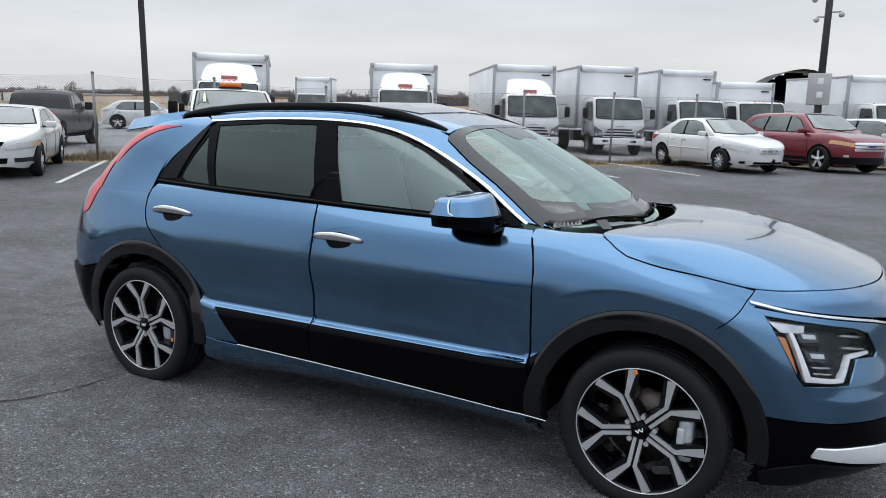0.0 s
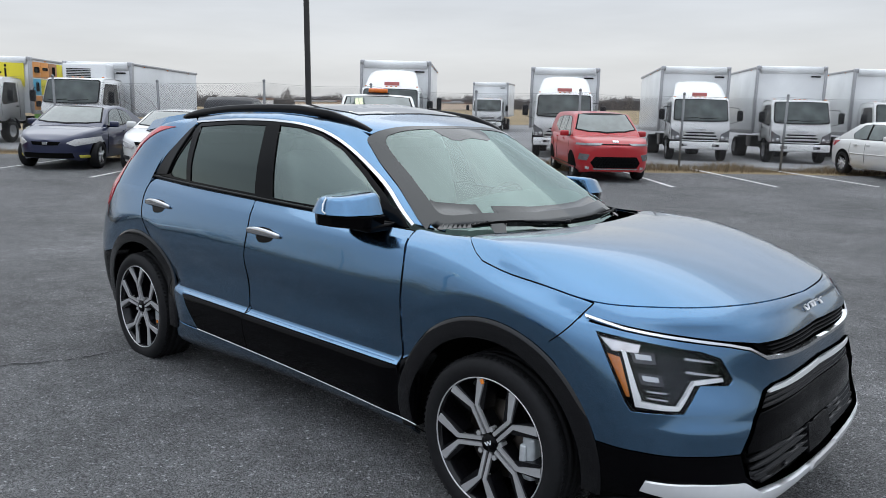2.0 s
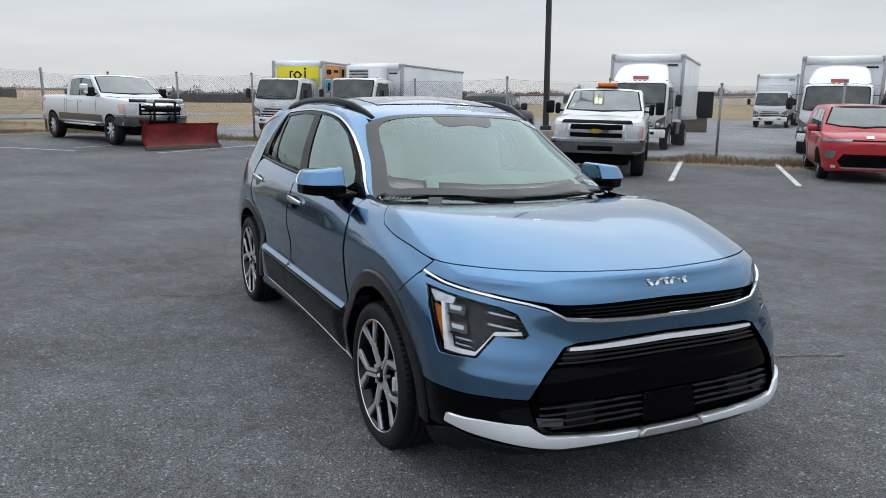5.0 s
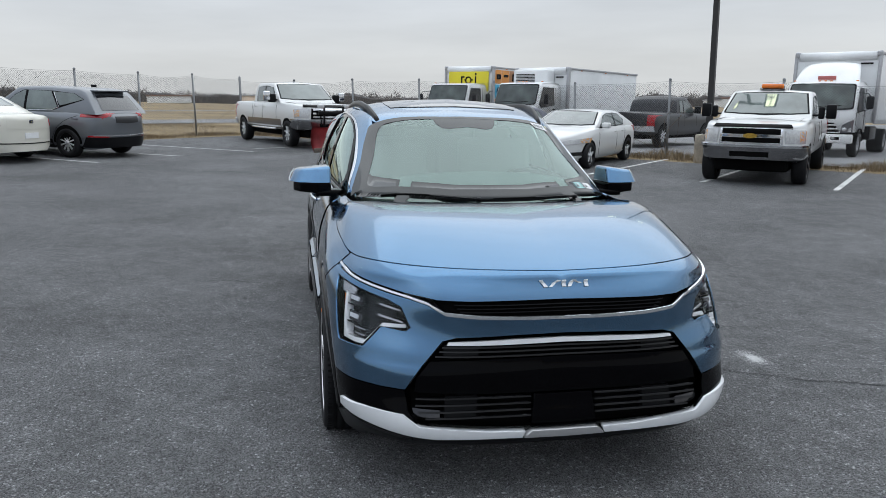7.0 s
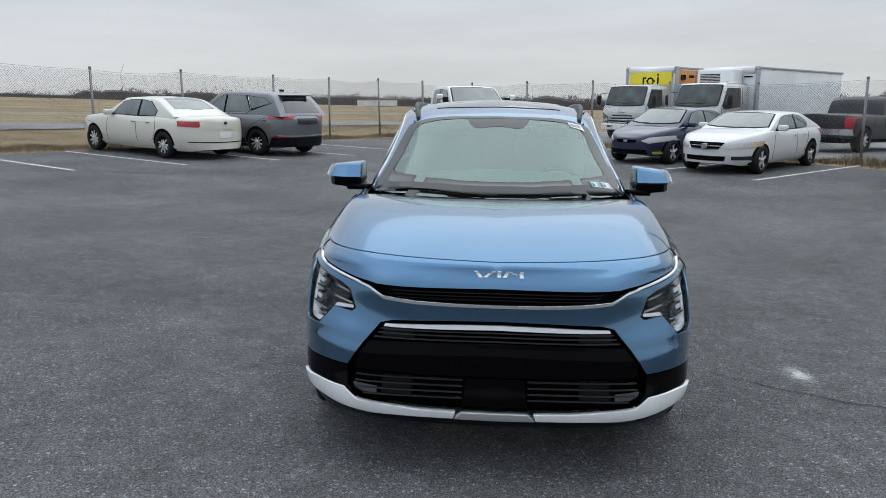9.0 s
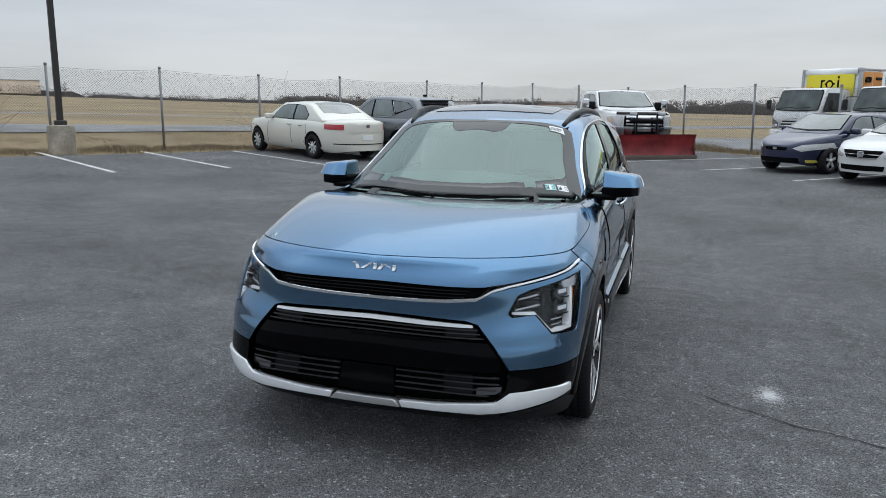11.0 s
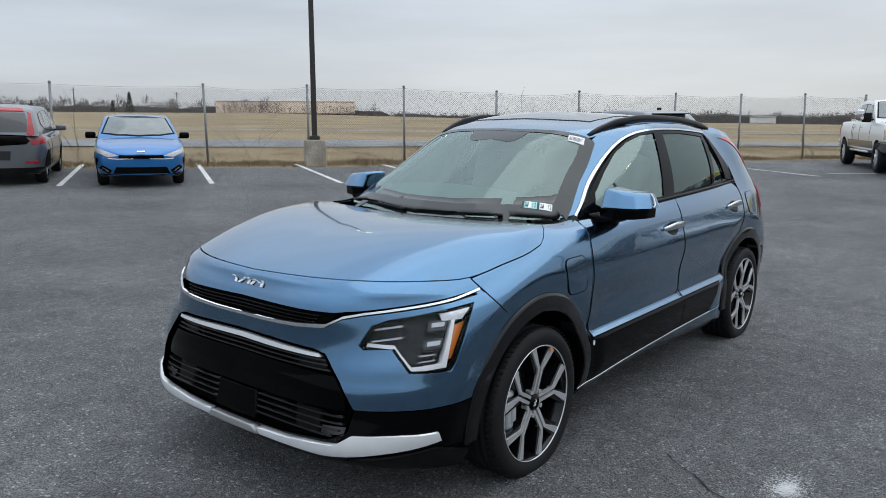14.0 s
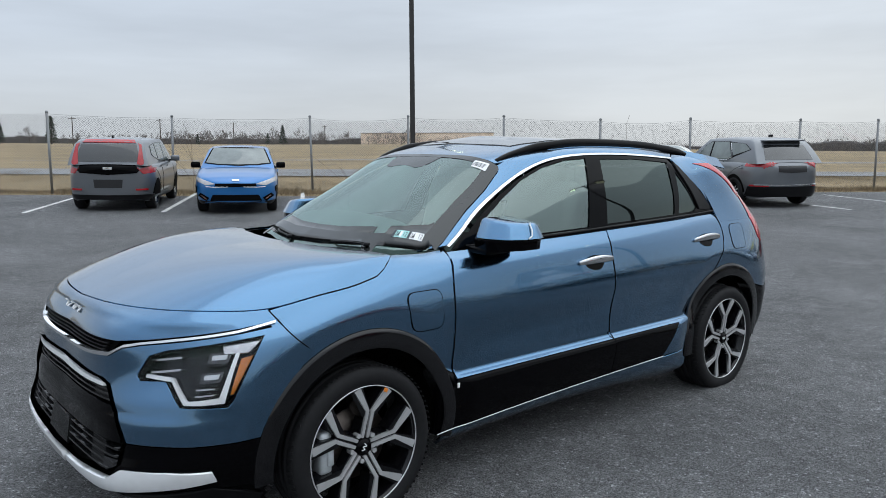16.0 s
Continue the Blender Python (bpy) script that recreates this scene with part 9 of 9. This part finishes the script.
def wood_mass(name, spans, mat, seed, label):
    """The solid depth of a far wood: a low uneven bank of crowns behind the single twigs."""
    verts, faces = [], []
    for a0, a1, dist, hgt in spans:
        n = int((a1 - a0) * 9)
        base = len(verts)
        for k in range(n + 1):
            az = a0 + (a1 - a0) * k / n
            x, y, z = far_point(az, dist)
            h = hgt * (.72 + .30 * noise.noise(Vector((az * .35, seed, 0))) + .16 * noise.noise(Vector((az * 2.3, seed, 5))) + .10 * noise.noise(Vector((az * 9, seed, 9)))) * min(1, .25 + min(k, n - k) / 8)
            bx, by, bz = far_point(az, dist + 14)
            verts += [(x, y, z - 1), (x, y, z + h * .8), ((x + bx) / 2, (y + by) / 2, z + h), (bx, by, bz - 1)]
        for k in range(n):
            o = base + 4 * k
            for j in range(3):
                faces.append((o + j, o + 4 + j, o + 5 + j, o + 1 + j))
    me = bpy.data.meshes.new(name)
    me.from_pydata(verts, [], faces)
    me.materials.append(mat)
    return tagged(new(name, me), label, "woods", kind="stuff")


wood_mass("far_wood_bank", [(100, 180, 412, 7.6), (-180, -150, 408, 6.6), (-151, -137, 412, 3.6)], WOOD_BANK, 31, "hazy grey-brown bank of far winter woods")
wood_mass("far_wood_bank", [(-137, -84, 345, 3.4)], WOOD_BANK, 33, "hazy grey-brown hedge bank beyond the field")


def bare_tree(az, dist, h, seed, kind="bare_tree"):
    """A leafless tree: tapered trunk, forking limbs and fine twigs."""
    r = random.Random(seed)
    bm = bmesh.new()
    tw = bmesh.new()

    def limb(target, p, d, length, rad, depth):
        q = p + d * length
        side = d.orthogonal().normalized()
        other = d.cross(side)
        rings = []
        for c, rr in ((p, rad), (q, rad * .62)):
            rings.append([target.verts.new(c + side * rr * math.cos(k * math.tau / 5) + other * rr * math.sin(k * math.tau / 5)) for k in range(5)])
        for k in range(5):
            target.faces.new((rings[0][k], rings[0][(k + 1) % 5], rings[1][(k + 1) % 5], rings[1][k]))
        if depth:
            for k in range(3 if depth > 1 else 4):
                nd = (d + Vector((r.gauss(0, .55), r.gauss(0, .55), r.uniform(-.1, .45)))).normalized()
                limb(bm if depth > 3 else tw, p.lerp(q, r.uniform(.6, 1)), nd, length * r.uniform(.62, .82), rad * .55, depth - 1)
    limb(bm, Vector((0, 0, -.3)), Vector((0, 0, 1)), h * .26, h * .022, 5)
    t = new(kind)
    tagged(t, "leafless winter tree with fine spreading twigs", "tree")
    part("trunk", bm, BARK, t)
    part("crown", tw, TWIGS, t, "fine bare twigs")
    t.matrix_world = pose(*far_point(az, dist), 0, 0, r.uniform(0, 360))
    return t


def conifer(az, dist, h, seed):
    r = random.Random(seed)
    t = new("conifer")
    tagged(t, "dark green conifer with drooping uneven branches", "tree")
    bm = bmesh.new()
    bmesh.ops.create_cone(bm, cap_ends=True, segments=8, radius1=h * .03, radius2=h * .008, depth=h, matrix=Matrix.Translation((0, 0, h / 2)))
    part("trunk", bm, BARK, t)
    verts, faces = [], []
    for k in range(1500):
        v = r.uniform(.08, 1) ** .9
        rad = h * .26 * (1 - v) ** .8 * r.uniform(.35, 1.05) + .05
        a = r.uniform(0, math.tau)
        c = Vector((rad * math.cos(a), rad * math.sin(a), h * v - rad * .25))
        s = h * r.uniform(.012, .035)
        b = len(verts)
        for q in range(3):
            verts.append(tuple(c + Vector((r.gauss(0, 1), r.gauss(0, 1), r.gauss(0, .6))) * s))
        faces.append((b, b + 1, b + 2))
    me = bpy.data.meshes.new("crown")
    me.from_pydata(verts, [], faces)
    me.materials.append(NEEDLES)
    o = new("crown", me)
    o.parent = t
    t.matrix_world = pose(*far_point(az, dist))


for k, (az, dist, h) in enumerate([(-127.3, 290, 6.8), (-124.8, 295, 5.5), (-122.5, 300, 5.0), (-120.4, 300, 5.6), (-115.8, 300, 6.2), (-113.9, 305, 5.2), (-108.6, 300, 6.5), (-104.5, 300, 7.5), (-101.5, 300, 8.5), (-129.5, 300, 4.2), (-111.2, 300, 5.8), (-106.3, 300, 6.0)]):
    bare_tree(az, dist, h, 40 + k)
for az, dist, h, sd in ((-118.4, 300, 7.5, 3), (-102.8, 290, 9.5, 4), (-117.3, 305, 4.5, 5), (-112.3, 300, 4.0, 6), (-99.8, 300, 7, 7)):
    conifer(az, dist, h, sd)


def warehouse():
    w = new("warehouse")
    tagged(w, "long low tan warehouse beyond the field", "building")
    part("wall", boxed(0, 0, 2.4, 58, 16, 4.9, .05), TAN_WALL, w, "plain tan panel wall")
    part("roof", boxed(0, 0, 4.95, 58.6, 16.6, .3, .05), ALU, w, "flat pale roof edge")
    for k in range(9):
        part("dock_door", boxed(-25 + 5.2 * k, 8.05, 1.5, 2.6, .12, 2.6, .02), GREY_PLASTIC, w, "dark loading door")
    part("roof_unit", boxed(-17, 0, 5.6, 2.2, 2.2, 1.1, .05), ALU, w)
    x, y, z = far_point(-129.3, 335)
    w.matrix_world = pose(x, y, z - .2, 0, 0, -129.3 + 90 + 180)


warehouse()
r_ = random.Random(21)
for k in range(16):                                # distant sheds and hangars past the yard and the airfield
    az = r_.uniform(128, 152) if k < 13 else r_.uniform(-178, -163)
    d = r_.uniform(230, 330)
    x, y, z = far_point(az, d)
    w_, h_ = r_.uniform(6, 14), r_.uniform(1.8, 2.8)
    shed = part("shed", boxed(0, 0, h_ / 2, w_, 9, h_, .05), BOX_WHITE if k % 3 else TAN_WALL, None, "pale low shed far off")
    tagged(shed, "pale low shed far beyond the yard", "building")
    part("roof", boxed(0, 0, h_ + .25, w_ + .5, 9.5, .5, .1), ALU if k % 2 else BARN_ROOF, shed)
    part("door", boxed(0, 4.55, h_ * .4, min(5, w_ * .3), .1, h_ * .75, .02), GREY_PLASTIC, shed)
    shed.matrix_world = pose(x, y, z, 0, 0, az + 90 + 180)
for az, d, h_ in ((-104, 230, 8), (-109.7, 240, 8), (-114.8, 250, 7.5), (-121.5, 260, 7)):
    u = part("utility_pole", boxed(0, 0, h_ / 2, .22, .22, h_, .03), BARK, None, "thin wooden utility pole")
    tagged(u, "thin wooden utility pole beyond the field", "pole")
    part("cross_arm", boxed(0, 0, h_ - .5, 2.0, .14, .14, .02), BARK, u)
    u.matrix_world = pose(*far_point(az, d))


def bramble(x, y, h, seed, label):
    """A thin dry sapling or vine caught in the fence."""
    r = random.Random(seed)
    b = new("dry_vine")
    tagged(b, label, "plant")
    for k in range(7):
        p = Vector((r.gauss(0, .15), r.gauss(0, .15), 0))
        pts = [p.copy()]
        d = Vector((r.gauss(0, .45), r.gauss(0, .25), 1)).normalized()
        for q in range(7):
            d = (d + Vector((r.gauss(0, .25), r.gauss(0, .2), r.uniform(-.25, .1)))).normalized()
            p = p + d * h / 6 * r.uniform(.6, 1.1)
            pts.append(p.copy())
        tube("stem", pts, .0045, TWIGS_NEAR, b, res=0)
    b.matrix_world = pose(x, y, ground_z(x, y))


fs = Vector((FENCE_S[1][0] - FENCE_S[0][0], FENCE_S[1][1] - FENCE_S[0][1])).normalized()
fn = Vector((FENCE_N[1][0] - FENCE_N[0][0], FENCE_N[1][1] - FENCE_N[0][1])).normalized()
for k, (u, h, side) in enumerate([(9.5, 2.0, 0), (14.0, 1.7, 0), (21.5, 2.3, 0), (24.3, 2.2, 0), (33.5, 1.6, 0), (17.4, 1.9, 1), (19.2, 1.6, 1), (14.6, 2.2, 1), (21.0, 1.4, 1)]):
    base, dr = (FENCE_S[0], fs) if side == 0 else (FENCE_N[0], fn)
    bramble(base[0] + dr.x * u, base[1] + dr.y * u, h, 70 + k, "thin dry vine tangled in the fence")
